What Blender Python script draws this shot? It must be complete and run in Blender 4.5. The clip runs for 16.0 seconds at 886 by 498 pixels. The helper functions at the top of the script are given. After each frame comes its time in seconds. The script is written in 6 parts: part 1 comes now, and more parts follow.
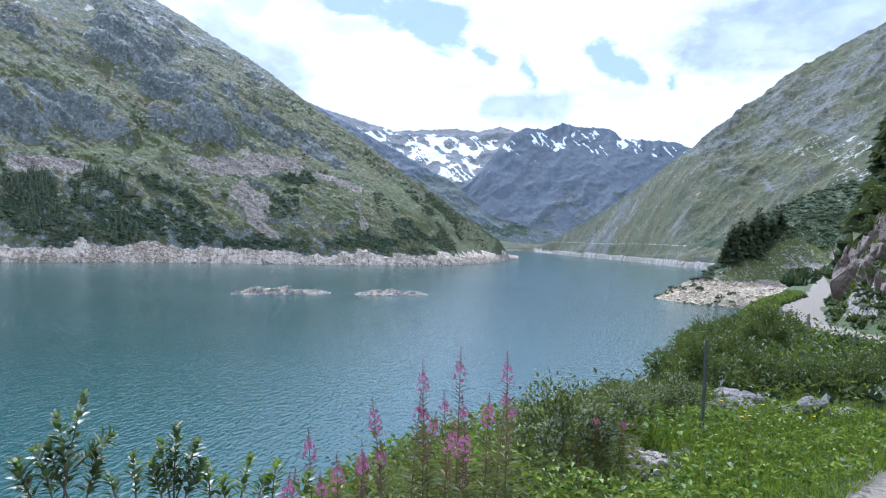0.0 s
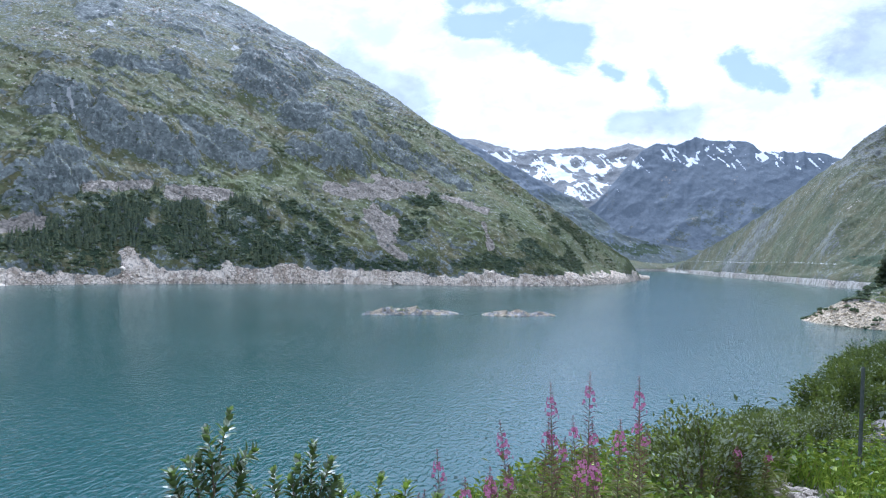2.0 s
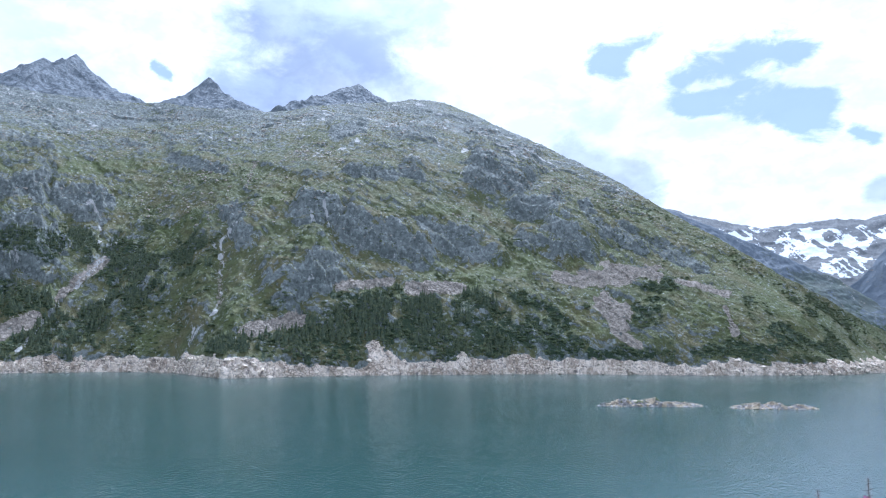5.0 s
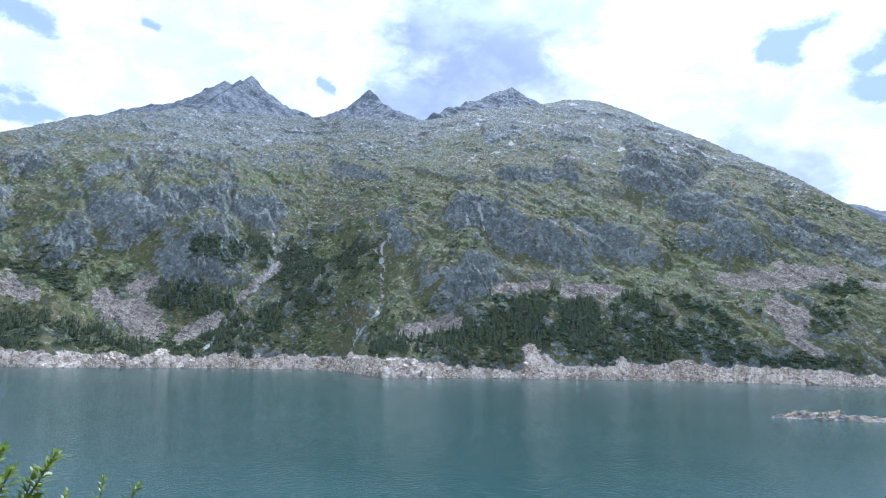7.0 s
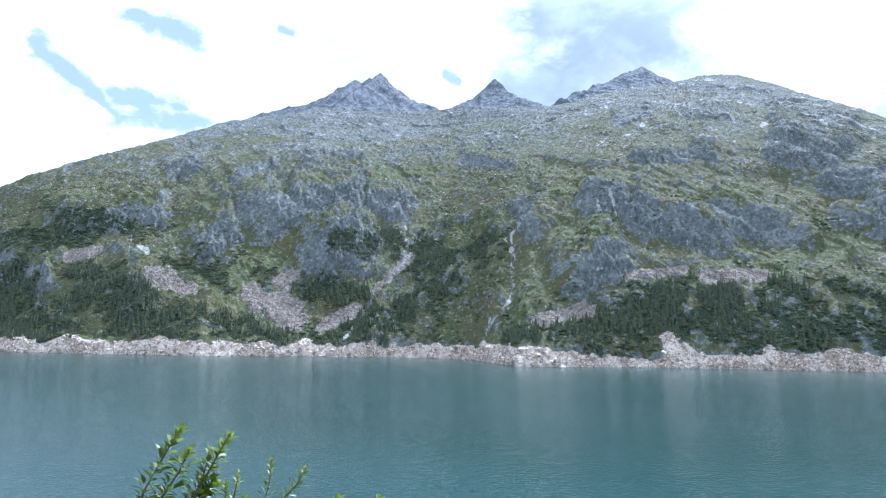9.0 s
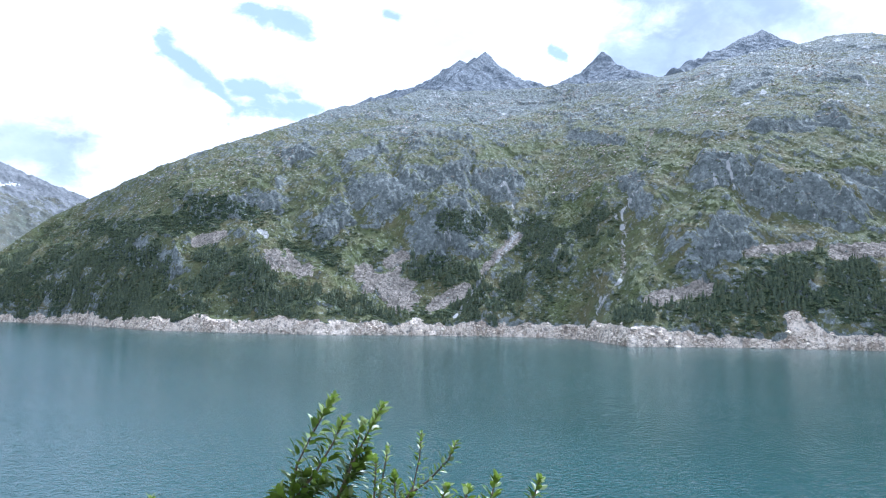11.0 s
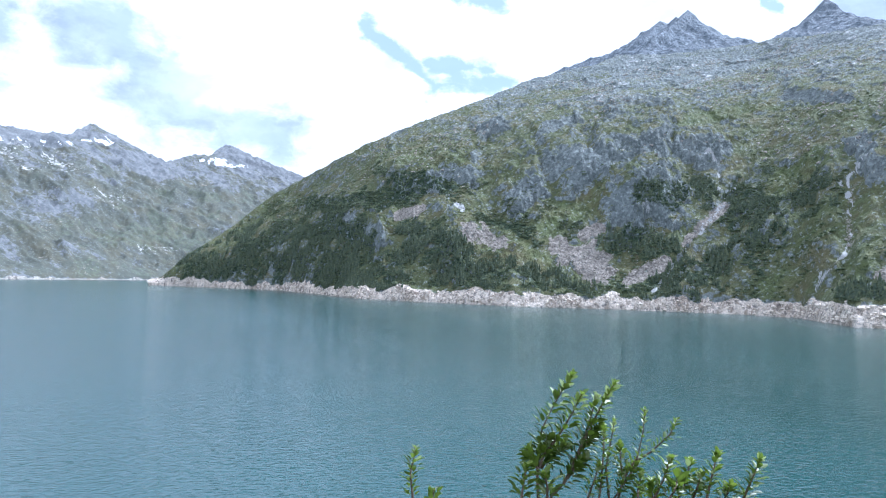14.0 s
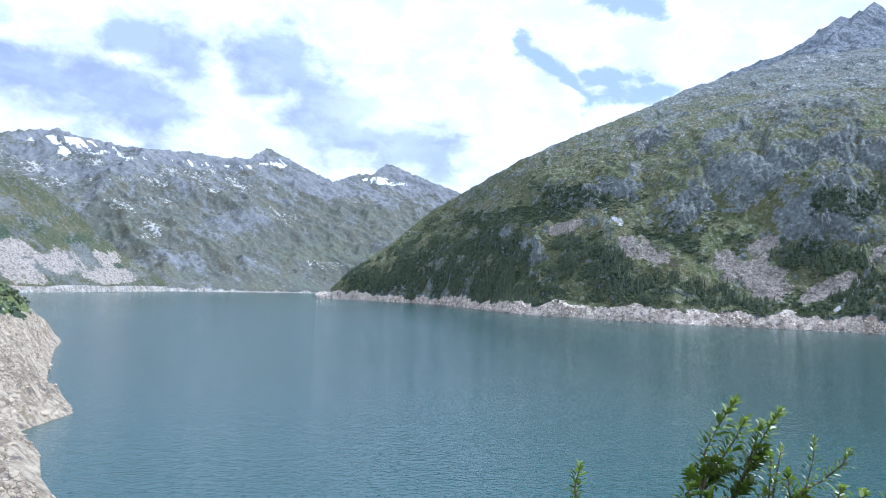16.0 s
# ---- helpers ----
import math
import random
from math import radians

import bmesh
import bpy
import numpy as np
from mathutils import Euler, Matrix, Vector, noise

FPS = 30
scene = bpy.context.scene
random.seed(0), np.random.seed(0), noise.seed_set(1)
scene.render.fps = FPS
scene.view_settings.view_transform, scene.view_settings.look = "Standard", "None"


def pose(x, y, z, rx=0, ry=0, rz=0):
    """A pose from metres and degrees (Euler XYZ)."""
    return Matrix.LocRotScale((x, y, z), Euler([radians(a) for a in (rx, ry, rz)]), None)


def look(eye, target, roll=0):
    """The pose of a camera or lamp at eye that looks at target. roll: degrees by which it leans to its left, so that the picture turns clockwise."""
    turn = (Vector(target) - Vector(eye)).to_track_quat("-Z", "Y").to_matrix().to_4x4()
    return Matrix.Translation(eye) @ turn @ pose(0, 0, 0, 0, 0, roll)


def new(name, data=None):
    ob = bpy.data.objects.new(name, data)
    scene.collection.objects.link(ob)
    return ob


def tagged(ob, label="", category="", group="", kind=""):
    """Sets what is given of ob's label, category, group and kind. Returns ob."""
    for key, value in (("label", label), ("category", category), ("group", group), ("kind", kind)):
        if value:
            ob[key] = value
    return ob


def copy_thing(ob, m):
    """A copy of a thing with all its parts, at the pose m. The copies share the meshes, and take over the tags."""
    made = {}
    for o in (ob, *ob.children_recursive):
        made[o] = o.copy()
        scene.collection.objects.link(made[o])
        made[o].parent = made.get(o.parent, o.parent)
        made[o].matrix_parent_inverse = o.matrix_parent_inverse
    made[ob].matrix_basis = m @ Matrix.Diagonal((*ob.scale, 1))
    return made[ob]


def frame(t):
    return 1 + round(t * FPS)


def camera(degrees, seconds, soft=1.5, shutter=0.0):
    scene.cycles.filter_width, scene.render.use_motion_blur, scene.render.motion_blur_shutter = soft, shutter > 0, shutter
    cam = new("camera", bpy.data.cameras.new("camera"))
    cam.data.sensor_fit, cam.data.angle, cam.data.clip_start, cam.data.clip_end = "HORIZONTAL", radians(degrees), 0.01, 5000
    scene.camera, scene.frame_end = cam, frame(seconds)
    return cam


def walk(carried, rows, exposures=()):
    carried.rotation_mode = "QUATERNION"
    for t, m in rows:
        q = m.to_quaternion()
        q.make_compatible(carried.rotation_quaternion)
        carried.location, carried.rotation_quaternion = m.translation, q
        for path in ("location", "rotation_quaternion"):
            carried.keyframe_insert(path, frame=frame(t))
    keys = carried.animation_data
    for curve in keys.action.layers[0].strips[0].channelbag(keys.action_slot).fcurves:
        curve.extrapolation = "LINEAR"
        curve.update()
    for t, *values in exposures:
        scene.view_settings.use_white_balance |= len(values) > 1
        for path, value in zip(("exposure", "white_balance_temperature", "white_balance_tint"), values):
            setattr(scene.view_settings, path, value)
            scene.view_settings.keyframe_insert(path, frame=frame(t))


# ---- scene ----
cam = camera(63.03, 16.0, soft=1.2)
EYE = 40.0                                    # height of the viewpoint over the lake
walk(cam, [
    (0.0, pose(0.000, 0.000, 40.000, 89.22, -2.05, 0.03)),
    (0.5, pose(-0.004, -0.002, 40.002, 89.21, -2.31, 1.83)),
    (1.0, pose(-0.010, -0.004, 40.005, 89.73, -2.29, 3.44)),
    (1.5, pose(-0.012, -0.005, 40.007, 90.26, -1.60, 5.52)),
    (2.0, pose(0.001, -0.005, 40.011, 90.54, -1.52, 10.03)),
    (2.5, pose(0.017, -0.005, 40.013, 91.77, -1.19, 13.46)),
    (3.0, pose(0.020, -0.002, 40.016, 92.66, 0.53, 17.78)),
    (3.5, pose(0.021, 0.002, 40.017, 93.76, 0.52, 20.87)),
    (4.0, pose(0.019, 0.009, 40.018, 95.44, 0.18, 23.45)),
    (4.2, pose(0.017, 0.012, 40.018, 96.00, -0.12, 24.18)),
    (6.3, pose(-0.020, 0.090, 40.005, 97.83, -0.59, 36.33)),
    (6.5, pose(-0.029, 0.091, 40.004, 97.56, -0.84, 37.54)),
    (7.0, pose(-0.056, 0.087, 40.000, 97.34, -1.28, 40.40)),
    (7.5, pose(-0.087, 0.081, 39.999, 96.99, -1.09, 43.25)),
    (8.0, pose(-0.111, 0.098, 39.992, 96.80, -1.01, 45.63)),
    (8.5, pose(-0.143, 0.118, 39.985, 96.30, -0.87, 48.31)),
    (9.0, pose(-0.193, 0.115, 39.981, 96.27, -0.95, 50.77)),
    (9.2, pose(-0.215, 0.114, 39.981, 96.10, -1.36, 51.28)),
    (11.3, pose(-0.385, 0.123, 39.945, 94.33, -1.26, 60.73)),
    (11.5, pose(-0.380, 0.118, 39.945, 94.19, -1.73, 61.56)),
    (12.0, pose(-0.343, 0.124, 39.946, 93.84, -1.59, 63.72)),
    (12.5, pose(-0.313, 0.091, 39.954, 93.28, -1.74, 66.58)),
    (13.0, pose(-0.291, 0.023, 39.964, 92.79, -1.57, 69.26)),
    (13.5, pose(-0.253, -0.019, 39.973, 92.40, -1.90, 71.87)),
    (14.0, pose(-0.211, -0.045, 39.983, 92.04, -1.53, 74.65)),
    (14.5, pose(-0.176, -0.071, 39.995, 92.48, -1.12, 79.04)),
    (15.0, pose(-0.136, -0.079, 40.001, 92.57, -1.36, 81.99)),
    (15.5, pose(-0.102, -0.089, 40.006, 92.73, -1.78, 84.21)),
    (16.0, pose(-0.068, -0.099, 40.007, 92.86, -1.92, 86.93)),
], exposures=[(0.0, 0.51, 4920.0, 14.0), (3.5, 0.44, 4920.0, 14.0), (6.5, 0.40, 4920.0, 14.0), (8.0, 0.52, 4920.0, 14.0), (9.0, 0.64, 4920.0, 14.0), (12.5, 0.67, 4920.0, 14.0), (14.0, 0.68, 4920.0, 14.0), (16.0, 0.43, 4920.0, 14.0)])

# ---- sky, sun ----
SUN_BEARING, SUN_HEIGHT = 22.0, 48.0          # bearings count to the left of the +y axis


def toward(bearing, height):
    b, h = radians(bearing), radians(height)
    return Vector((-math.sin(b) * math.cos(h), math.cos(b) * math.cos(h), math.sin(h)))


sun = new("sun", bpy.data.lights.new("sun", "SUN"))
sun.data.energy, sun.data.angle, sun.data.color = 4.3, radians(0.6), (1.0, 0.95, 0.87)
sun.matrix_world = look(toward(SUN_BEARING, SUN_HEIGHT) * 100, (0, 0, 0))


class Nodes:
    """Short hand for building a node tree."""

    def __init__(self, tree):
        self.tree = tree
        tree.nodes.clear()

    def add(self, kind, ins=None, **props):
        n = self.tree.nodes.new(kind)
        for k, v in props.items():
            setattr(n, k, v)
        for k, v in (ins or {}).items():
            self.put(n.inputs[k], v)
        return n

    def put(self, socket, v):
        if isinstance(v, bpy.types.NodeSocket):
            self.tree.links.new(v, socket)
        else:
            socket.default_value = v

    def math(self, op, a, b=0.0, c=0.0, clamp=False):
        return self.add("ShaderNodeMath", {0: a, 1: b, 2: c}, operation=op, use_clamp=clamp).outputs[0]

    def vec(self, op, a, b=(0, 0, 0)):
        n = self.add("ShaderNodeVectorMath", {0: a, 1: b}, operation=op)
        return n.outputs["Value"] if op in ("DOT_PRODUCT", "LENGTH", "DISTANCE") else n.outputs[0]

    def noise(self, vector, scale, detail=4.0, rough=0.5, distortion=0.0):
        return self.add("ShaderNodeTexNoise", {"Vector": vector, "Scale": scale, "Detail": detail, "Roughness": rough, "Distortion": distortion}).outputs[0]

    def step(self, v, a, b, lo=0.0, hi=1.0):
        return self.add("ShaderNodeMapRange", {0: v, 1: a, 2: b, 3: lo, 4: hi}, interpolation_type="SMOOTHSTEP").outputs[0]

    def mix(self, fac, a, b):
        n = self.add("ShaderNodeMix", data_type="RGBA")
        for i, v in ((0, fac), (6, a), (7, b)):
            self.put(n.inputs[i], v if not isinstance(v, tuple) or len(v) == 4 else (*v, 1))
        return n.outputs[2]

    def ramp(self, v, *stops):
        n = self.add("ShaderNodeValToRGB", {0: v})
        e = n.color_ramp.elements
        while len(e) < len(stops):
            e.new(0.5)
        for el, (p, c) in zip(e, stops):
            el.position, el.color = p, (*c, 1)
        return n.outputs[0]


# gaps of blue and grey undersides in the cloud cover: bearing and height of both ends, half width (degrees)
BLUE_GAPS = [(9.2, 17.9, 5.0, 18.8, 1.0), (4.5, 17.8, 0.0, 16.3, 1.7), (8.0, 20.0, 1.5, 20.6, 1.6), (-2.4, 14.6, -3.2, 14.0, 0.6), (-5.9, 13.5, -6.8, 12.6, 0.7), (-11.6, 14.4, -14.4, 12.8, 0.9), (-16.8, 12.6, -17.0, 11.8, 0.6),
             (81.6, 19.0, 76.0, 14.8, 0.6), (76.0, 14.7, 70.0, 15.0, 0.9), (76.0, 16.2, 71.5, 15.9, 0.7), (75.6, 22.0, 70.6, 20.8, 0.9), (64.0, 22.5, 63.2, 22.2, 0.5), (50.9, 19.8, 49.8, 19.3, 0.35), (12.0, 22.5, 15.0, 21.5, 1.2)]
GREY_PARTS = [(101.0, 16.8, 95.0, 12.6, 2.6), (96.0, 12.0, 88.0, 10.0, 2.2), (119.0, 13.5, 110.0, 12.4, 2.5), (112.0, 17.0, 107.0, 15.5, 1.8), (43.0, 19.0, 34.0, 22.0, 3.4), (41.0, 24.5, 30.0, 25.5, 3.5), (-20.0, 15.0, -30.0, 17.0, 2.6),
              (18.0, 14.5, 13.0, 12.0, 1.6), (-3.5, 10.4, -9.0, 10.8, 1.0)]


def build_sky():
    world = bpy.data.worlds.new("sky")
    scene.world = world
    world.use_nodes = True
    n = Nodes(world.node_tree)
    d = n.add("ShaderNodeTexCoord").outputs["Generated"]
    d = n.vec("NORMALIZE", d)
    sky = n.add("ShaderNodeTexSky", sky_type="NISHITA", sun_disc=False, sun_elevation=radians(SUN_HEIGHT), sun_rotation=radians(-SUN_BEARING),
                altitude=1900.0, air_density=1.0, dust_density=1.5).outputs[0]
    sky = n.vec("MULTIPLY", sky, (0.15, 0.15, 0.15))
    sky = n.mix(0.8, sky, (0.43, 0.49, 0.66))
    flat = n.vec("MULTIPLY", d, (1, 1, 1.7))
    w1 = n.add("ShaderNodeTexNoise", {"Vector": flat, "Scale": 9.0, "Detail": 7.0, "Roughness": 0.62}).outputs[1]
    warp = n.vec("MULTIPLY", n.vec("SUBTRACT", w1, (0.5, 0.5, 0.5)), (0.05, 0.05, 0.035))
    dw = n.vec("NORMALIZE", n.vec("ADD", d, warp))

    billow = n.add("ShaderNodeTexVoronoi", {"Vector": n.vec("ADD", flat, n.vec("MULTIPLY", w1, (0.05, 0.05, 0.05))), "Scale": 11.0, "Detail": 3.0, "Roughness": 0.5}, feature="SMOOTH_F1").outputs[0]
    ragged = n.math("ADD", n.math("MULTIPLY", n.math("SUBTRACT", n.noise(flat, 17.0, 10.0, 0.62, 0.3), 0.5), 3.6), n.math("MULTIPLY", n.math("SUBTRACT", billow, 0.92), 1.2))

    def spots(where, raggedness):
        total = None
        for b0, h0, b1, h1, radius in where:
            p, q = toward(b0, h0), toward(b1, h1)
            k = n.math("MULTIPLY", n.vec("DOT_PRODUCT", n.vec("SUBTRACT", dw, tuple(p)), tuple(q - p)), 1 / (q - p).length_squared, clamp=True)
            near = n.vec("ADD", tuple(p), n.vec("MULTIPLY", n.add("ShaderNodeCombineXYZ", {0: k, 1: k, 2: k}).outputs[0], tuple(q - p)))
            m = n.math("SUBTRACT", 1.0, n.math("MULTIPLY", n.vec("DISTANCE", dw, near), 1 / radians(radius)))
            total = m if total is None else n.math("MAXIMUM", total, m)
        return n.math("ADD", n.math("MAXIMUM", total, -2.5), n.math("MULTIPLY", ragged, raggedness))

    gaps = n.step(spots(BLUE_GAPS, 1.0), -0.35, 0.5, 0.0, 0.92)
    grey = n.step(spots(GREY_PARTS, 0.7), -0.7, 0.5)
    puff = n.noise(flat, 5.0, 6.0, 0.55)
    cover = n.step(n.noise(flat, 2.6, 8.0, 0.62), 0.30, 0.42)
    behind = n.step(n.vec("DOT_PRODUCT", d, tuple(toward(40, 10))), 0.0, 0.35)
    cover = n.math("MAXIMUM", cover, behind)
    cover = n.math("MULTIPLY", cover, n.math("SUBTRACT", 1.0, gaps))
    shade = n.math("MULTIPLY", grey, n.step(puff, 0.30, 0.62, 0.35, 1.0), clamp=True)
    # billows: their sides away from the sun are darker
    up = n.vec("ADD", n.vec("ADD", flat, n.vec("MULTIPLY", w1, (0.06, 0.06, 0.06))), tuple(toward(SUN_BEARING, SUN_HEIGHT) * 0.035))
    low = n.vec("ADD", flat, n.vec("MULTIPLY", w1, (0.06, 0.06, 0.06)))
    relief = n.math("SUBTRACT", n.noise(low, 9.0, 8.0, 0.58), n.noise(up, 9.0, 8.0, 0.58))
    body = n.math("MULTIPLY", n.step(relief, -0.14, 0.10, 0.82, 1.02), n.step(n.noise(flat, 5.0, 6.0, 0.55), 0.30, 0.60, 0.92, 1.06))
    cloud = n.mix(shade, (0.95, 0.95, 0.95), (0.45, 0.495, 0.58))
    # clouds before the sun are brighter
    sunward = n.step(n.vec("DOT_PRODUCT", d, tuple(toward(SUN_BEARING, SUN_HEIGHT))), 0.86, 1.0, 0.0, 1.0)
    body = n.math("MULTIPLY", body, n.math("ADD", 1.0, sunward))
    cloud = n.vec("MULTIPLY", cloud, n.add("ShaderNodeCombineXYZ", {0: body, 1: body, 2: body}).outputs[0])
    col = n.mix(cover, sky, cloud)
    bg = n.add("ShaderNodeBackground", {0: col, 1: 1.0})
    out = n.add("ShaderNodeOutputWorld")
    n.tree.links.new(bg.outputs[0], out.inputs[0])


build_sky()


# ---- lattice noise, for shaping the land ----
def lattice(ix, iy, seed):
    h = (ix.astype(np.int64) * 374761393 + iy.astype(np.int64) * 668265263 + seed * 974634777) & 0xFFFFFFFF
    h = ((h ^ (h >> 13)) * 1274126177) & 0xFFFFFFFF
    h = h ^ (h >> 16)
    return (h & 0xFFFF) / 32767.5 - 1.0


def rough2(x, y, seed=0):
    """Smooth noise from -1 to 1 over the plane, one lump a unit."""
    ix, iy = np.floor(x), np.floor(y)
    fx, fy = x - ix, y - iy
    fx, fy = fx * fx * fx * (fx * (fx * 6 - 15) + 10), fy * fy * fy * (fy * (fy * 6 - 15) + 10)
    a, b = lattice(ix, iy, seed), lattice(ix + 1, iy, seed)
    c, e = lattice(ix, iy + 1, seed), lattice(ix + 1, iy + 1, seed)
    return (a + (b - a) * fx) * (1 - fy) + (c + (e - c) * fx) * fy


def layers(x, y, size, count=4, seed=0, fall=0.5):
    total, amp, norm = 0.0, 1.0, 0.0
    for k in range(count):
        ca, sa = math.cos(k * 1.1), math.sin(k * 1.1)
        total = total + amp * rough2((x * ca - y * sa) / size, (x * sa + y * ca) / size, seed + k * 17)
        norm += amp
        amp, size = amp * fall, size * 0.5
    return total / norm


def crests(x, y, size, count=4, seed=0):
    """Ridged noise, 0 to 1."""
    total, amp, norm = 0.0, 1.0, 0.0
    for k in range(count):
        ca, sa = math.cos(k * 0.9), math.sin(k * 0.9)
        total = total + amp * (1 - np.abs(rough2((x * ca - y * sa) / size, (x * sa + y * ca) / size, seed + k * 13))) ** 2
        norm += amp
        amp, size = amp * 0.5, size * 0.5
    return total / norm


def banks(along_v, across_v, size, count=4, seed=0, stretch=4.0):
    """Ridged noise drawn out along one direction, 0 to 1."""
    total, amp, norm = 0.0, 1.0, 0.0
    for k in range(count):
        total = total + amp * (1 - np.abs(rough2(along_v / (size * stretch), across_v / size, seed + k * 19))) ** 2
        norm += amp
        amp, size = amp * 0.55, size * 0.47
    return total / norm


def smooth(v, a, b):
    k = np.clip((v - a) / (b - a), 0, 1)
    return k * k * (3 - 2 * k)


def curve(table, v):
    t = sorted(table)
    return np.interp(v, [p[0] for p in t], [p[1] for p in t])


# ---- materials ----
def material(name):
    m = bpy.data.materials.new(name)
    m.use_nodes = True
    n = Nodes(m.node_tree)
    out = n.add("ShaderNodeOutputMaterial")
    bsdf = n.add("ShaderNodeBsdfPrincipled")
    n.tree.links.new(bsdf.outputs[0], out.inputs[0])
    return m, n, bsdf


def bumped(n, bsdf, height, strength=0.5, distance=0.1):
    n.put(bsdf.inputs["Normal"], n.add("ShaderNodeBump", {"Height": height, "Strength": strength, "Distance": distance}).outputs[0])


def land_material(name, rock_a, rock_b, grass_a, grass_b, grain, contrast=1.0, bare_a=(0.31, 0.267, 0.22), bare_b=(0.70, 0.635, 0.555)):
    """Rock, turf, scree, shrub, snow and bare shore by the masks 'cover' and 'extra' of the mesh."""
    m, n, bsdf = material(name)
    p = n.add("ShaderNodeNewGeometry").outputs["Position"]
    cov = n.add("ShaderNodeSeparateColor", {0: n.add("ShaderNodeVertexColor", layer_name="cover").outputs[0]})
    ext = n.add("ShaderNodeSeparateColor", {0: n.add("ShaderNodeVertexColor", layer_name="extra").outputs[0]})
    grass, scree, shrub = cov.outputs[0], cov.outputs[1], cov.outputs[2]
    shore, pale, snow = ext.outputs[0], ext.outputs[1], ext.outputs[2]
    n1 = n.noise(p, 0.02 * grain, 8.0, 0.65)
    n2 = n.noise(p, 0.16 * grain, 6.0, 0.7)
    n3 = n.noise(p, 0.6 * grain, 4.0, 0.6)
    strata = n.noise(n.vec("MULTIPLY", p, (1.0, 1.0, 0.28)), 0.09 * grain, 6.0, 0.7, 1.0)
    n5 = n.noise(p, 0.33 * grain, 8.0, 0.78, 0.6)
    cell = n.add("ShaderNodeTexVoronoi", {"Vector": n.vec("ADD", p, n.vec("MULTIPLY", n.add("ShaderNodeTexNoise", {"Vector": p, "Scale": 0.3 * grain, "Detail": 3.0}).outputs[1], (3.0 / grain, 3.0 / grain, 3.0 / grain))), "Scale": 0.26 * grain}, feature="F1")
    tone = n.add("ShaderNodeSeparateColor", {0: cell.outputs["Color"]}).outputs[0]
    rock = n.mix(n.step(n1, 0.3, 0.7), rock_a, rock_b)
    rock = n.mix(n.step(strata, 0.52, 0.70, 0.0, 0.65 * contrast), rock, tuple(min(1, c * 2.1) for c in rock_b))
    rock = n.mix(n.step(tone, 0.72, 0.95, 0.0, 0.6 * contrast), rock, tuple(min(1, c * 2.0) for c in rock_b))
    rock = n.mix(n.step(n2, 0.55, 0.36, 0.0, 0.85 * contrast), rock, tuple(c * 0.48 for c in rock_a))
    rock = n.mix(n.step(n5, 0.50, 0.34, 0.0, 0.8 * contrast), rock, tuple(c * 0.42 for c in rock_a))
    turf = n.mix(n.step(n2, 0.35, 0.68), grass_a, grass_b)
    turf = n.mix(n.step(n1, 0.42, 0.66, 0.0, 0.8 * contrast), turf, (0.150, 0.122, 0.060))
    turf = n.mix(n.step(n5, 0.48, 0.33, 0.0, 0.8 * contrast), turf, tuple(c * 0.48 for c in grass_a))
    turf = n.mix(n.math("MULTIPLY", n.step(tone, 0.80, 0.92, 0.0, contrast), n.step(n5, 0.45, 0.6)), turf, tuple(min(1, c * 1.8) for c in rock_b))
    turf = n.mix(n.step(n.math("ADD", grass, n.math("MULTIPLY", n2, 0.5)), 1.15, 1.55, 0.0, 0.8), turf, tuple(c * k for c, k in zip(grass_b, (1.05, 1.35, 0.85))))
    crack = n.step(cell.outputs["Distance"], 0.25, 0.85)
    stones = n.mix(crack, (0.37, 0.325, 0.27), (0.13, 0.115, 0.092))
    stones = n.mix(n.step(n5, 0.42, 0.62, 0.0, 0.6), stones, (0.31, 0.275, 0.24))
    bush = n.mix(n.step(n3, 0.35, 0.65), (0.024, 0.040, 0.024), (0.050, 0.074, 0.034))
    # patches break up into small ones at their rims
    n4 = n.noise(p, 0.11 * grain, 9.0, 0.72)
    fray = n.math("MULTIPLY", n.math("SUBTRACT", n4, 0.5), 2.3)
    edge = lambda mask, a=0.40, b=0.60: n.step(n.math("ADD", mask, fray), a, b)
    col = n.mix(edge(grass), rock, turf)
    col = n.mix(edge(scree), col, stones)
    col = n.mix(edge(shrub), col, bush)
    bare = n.mix(n.step(strata, 0.38, 0.6), bare_a, bare_b)
    bare = n.mix(n.step(n2, 0.5, 0.36, 0.0, 0.8), bare, (0.11, 0.10, 0.095))
    bare = n.mix(n.step(n1, 0.5, 0.7, 0.0, 0.5), bare, (0.48, 0.37, 0.27))
    joint = n.add("ShaderNodeTexVoronoi", {"Vector": n.vec("ADD", n.vec("MULTIPLY", p, (1.0, 1.0, 1.6)), n.vec("MULTIPLY", n.add("ShaderNodeTexNoise", {"Vector": p, "Scale": 0.2 * grain, "Detail": 4.0}).outputs[1], (6.0 / grain, 6.0 / grain, 6.0 / grain))), "Scale": 0.2 * grain}, feature="DISTANCE_TO_EDGE").outputs[0]
    bare = n.mix(n.math("MULTIPLY", n.step(joint, 0.10, 0.02, 0.0, 0.8), n.step(n1, 0.42, 0.58)), bare, tuple(c * 0.3 for c in bare_a))
    col = n.mix(n.step(n.math("ADD", shore, n.math("MULTIPLY", fray, 0.3)), 0.4, 0.6), col, bare)
    col = n.mix(edge(pale, 0.4, 0.6), col, (0.43, 0.425, 0.405))
    col = n.mix(edge(snow, 0.45, 0.55), col, (0.74, 0.77, 0.82))
    n.put(bsdf.inputs["Base Color"], col)
    n.put(bsdf.inputs["Roughness"], 0.9)
    n.put(bsdf.inputs["Specular IOR Level"], 0.25)
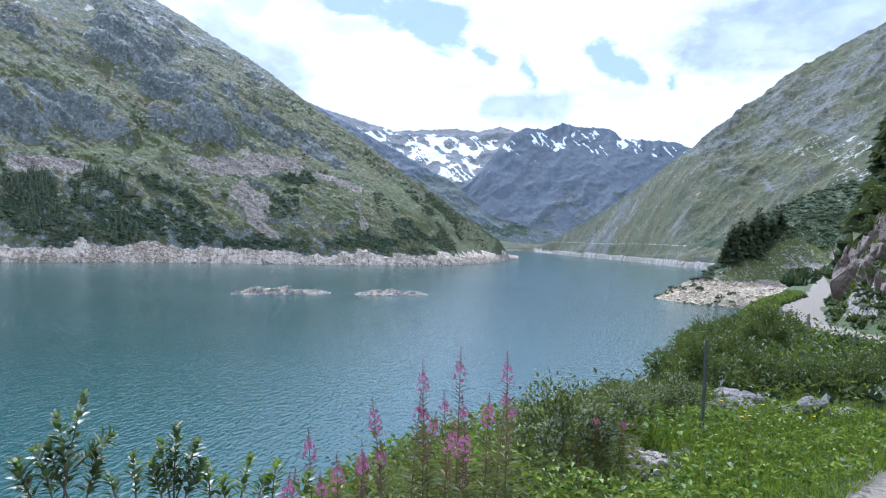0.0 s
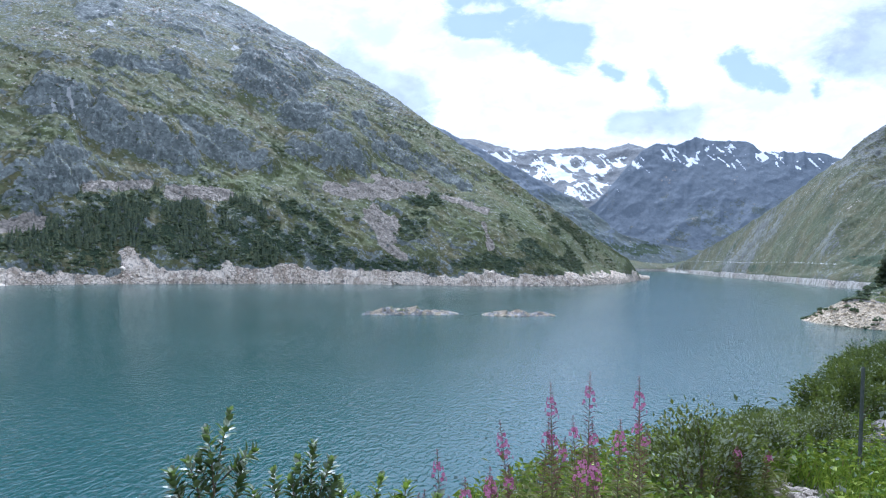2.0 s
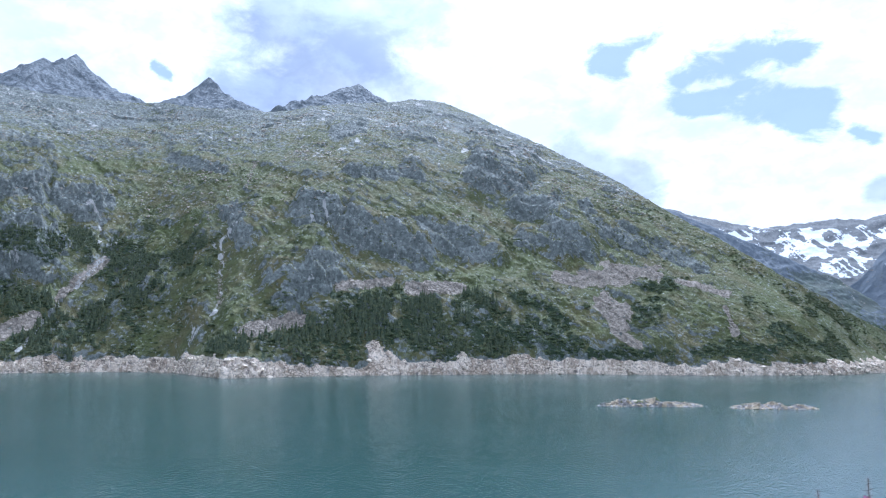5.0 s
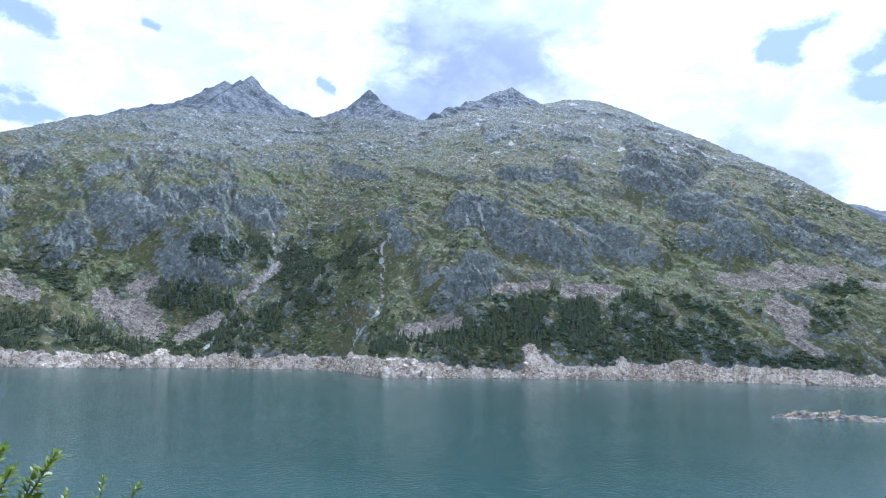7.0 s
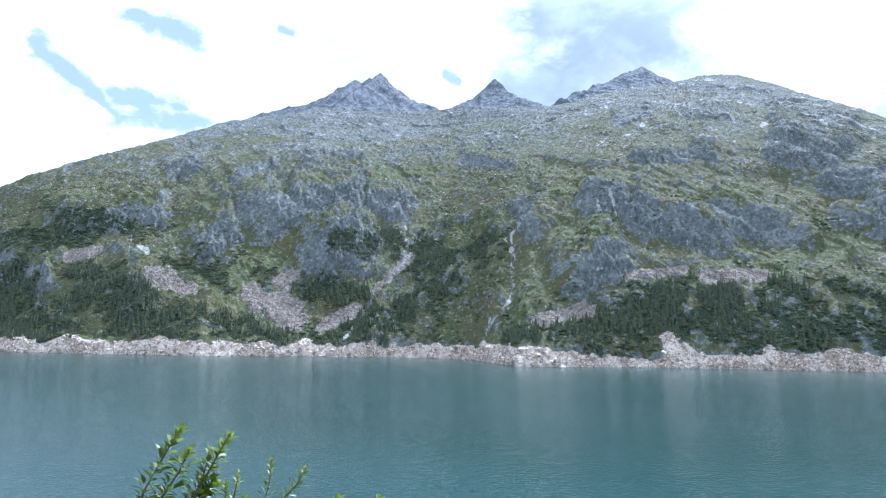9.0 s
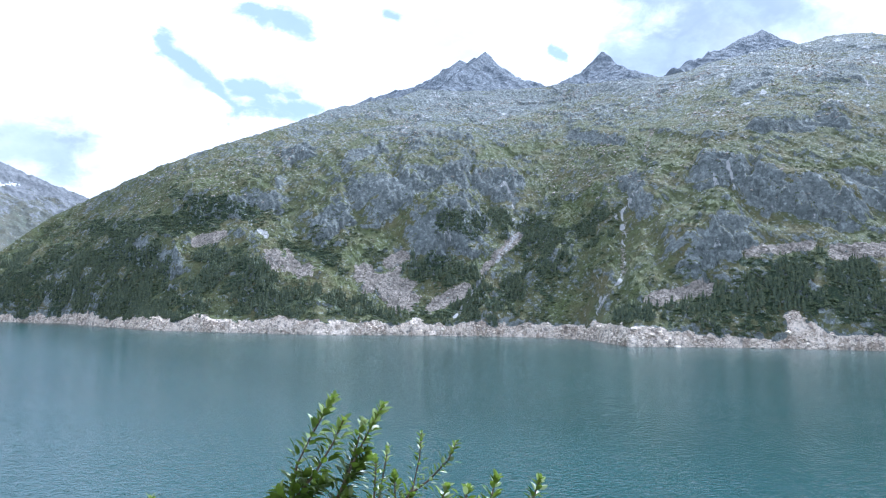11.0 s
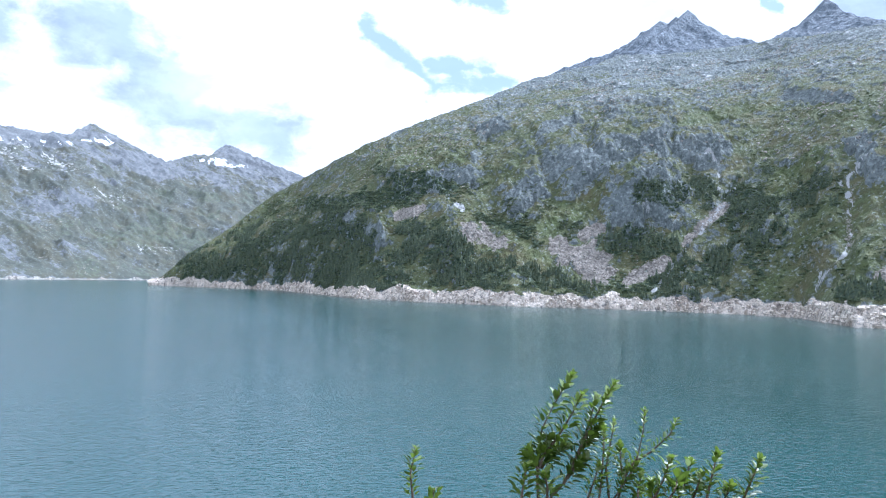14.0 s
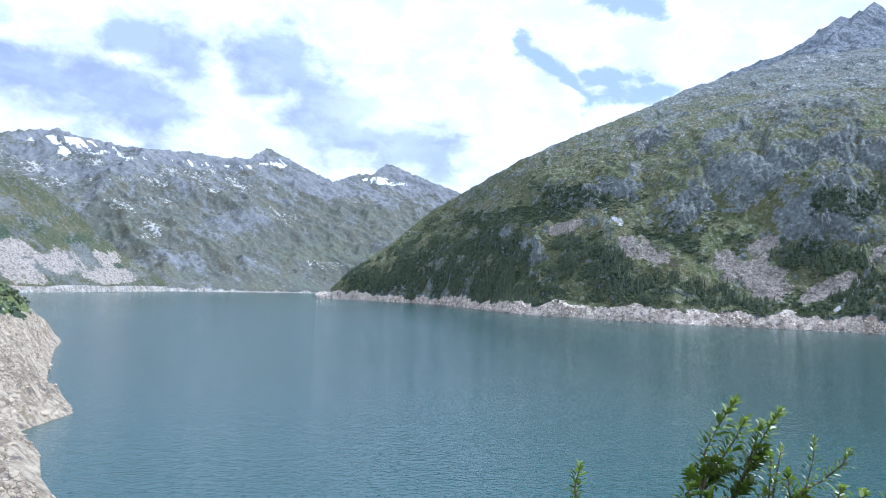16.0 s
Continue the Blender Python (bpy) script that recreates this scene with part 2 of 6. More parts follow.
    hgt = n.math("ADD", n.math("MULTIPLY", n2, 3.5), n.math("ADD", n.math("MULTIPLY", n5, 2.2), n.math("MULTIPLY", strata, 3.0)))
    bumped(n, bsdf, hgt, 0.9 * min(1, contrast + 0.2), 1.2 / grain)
    return m


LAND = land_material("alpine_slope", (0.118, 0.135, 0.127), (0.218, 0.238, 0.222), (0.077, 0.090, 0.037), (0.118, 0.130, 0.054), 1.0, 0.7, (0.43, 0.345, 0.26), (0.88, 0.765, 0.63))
# summits: the rock's blue tint and softened contrast stand in for haze
PEAK_LAND = land_material("hazed_summit_rock", (0.125, 0.148, 0.165), (0.200, 0.222, 0.240), (0.09, 0.11, 0.085), (0.11, 0.13, 0.09), 0.6, 0.5)
MID_LAND = land_material("green_slope", (0.085, 0.092, 0.084), (0.145, 0.150, 0.136), (0.052, 0.062, 0.030), (0.076, 0.084, 0.040), 1.0, 0.45, (0.22, 0.205, 0.17), (0.47, 0.44, 0.385))
# haze over the far ranges is coloured in: greyer, bluer tones of low contrast
FAR_LAND = land_material("hazed_distant_slope", (0.126, 0.134, 0.140), (0.190, 0.198, 0.200), (0.082, 0.090, 0.074), (0.106, 0.114, 0.090), 0.7, 0.34, (0.25, 0.235, 0.20), (0.44, 0.415, 0.36))
# blue-grey, nearly even tones: haze and shade of the far slopes, in the colour
SHADE_LAND = land_material("hazed_shaded_slope", (0.105, 0.128, 0.155), (0.135, 0.158, 0.185), (0.078, 0.098, 0.095), (0.090, 0.110, 0.104), 0.5, 0.16)


def water_material():
    m, n, bsdf = material("lake_water")
    p = n.add("ShaderNodeNewGeometry").outputs["Position"]
    lane = n.noise(n.vec("MULTIPLY", p, (0.004, 0.009, 1.0)), 1.0, 3.0, 0.5)
    col = n.mix(n.step(lane, 0.35, 0.65), (0.003, 0.046, 0.044), (0.004, 0.052, 0.050))
    n.put(bsdf.inputs["Base Color"], col)
    n.put(bsdf.inputs["IOR"], 1.48)
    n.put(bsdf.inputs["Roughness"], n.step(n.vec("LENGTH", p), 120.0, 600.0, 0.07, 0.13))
    q = n.add("ShaderNodeMapping", {0: p, 2: (0, 0, radians(25)), 3: (1.0, 0.5, 1.0)}).outputs[0]
    w1 = n.noise(q, 0.27, 2.0, 0.5, 0.4)
    w2 = n.noise(q, 0.95, 1.5, 0.5, 0.4)
    w3 = n.noise(q, 3.0, 3.0, 0.6)
    h = n.math("ADD", n.math("ADD", n.math("MULTIPLY", w1, 0.6), n.math("MULTIPLY", w2, 1.15)), n.math("MULTIPLY", w3, n.step(n.noise(q, 0.9, 2.0), 0.66, 0.76, 0.2, 5.0)))
    bumped(n, bsdf, h, n.step(lane, 0.3, 0.7, 0.8, 1.0), 0.26)
    return m


# ---- land built as sheets over bearing and distance ----
def sheet(name, x, y, z, mat, cover=None, extra=None, smooth_faces=True):
    """One mesh from grids of coordinates, with two colour masks."""
    rows, cols = z.shape
    me = bpy.data.meshes.new(name)
    idx = np.arange(rows * cols).reshape(rows, cols)
    quads = np.stack([idx[:-1, :-1], idx[:-1, 1:], idx[1:, 1:], idx[1:, :-1]], -1).reshape(-1, 4)
    me.vertices.add(rows * cols)
    me.vertices.foreach_set("co", np.stack([x, y, z], -1).astype(np.float32).ravel())
    me.loops.add(quads.size)
    me.loops.foreach_set("vertex_index", quads.astype(np.int32).ravel())
    me.polygons.add(len(quads))
    me.polygons.foreach_set("loop_start", np.arange(0, quads.size, 4, dtype=np.int32))
    me.polygons.foreach_set("use_smooth", np.full(len(quads), smooth_faces))
    me.update(calc_edges=True)
    for layer, value in (("cover", cover), ("extra", extra)):
        if value is not None:
            full = np.ones((rows * cols, 4), np.float32)
            full[:, :3] = np.stack([np.broadcast_to(v, z.shape) for v in value], -1).reshape(-1, 3)
            me.color_attributes.new(layer, "FLOAT_COLOR", "POINT").data.foreach_set("color", np.clip(full, 0, 1).ravel())
    me.materials.append(mat)
    return new(name, me)


def slope_grid(az0, az1, cols, rows, shore, skyline, slope, over=0.25, under=25.0, power=1.0, even=0.0):
    """Bearing and distance grids of a mountainside that starts at the shore (bearing, distance) and whose crest is seen at skyline (bearing, height)."""
    az = np.linspace(az0, az1, cols)
    d0 = curve(shore, az)
    ts = math.tan(radians(slope))
    # bays and points of the shore die out up the slope
    ds = d0
    if even:
        k = np.arange(-3 * even, 3 * even + 1e-6, (az1 - az0) / (cols - 1))
        w = np.exp(-(k / even) ** 2)
        ds = np.convolve(np.pad(d0, len(w) // 2, mode="edge"), w / w.sum(), mode="same")[len(w) // 2:][:cols]
    te = np.tan(np.radians(curve(skyline, az)))
    d1 = np.maximum((EYE + ds * ts) / (ts - te), d0 + 30)
    u = np.concatenate([[-1.0], np.linspace(0, 1, rows) ** power, np.linspace(1, 1 + over, max(6, rows // 12))[1:]])
    u2, az2 = np.meshgrid(u, az, indexing="ij")
    uf = np.maximum(u2, 0)
    r = ds + (d1 - ds) * uf + (d0 - ds) * np.exp(-uf / 0.16) * (1 - np.clip(uf, 0, 1) ** 4)
    r = np.where(u2 < 0, d0 - under, r)
    z1 = EYE + d1 * te
    return u2, az2, r, d0[None, :] + 0 * u2, d1[None, :] + 0 * u2, z1[None, :] + 0 * u2


def flat_xy(az, r):
    return -r * np.sin(np.radians(az)), r * np.cos(np.radians(az))


def blots(az, el, spots, wobble=0.0):
    """Soft ellipses at bearing, height, half width, half height (degrees), with rims frayed by a noise."""
    total = np.full_like(az, -3.0)
    for a, e, wa, we in spots:
        total = np.maximum(total, 1 - ((az - a) / wa) ** 2 - ((el - e) / we) ** 2)
    return smooth(total + wobble, -0.1, 0.7)


def along(az, el, line, width):
    """1 on a polyline of bearing, height; falls to 0 at its width."""
    a = np.interp(el, [p[1] for p in line], [p[0] for p in line])
    inside = smooth(el, line[0][1] - 0.3, line[0][1]) * (1 - smooth(el, line[-1][1], line[-1][1] + 0.6))
    return inside * np.exp(-((az - a) / width) ** 2)


MASSIF_SHORE = [(-6.0, 1690), (-5.3, 1600), (-3.9, 1304), (-0.8, 1110), (3, 1040), (8.5, 975), (15, 955), (22, 925), (31, 868), (38.3, 835), (44.9, 795), (47, 880),
                (48.4, 953), (52.7, 985), (61, 985), (69, 970), (73, 1011), (77.3, 1048), (81.7, 1119), (87.1, 1461), (90.6, 1567), (95.7, 1692), (97, 1720)]
MASSIF_SKY = [(-6, -1.25), (-5.3, -1.2), (-4.3, -0.13), (-2.4, 1.14), (0.3, 3.28), (3.1, 4.96), (6.3, 7.24), (8.6, 8.7), (11.3, 10.3), (14, 12.1), (16.5, 13.5), (19.1, 14.8),
              (22, 16.2), (26, 17.86), (28.2, 18.65), (30.9, 18.92), (32.7, 18.7), (36.0, 18.6), (38.7, 18.2), (40.5, 17.6), (42.4, 17.35), (45, 17.4), (50.6, 17.3), (53.8, 17.1), (58, 16.9),
              (61.4, 17.0), (63.1, 16.33), (66, 15.84), (68.4, 15.3), (71.3, 14.1), (77, 11.94), (80.8, 10.16), (83.7, 8.45), (85.7, 7.32), (88.4, 5.57), (91.3, 2.91), (93, 1.4),
              (94.7, 0.13), (96, -0.9), (97, -1.1)]
GULLY = [(47.7, -1.3), (47.2, 0.2), (45.5, 2.3), (45.45, 4.75), (45.15, 7.4), (44.2, 9.5), (43.9, 11.3), (43.2, 13.3), (42.7, 16.0)]
# features of the mountainside as strokes: bearing and height of both ends, half width (degrees)
CRAGS_SUNNY = [(30.2, 9.0, 25.8, 7.0, 0.92), (35.8, 8.5, 29.7, 6.4, 1.25), (40.7, 3.6, 36.8, 5.7, 1.48), (39.6, 10.2, 36.5, 9.2, 1.15), (19.6, 9.4, 16.5, 7.1, 1.15), (22.1, 8.2, 18.3, 6.4, 0.73), (25.7, 13.6, 21.6, 12.2, 1.32), (22.6, 10.5, 19.0, 10.7, 0.82), (14.6, 8.8, 12.3, 7.2, 0.66), (17.0, 10.5, 15.1, 8.6, 0.66), (36.1, 13.1, 32.0, 12.9, 0.49), (31.7, 13.4, 30.0, 12.8, 0.59), (25.5, 6.7, 23.0, 6.2, 0.49), (37.2, 15.8, 34.7, 16.6, 0.53), (13.4, 8.5, 8.0, 5.9, 0.49)]
CRAGS_UPRIGHT = [(66.5, 8.9, 64.5, 9.3, 0.99), (64.9, 7.4, 63.4, 8.9, 1.19), (62.5, 8.6, 57.7, 9.6, 1.48), (57.0, 9.6, 53.7, 9.3, 1.06), (69.5, 6.5, 67.3, 7.3, 1.15), (61.3, 5.0, 57.5, 5.9, 1.81), (67.5, 10.9, 64.3, 12.2, 0.43), (75.3, 8.1, 72.4, 8.7, 0.79), (72.1, 11.3, 70.2, 12.0, 0.59), (44.7, 10.5, 43.4, 7.7, 0.82), (49.3, 13.7, 45.4, 13.2, 0.43), (78.5, 7.1, 75.1, 7.8, 0.8), (83.8, 4.1, 79.4, 3.3, 0.92)]
WOODS_WEST = [(57.2, -0.1, 50.7, 2.7, 1.81), (53.2, 5.7, 47.4, 6.9, 1.48), (45.5, -0.6, 43.4, -0.2, 0.53), (74.7, 0.7, 70.7, 0.2, 1.58), (69.4, 0.6, 65.6, 0.0, 1.09), (74.8, 2.5, 73.2, 2.0, 1.25), (60.9, 3.4, 58.0, 2.5, 1.32), (73.0, -0.6, 63.5, -0.7, 0.43), (62.9, -0.4, 55.6, -0.8, 0.33), (58.9, 6.5, 54.9, 7.0, 0.92), (94.0, -0.5, 86.0, 1.2, 1.3), (90.0, 1.6, 83.0, 3.6, 1.1), (86.9, 0.1, 78.9, -0.2, 1.47), (79.0, 1.0, 76.5, 2.4, 0.86), (87.0, 2.7, 82.2, 2.9, 1.29), (74.9, 0.5, 69.5, -0.2, 1.16), (77.5, 3.3, 73.1, 2.5, 0.67)]
WOODS_EAST = [(38.5, 0.2, 33.0, 2.7, 1.39), (32.0, 3.1, 29.1, 3.1, 0.92), (27.1, 3.2, 24.6, 3.1, 0.86), (32.1, 1.0, 27.2, -0.2, 1.09), (42.2, -0.2, 39.1, 0.2, 0.86), (26.5, 1.8, 22.9, -1.1, 0.92), (30.2, 1.5, 28.7, -0.1, 1.07)]
SCRUB = [(85.0, 5.0, 77.0, 6.4, 0.8), (80.0, 8.0, 74.0, 7.0, 0.6), (71.6, 4.5, 68.2, 3.4, 0.53), (67.5, 1.9, 66.8, 4.1, 0.59), (24.7, 1.1, 18.2, -0.0, 1.39), (22.2, 3.6, 18.1, 1.8, 0.53), (16.6, -0.9, 12.0, -0.8, 0.56), (36.8, 3.5, 33.4, 3.5, 0.33), (12.6, 4.3, 9.5, 4.7, 0.55), (13.1, 2.1, 10.7, 2.8, 0.8), (9.3, -0.6, 3.6, -0.4, 0.55), (3.7, 2.4, 1.2, 2.2, 0.31), (3.4, 0.9, 0.1, -0.3, 0.55), (16.7, -0.6, 11.5, -0.8, 0.37), (5.4, 3.3, 3.1, 3.1, 0.25), (1.1, 0.3, -0.2, -0.6, 0.67)]
SCREE = [(65.1, 2.0, 62.3, 0.4, 1.39), (72.6, 3.5, 70.3, 2.7, 0.92), (60.4, -0.2, 57.6, 1.5, 0.46), (56.1, 2.9, 53.5, 5.7, 0.4), (63.7, 3.5, 62.5, 4.0, 0.59), (36.4, 4.2, 32.4, 4.7, 0.43), (30.7, 4.2, 27.1, 4.2, 0.59), (43.3, 0.8, 39.5, 1.6, 0.56), (16.8, 4.9, 12.0, 5.5, 0.92), (15.6, 3.2, 14.3, 1.4, 0.98), (14.9, 1.0, 13.1, -0.1, 0.37), (10.1, 4.7, 6.7, 3.6, 0.34), (6.9, 2.6, 6.2, 0.8, 0.28), (19.2, 5.1, 16.8, 4.6, 0.43), (78.4, 4.6, 76.3, 5.2, 0.37), (60.2, 0.1, 57.7, 1.1, 0.37)]
MEADOW = [(64.4, 4.9, 62.4, 7.0, 0.86), (66.7, 3.5, 65.4, 5.5, 0.79), (50.1, 6.9, 47.4, 9.0, 0.79), (50.6, -0.3, 48.6, 0.7, 0.59), (56.5, 12.0, 50.3, 12.7, 0.43), (45.0, 1.5, 43.8, 2.9, 0.73), (48.3, 2.8, 47.3, 3.8, 0.46), (68.4, 2.2, 66.5, 1.0, 0.73), (42.6, 2.9, 41.3, 4.3, 0.66), (26.5, 5.1, 20.3, 6.6, 0.92), (22.1, 7.0, 17.4, 6.2, 0.46), (18.7, 3.1, 16.0, 0.6, 0.66), (42.7, 10.2, 40.3, 11.9, 0.59), (32.3, 10.2, 27.0, 10.4, 0.43), (39.2, 8.1, 37.8, 7.8, 0.46), (17.9, 0.9, 16.4, 1.0, 0.43), (11.0, 2.5, 6.3, 1.7, 0.77), (4.4, 3.7, 1.1, 0.9, 0.61)]
STREAKS = [(58.5, -1.0, 56.0, 2.6, 0.16), (56.0, 2.6, 54.2, 5.0, 0.23), (54.2, 5.0, 52.7, 7.1, 0.2), (53.8, 6.9, 53.8, 8.1, 0.2), (53.8, 8.1, 54.7, 9.6, 0.23), (58.6, 4.8, 59.2, 6.5, 0.2), (47.7, -1.3, 47.0, 0.8, 0.16), (47.0, 0.8, 45.6, 2.2, 0.16), (46.0, 7.3, 45.3, 6.0, 0.2), (26.6, 15.1, 26.0, 15.3, 0.2), (36.5, 14.8, 35.3, 15.6, 0.23), (38.9, 10.9, 38.5, 9.2, 0.13), (37.8, 10.9, 37.3, 9.0, 0.13), (59.2, 5.9, 58.7, 4.1, 0.18), (73.8, 5.6, 73.2, 5.3, 0.21)]


def stroke_fields(az, el, strokes, fray=0.0):
    """How deep inside the strokes each place lies: 1 on a stroke's middle line, 0 on its rim."""
    best = np.full(az.shape, -4.0)
    for a0, e0, a1, e1, w in strokes:
        ca = math.cos(radians((e0 + e1) / 2))
        dx, dy = (a1 - a0) * ca, e1 - e0
        px, py = (az - a0) * ca, el - e0
        k = np.clip((px * dx + py * dy) / (dx * dx + dy * dy), 0, 1)
        best = np.maximum(best, 1 - np.hypot(px - k * dx, py - k * dy) / w)
    return best + fray


def crag_relief(az, el, strokes, warp):
    """Rock steps: how far each stroke lifts the slope, and how much of a bare face it is."""
    lift, face = np.zeros(az.shape), np.zeros(az.shape)
    for a0, e0, a1, e1, w in strokes:
        ca = math.cos(radians((e0 + e1) / 2))
        dx, dy = (a1 - a0) * ca, e1 - e0
        long = math.hypot(dx, dy)
        ux, uy = dx / long, dy / long
        vx, vy = (-uy, ux) if ux > 0 else (uy, -ux)
        px, py = (az - a0) * ca, el - e0
        p, q = px * ux + py * uy, (px * vx + py * vy) / w
        q = q + 0.75 * warp
        ends = 1 - smooth(np.abs(p - long / 2) - long / 2 + 0.5 * w * warp, -0.3 * w, 0.9 * w)
        lift = np.maximum(lift, min(28, 19 * w) * ends * (0.7 * smooth(q, -1.1, -0.75) + 0.3 * smooth(q, -0.4, -0.1)) * (1 - smooth(q, 0.2, 3.2)))
        face = np.maximum(face, ends * smooth(q, -1.3, -1.0) * (1 - smooth(q, -0.1, 0.6)))
    return lift, face


def build_massif():
    u, az, r, d0, d1, z1 = slope_grid(-5.9, 96.8, 1300, 520, MASSIF_SHORE, MASSIF_SKY, 31.0, power=1.15, even=5.0)
    x, y = flat_xy(az, r)
    rim = 1 - smooth(u, 0.88, 1.0)
    low = smooth(u, 0.0, 0.06)
    uc = np.clip(u, 0, 1)
    base = z1 * (uc + 0.10 * np.sin(np.pi * uc) * np.sin(np.pi * uc ** 0.7))
    base = np.where(u > 1, z1 * (1 - 1.6 * (u - 1)), base)
    foot = np.clip(r - d0, 0, None)
    size = np.clip(z1 / 500, 0.12, 1)
    headlands = layers(x, y, 60, 3, 6)
    base = base + 16.0 * (1 - np.exp(-foot / (13.0 + 9 * headlands))) * (1 - smooth(foot, 60, 260) * 0.9) * np.clip(z1 / 60, 0.3, 1)
    el = np.degrees(np.arctan2(base - EYE, r))
    wob, wob2, wob3 = layers(x, y, 90, 5, 5), layers(x, y, 28, 4, 7), layers(x, y, 12, 3, 8)
    # beds of rock: they dip one way on one flank and stand upright on the other
    s = az * 17.0 + 18 * wob
    ks = smooth(az + 6 * wob, 38, 48)
    a1, c1 = s * 0.80 + base * 0.60, s * 0.60 - base * 0.80 + 12 * wob2
    a2, c2 = s * 0.30 + base * 0.954, s * 0.954 - base * 0.30 + 16 * wob2 + 20 * wob
    beds = banks(a1, c1, 40, 5, 2) * (1 - ks) + banks(a2, c2, 46, 5, 2, 1.6) * ks
    small = banks(a1, c1, 13, 4, 3, 3.5) * (1 - ks) + banks(a2, c2, 15, 4, 3, 1.8) * ks
    lumps = crests(x, y, 48, 5, 4)
    lift1, face1 = crag_relief(az, el, CRAGS_SUNNY, wob2 + 0.5 * (beds - 0.5) + 0.4 * wob3)
    lift2, face2 = crag_relief(az, el, CRAGS_UPRIGHT, wob2 + 0.9 * (beds - 0.5) + 0.5 * wob3)
    lift, face = np.maximum(lift1, lift2), np.maximum(face1, face2)
    cut_az = az + 0.18 * wob2 + 0.22 * wob
    line = lambda width: along(cut_az, el, GULLY, width)
    cut = line(0.6) * 11 * (1 - 0.7 * smooth(el, 9, 14)) + line(1.8) * 7 * smooth(el, 0.5, 4) * (1 - smooth(el, 8, 13)) + 7 * np.clip(stroke_fields(az, el, STREAKS[:6], 0.3 * wob2), 0, 1)
    big = layers(x, y, 330, 3, 1) * 26 * size
    ribs = (crests(s + 30 * wob, base * 0.5, 120, 3, 61) - 0.5) * 20 * ks * size * (1 - smooth(el, 7, 11))
    relief = (smooth(beds, 0.35, 0.75) - 0.5) * (6 + 12 * face) + (small - 0.5) * (4.5 + 5 * face) + (lumps - 0.5) * 6
    shore_zone = 1 - smooth(base, 12, 24)
    blocks = (crests(x, y, 16, 4, 62) - 0.55) * 13 + (banks(a2, c2, 9, 3, 63, 1.6) - 0.5) * 5
    z = base + (big + ribs) * low * (0.35 + 0.65 * rim) + lift * low * (0.3 + 0.7 * rim) + relief * (0.3 + 0.7 * low) * (0.5 + 0.5 * rim) * np.clip(size * 2, 0.3, 1) - cut * low
    z = z + blocks * shore_zone * smooth(foot, 1, 12) * np.clip(z1 / 60, 0.2, 1)
    z = z + layers(x, y, 7, 2, 9) * 1.4 * np.clip(size * 2, 0.2, 1)
    z = np.where(u < 0, -14.0, np.where(foot < 0.01, -2.0, np.maximum(z, -2.0)))
    el = np.degrees(np.arctan2(z - EYE, r))
    gz, gr = np.gradient(z, axis=0), np.gradient(r, axis=0)
    steep = np.clip(gz / np.maximum(gr, 0.2), -1.5, 3)
    n1 = layers(x, y, 150, 5, 21)
    hi = smooth(z, 190, 640)
    frayed = 0.9 * wob2 + 0.5 * wob + 0.6 * wob3
    deep = lambda strokes, k=1.0: smooth(stroke_fields(az, el, strokes, k * frayed), -0.05, 0.30)
    meadow = deep(MEADOW, 0.8)
    grass = 0.89 - 0.56 * hi + 0.22 * n1 + 0.22 * wob2 - 0.45 * (steep - 0.6) - 0.35 * (beds - 0.52) - 0.55 * face + 0.75 * meadow
    scree = deep(SCREE, 0.7)
    scree = np.maximum(scree, 0.62 * line(0.42) * (0.7 + 0.5 * wob2))
    dry = (1 - scree) * (1 - 0.85 * meadow)
    shrubs = deep(SCRUB, 1.0) * dry
    wood = deep(WOODS_WEST + WOODS_EAST, 1.35) * dry * (1 - 0.9 * line(0.5))
    drift = smooth(layers(x, y, 60, 5, 33), 0.16, 0.36) * (1 - smooth(z, 150, 330)) * 0.6 * dry
    dark = np.maximum(np.maximum(shrubs, drift), wood * 0.8)
    band = 1 - smooth(z + 9 * headlands + 7 * wob2 + 5 * wob3, 14, 18)
    outcrop = stroke_fields(az, el, [(33.5, -0.8, 33.2, -2.2, 0.7), (32.5, -1.4, 31.4, -2.2, 0.6), (47.5, -1.3, 44.5, -1.9, 0.35), (26.6, -1.3, 26.2, -2.0, 0.45), (93.0, -0.9, 92.6, -1.2, 0.2)], 0.7 * frayed)
    band = np.maximum(band, smooth(outcrop, 0.0, 0.25))
    fall = np.exp(-((cut_az + 0.2 * rough2(z / 9.0, 0 * z, 77) - np.interp(el, [p[1] for p in GULLY], [p[0] for p in GULLY])) / 0.085) ** 2)
    fall = fall * smooth(el, -1.0, -0.6) * (1 - smooth(el, 9.0, 11.5)) * (0.85 + 0.7 * rough2(z / 23.0, 0 * z, 78))
    streak = smooth(stroke_fields(az, el, STREAKS, 0.9 * wob3 + 0.5 * wob2), 0.0, 0.5) * (0.48 + 0.5 * wob3)
    slab = smooth(small + 0.25 * beds - 0.15 * n1 + 0.25 * wob3, 0.72, 0.98) * (0.22 + 0.58 * smooth(z, 220, 560)) * (1 - 0.35 * ks) * (1 - 0.6 * face)
    slab = slab + 0.3 * face1 * smooth(small, 0.72, 0.9)
    fine = banks(a1, c1, 6.5, 3, 64, 5.0) * (1 - ks) + banks(a2, c2, 7.5, 3, 64, 2.5) * ks
    slab = slab + (0.50 * face + 0.16 * hi) * smooth(fine, 0.70, 0.92)
    pale = np.maximum(np.maximum(fall, streak), slab * (1 - 0.7 * meadow))
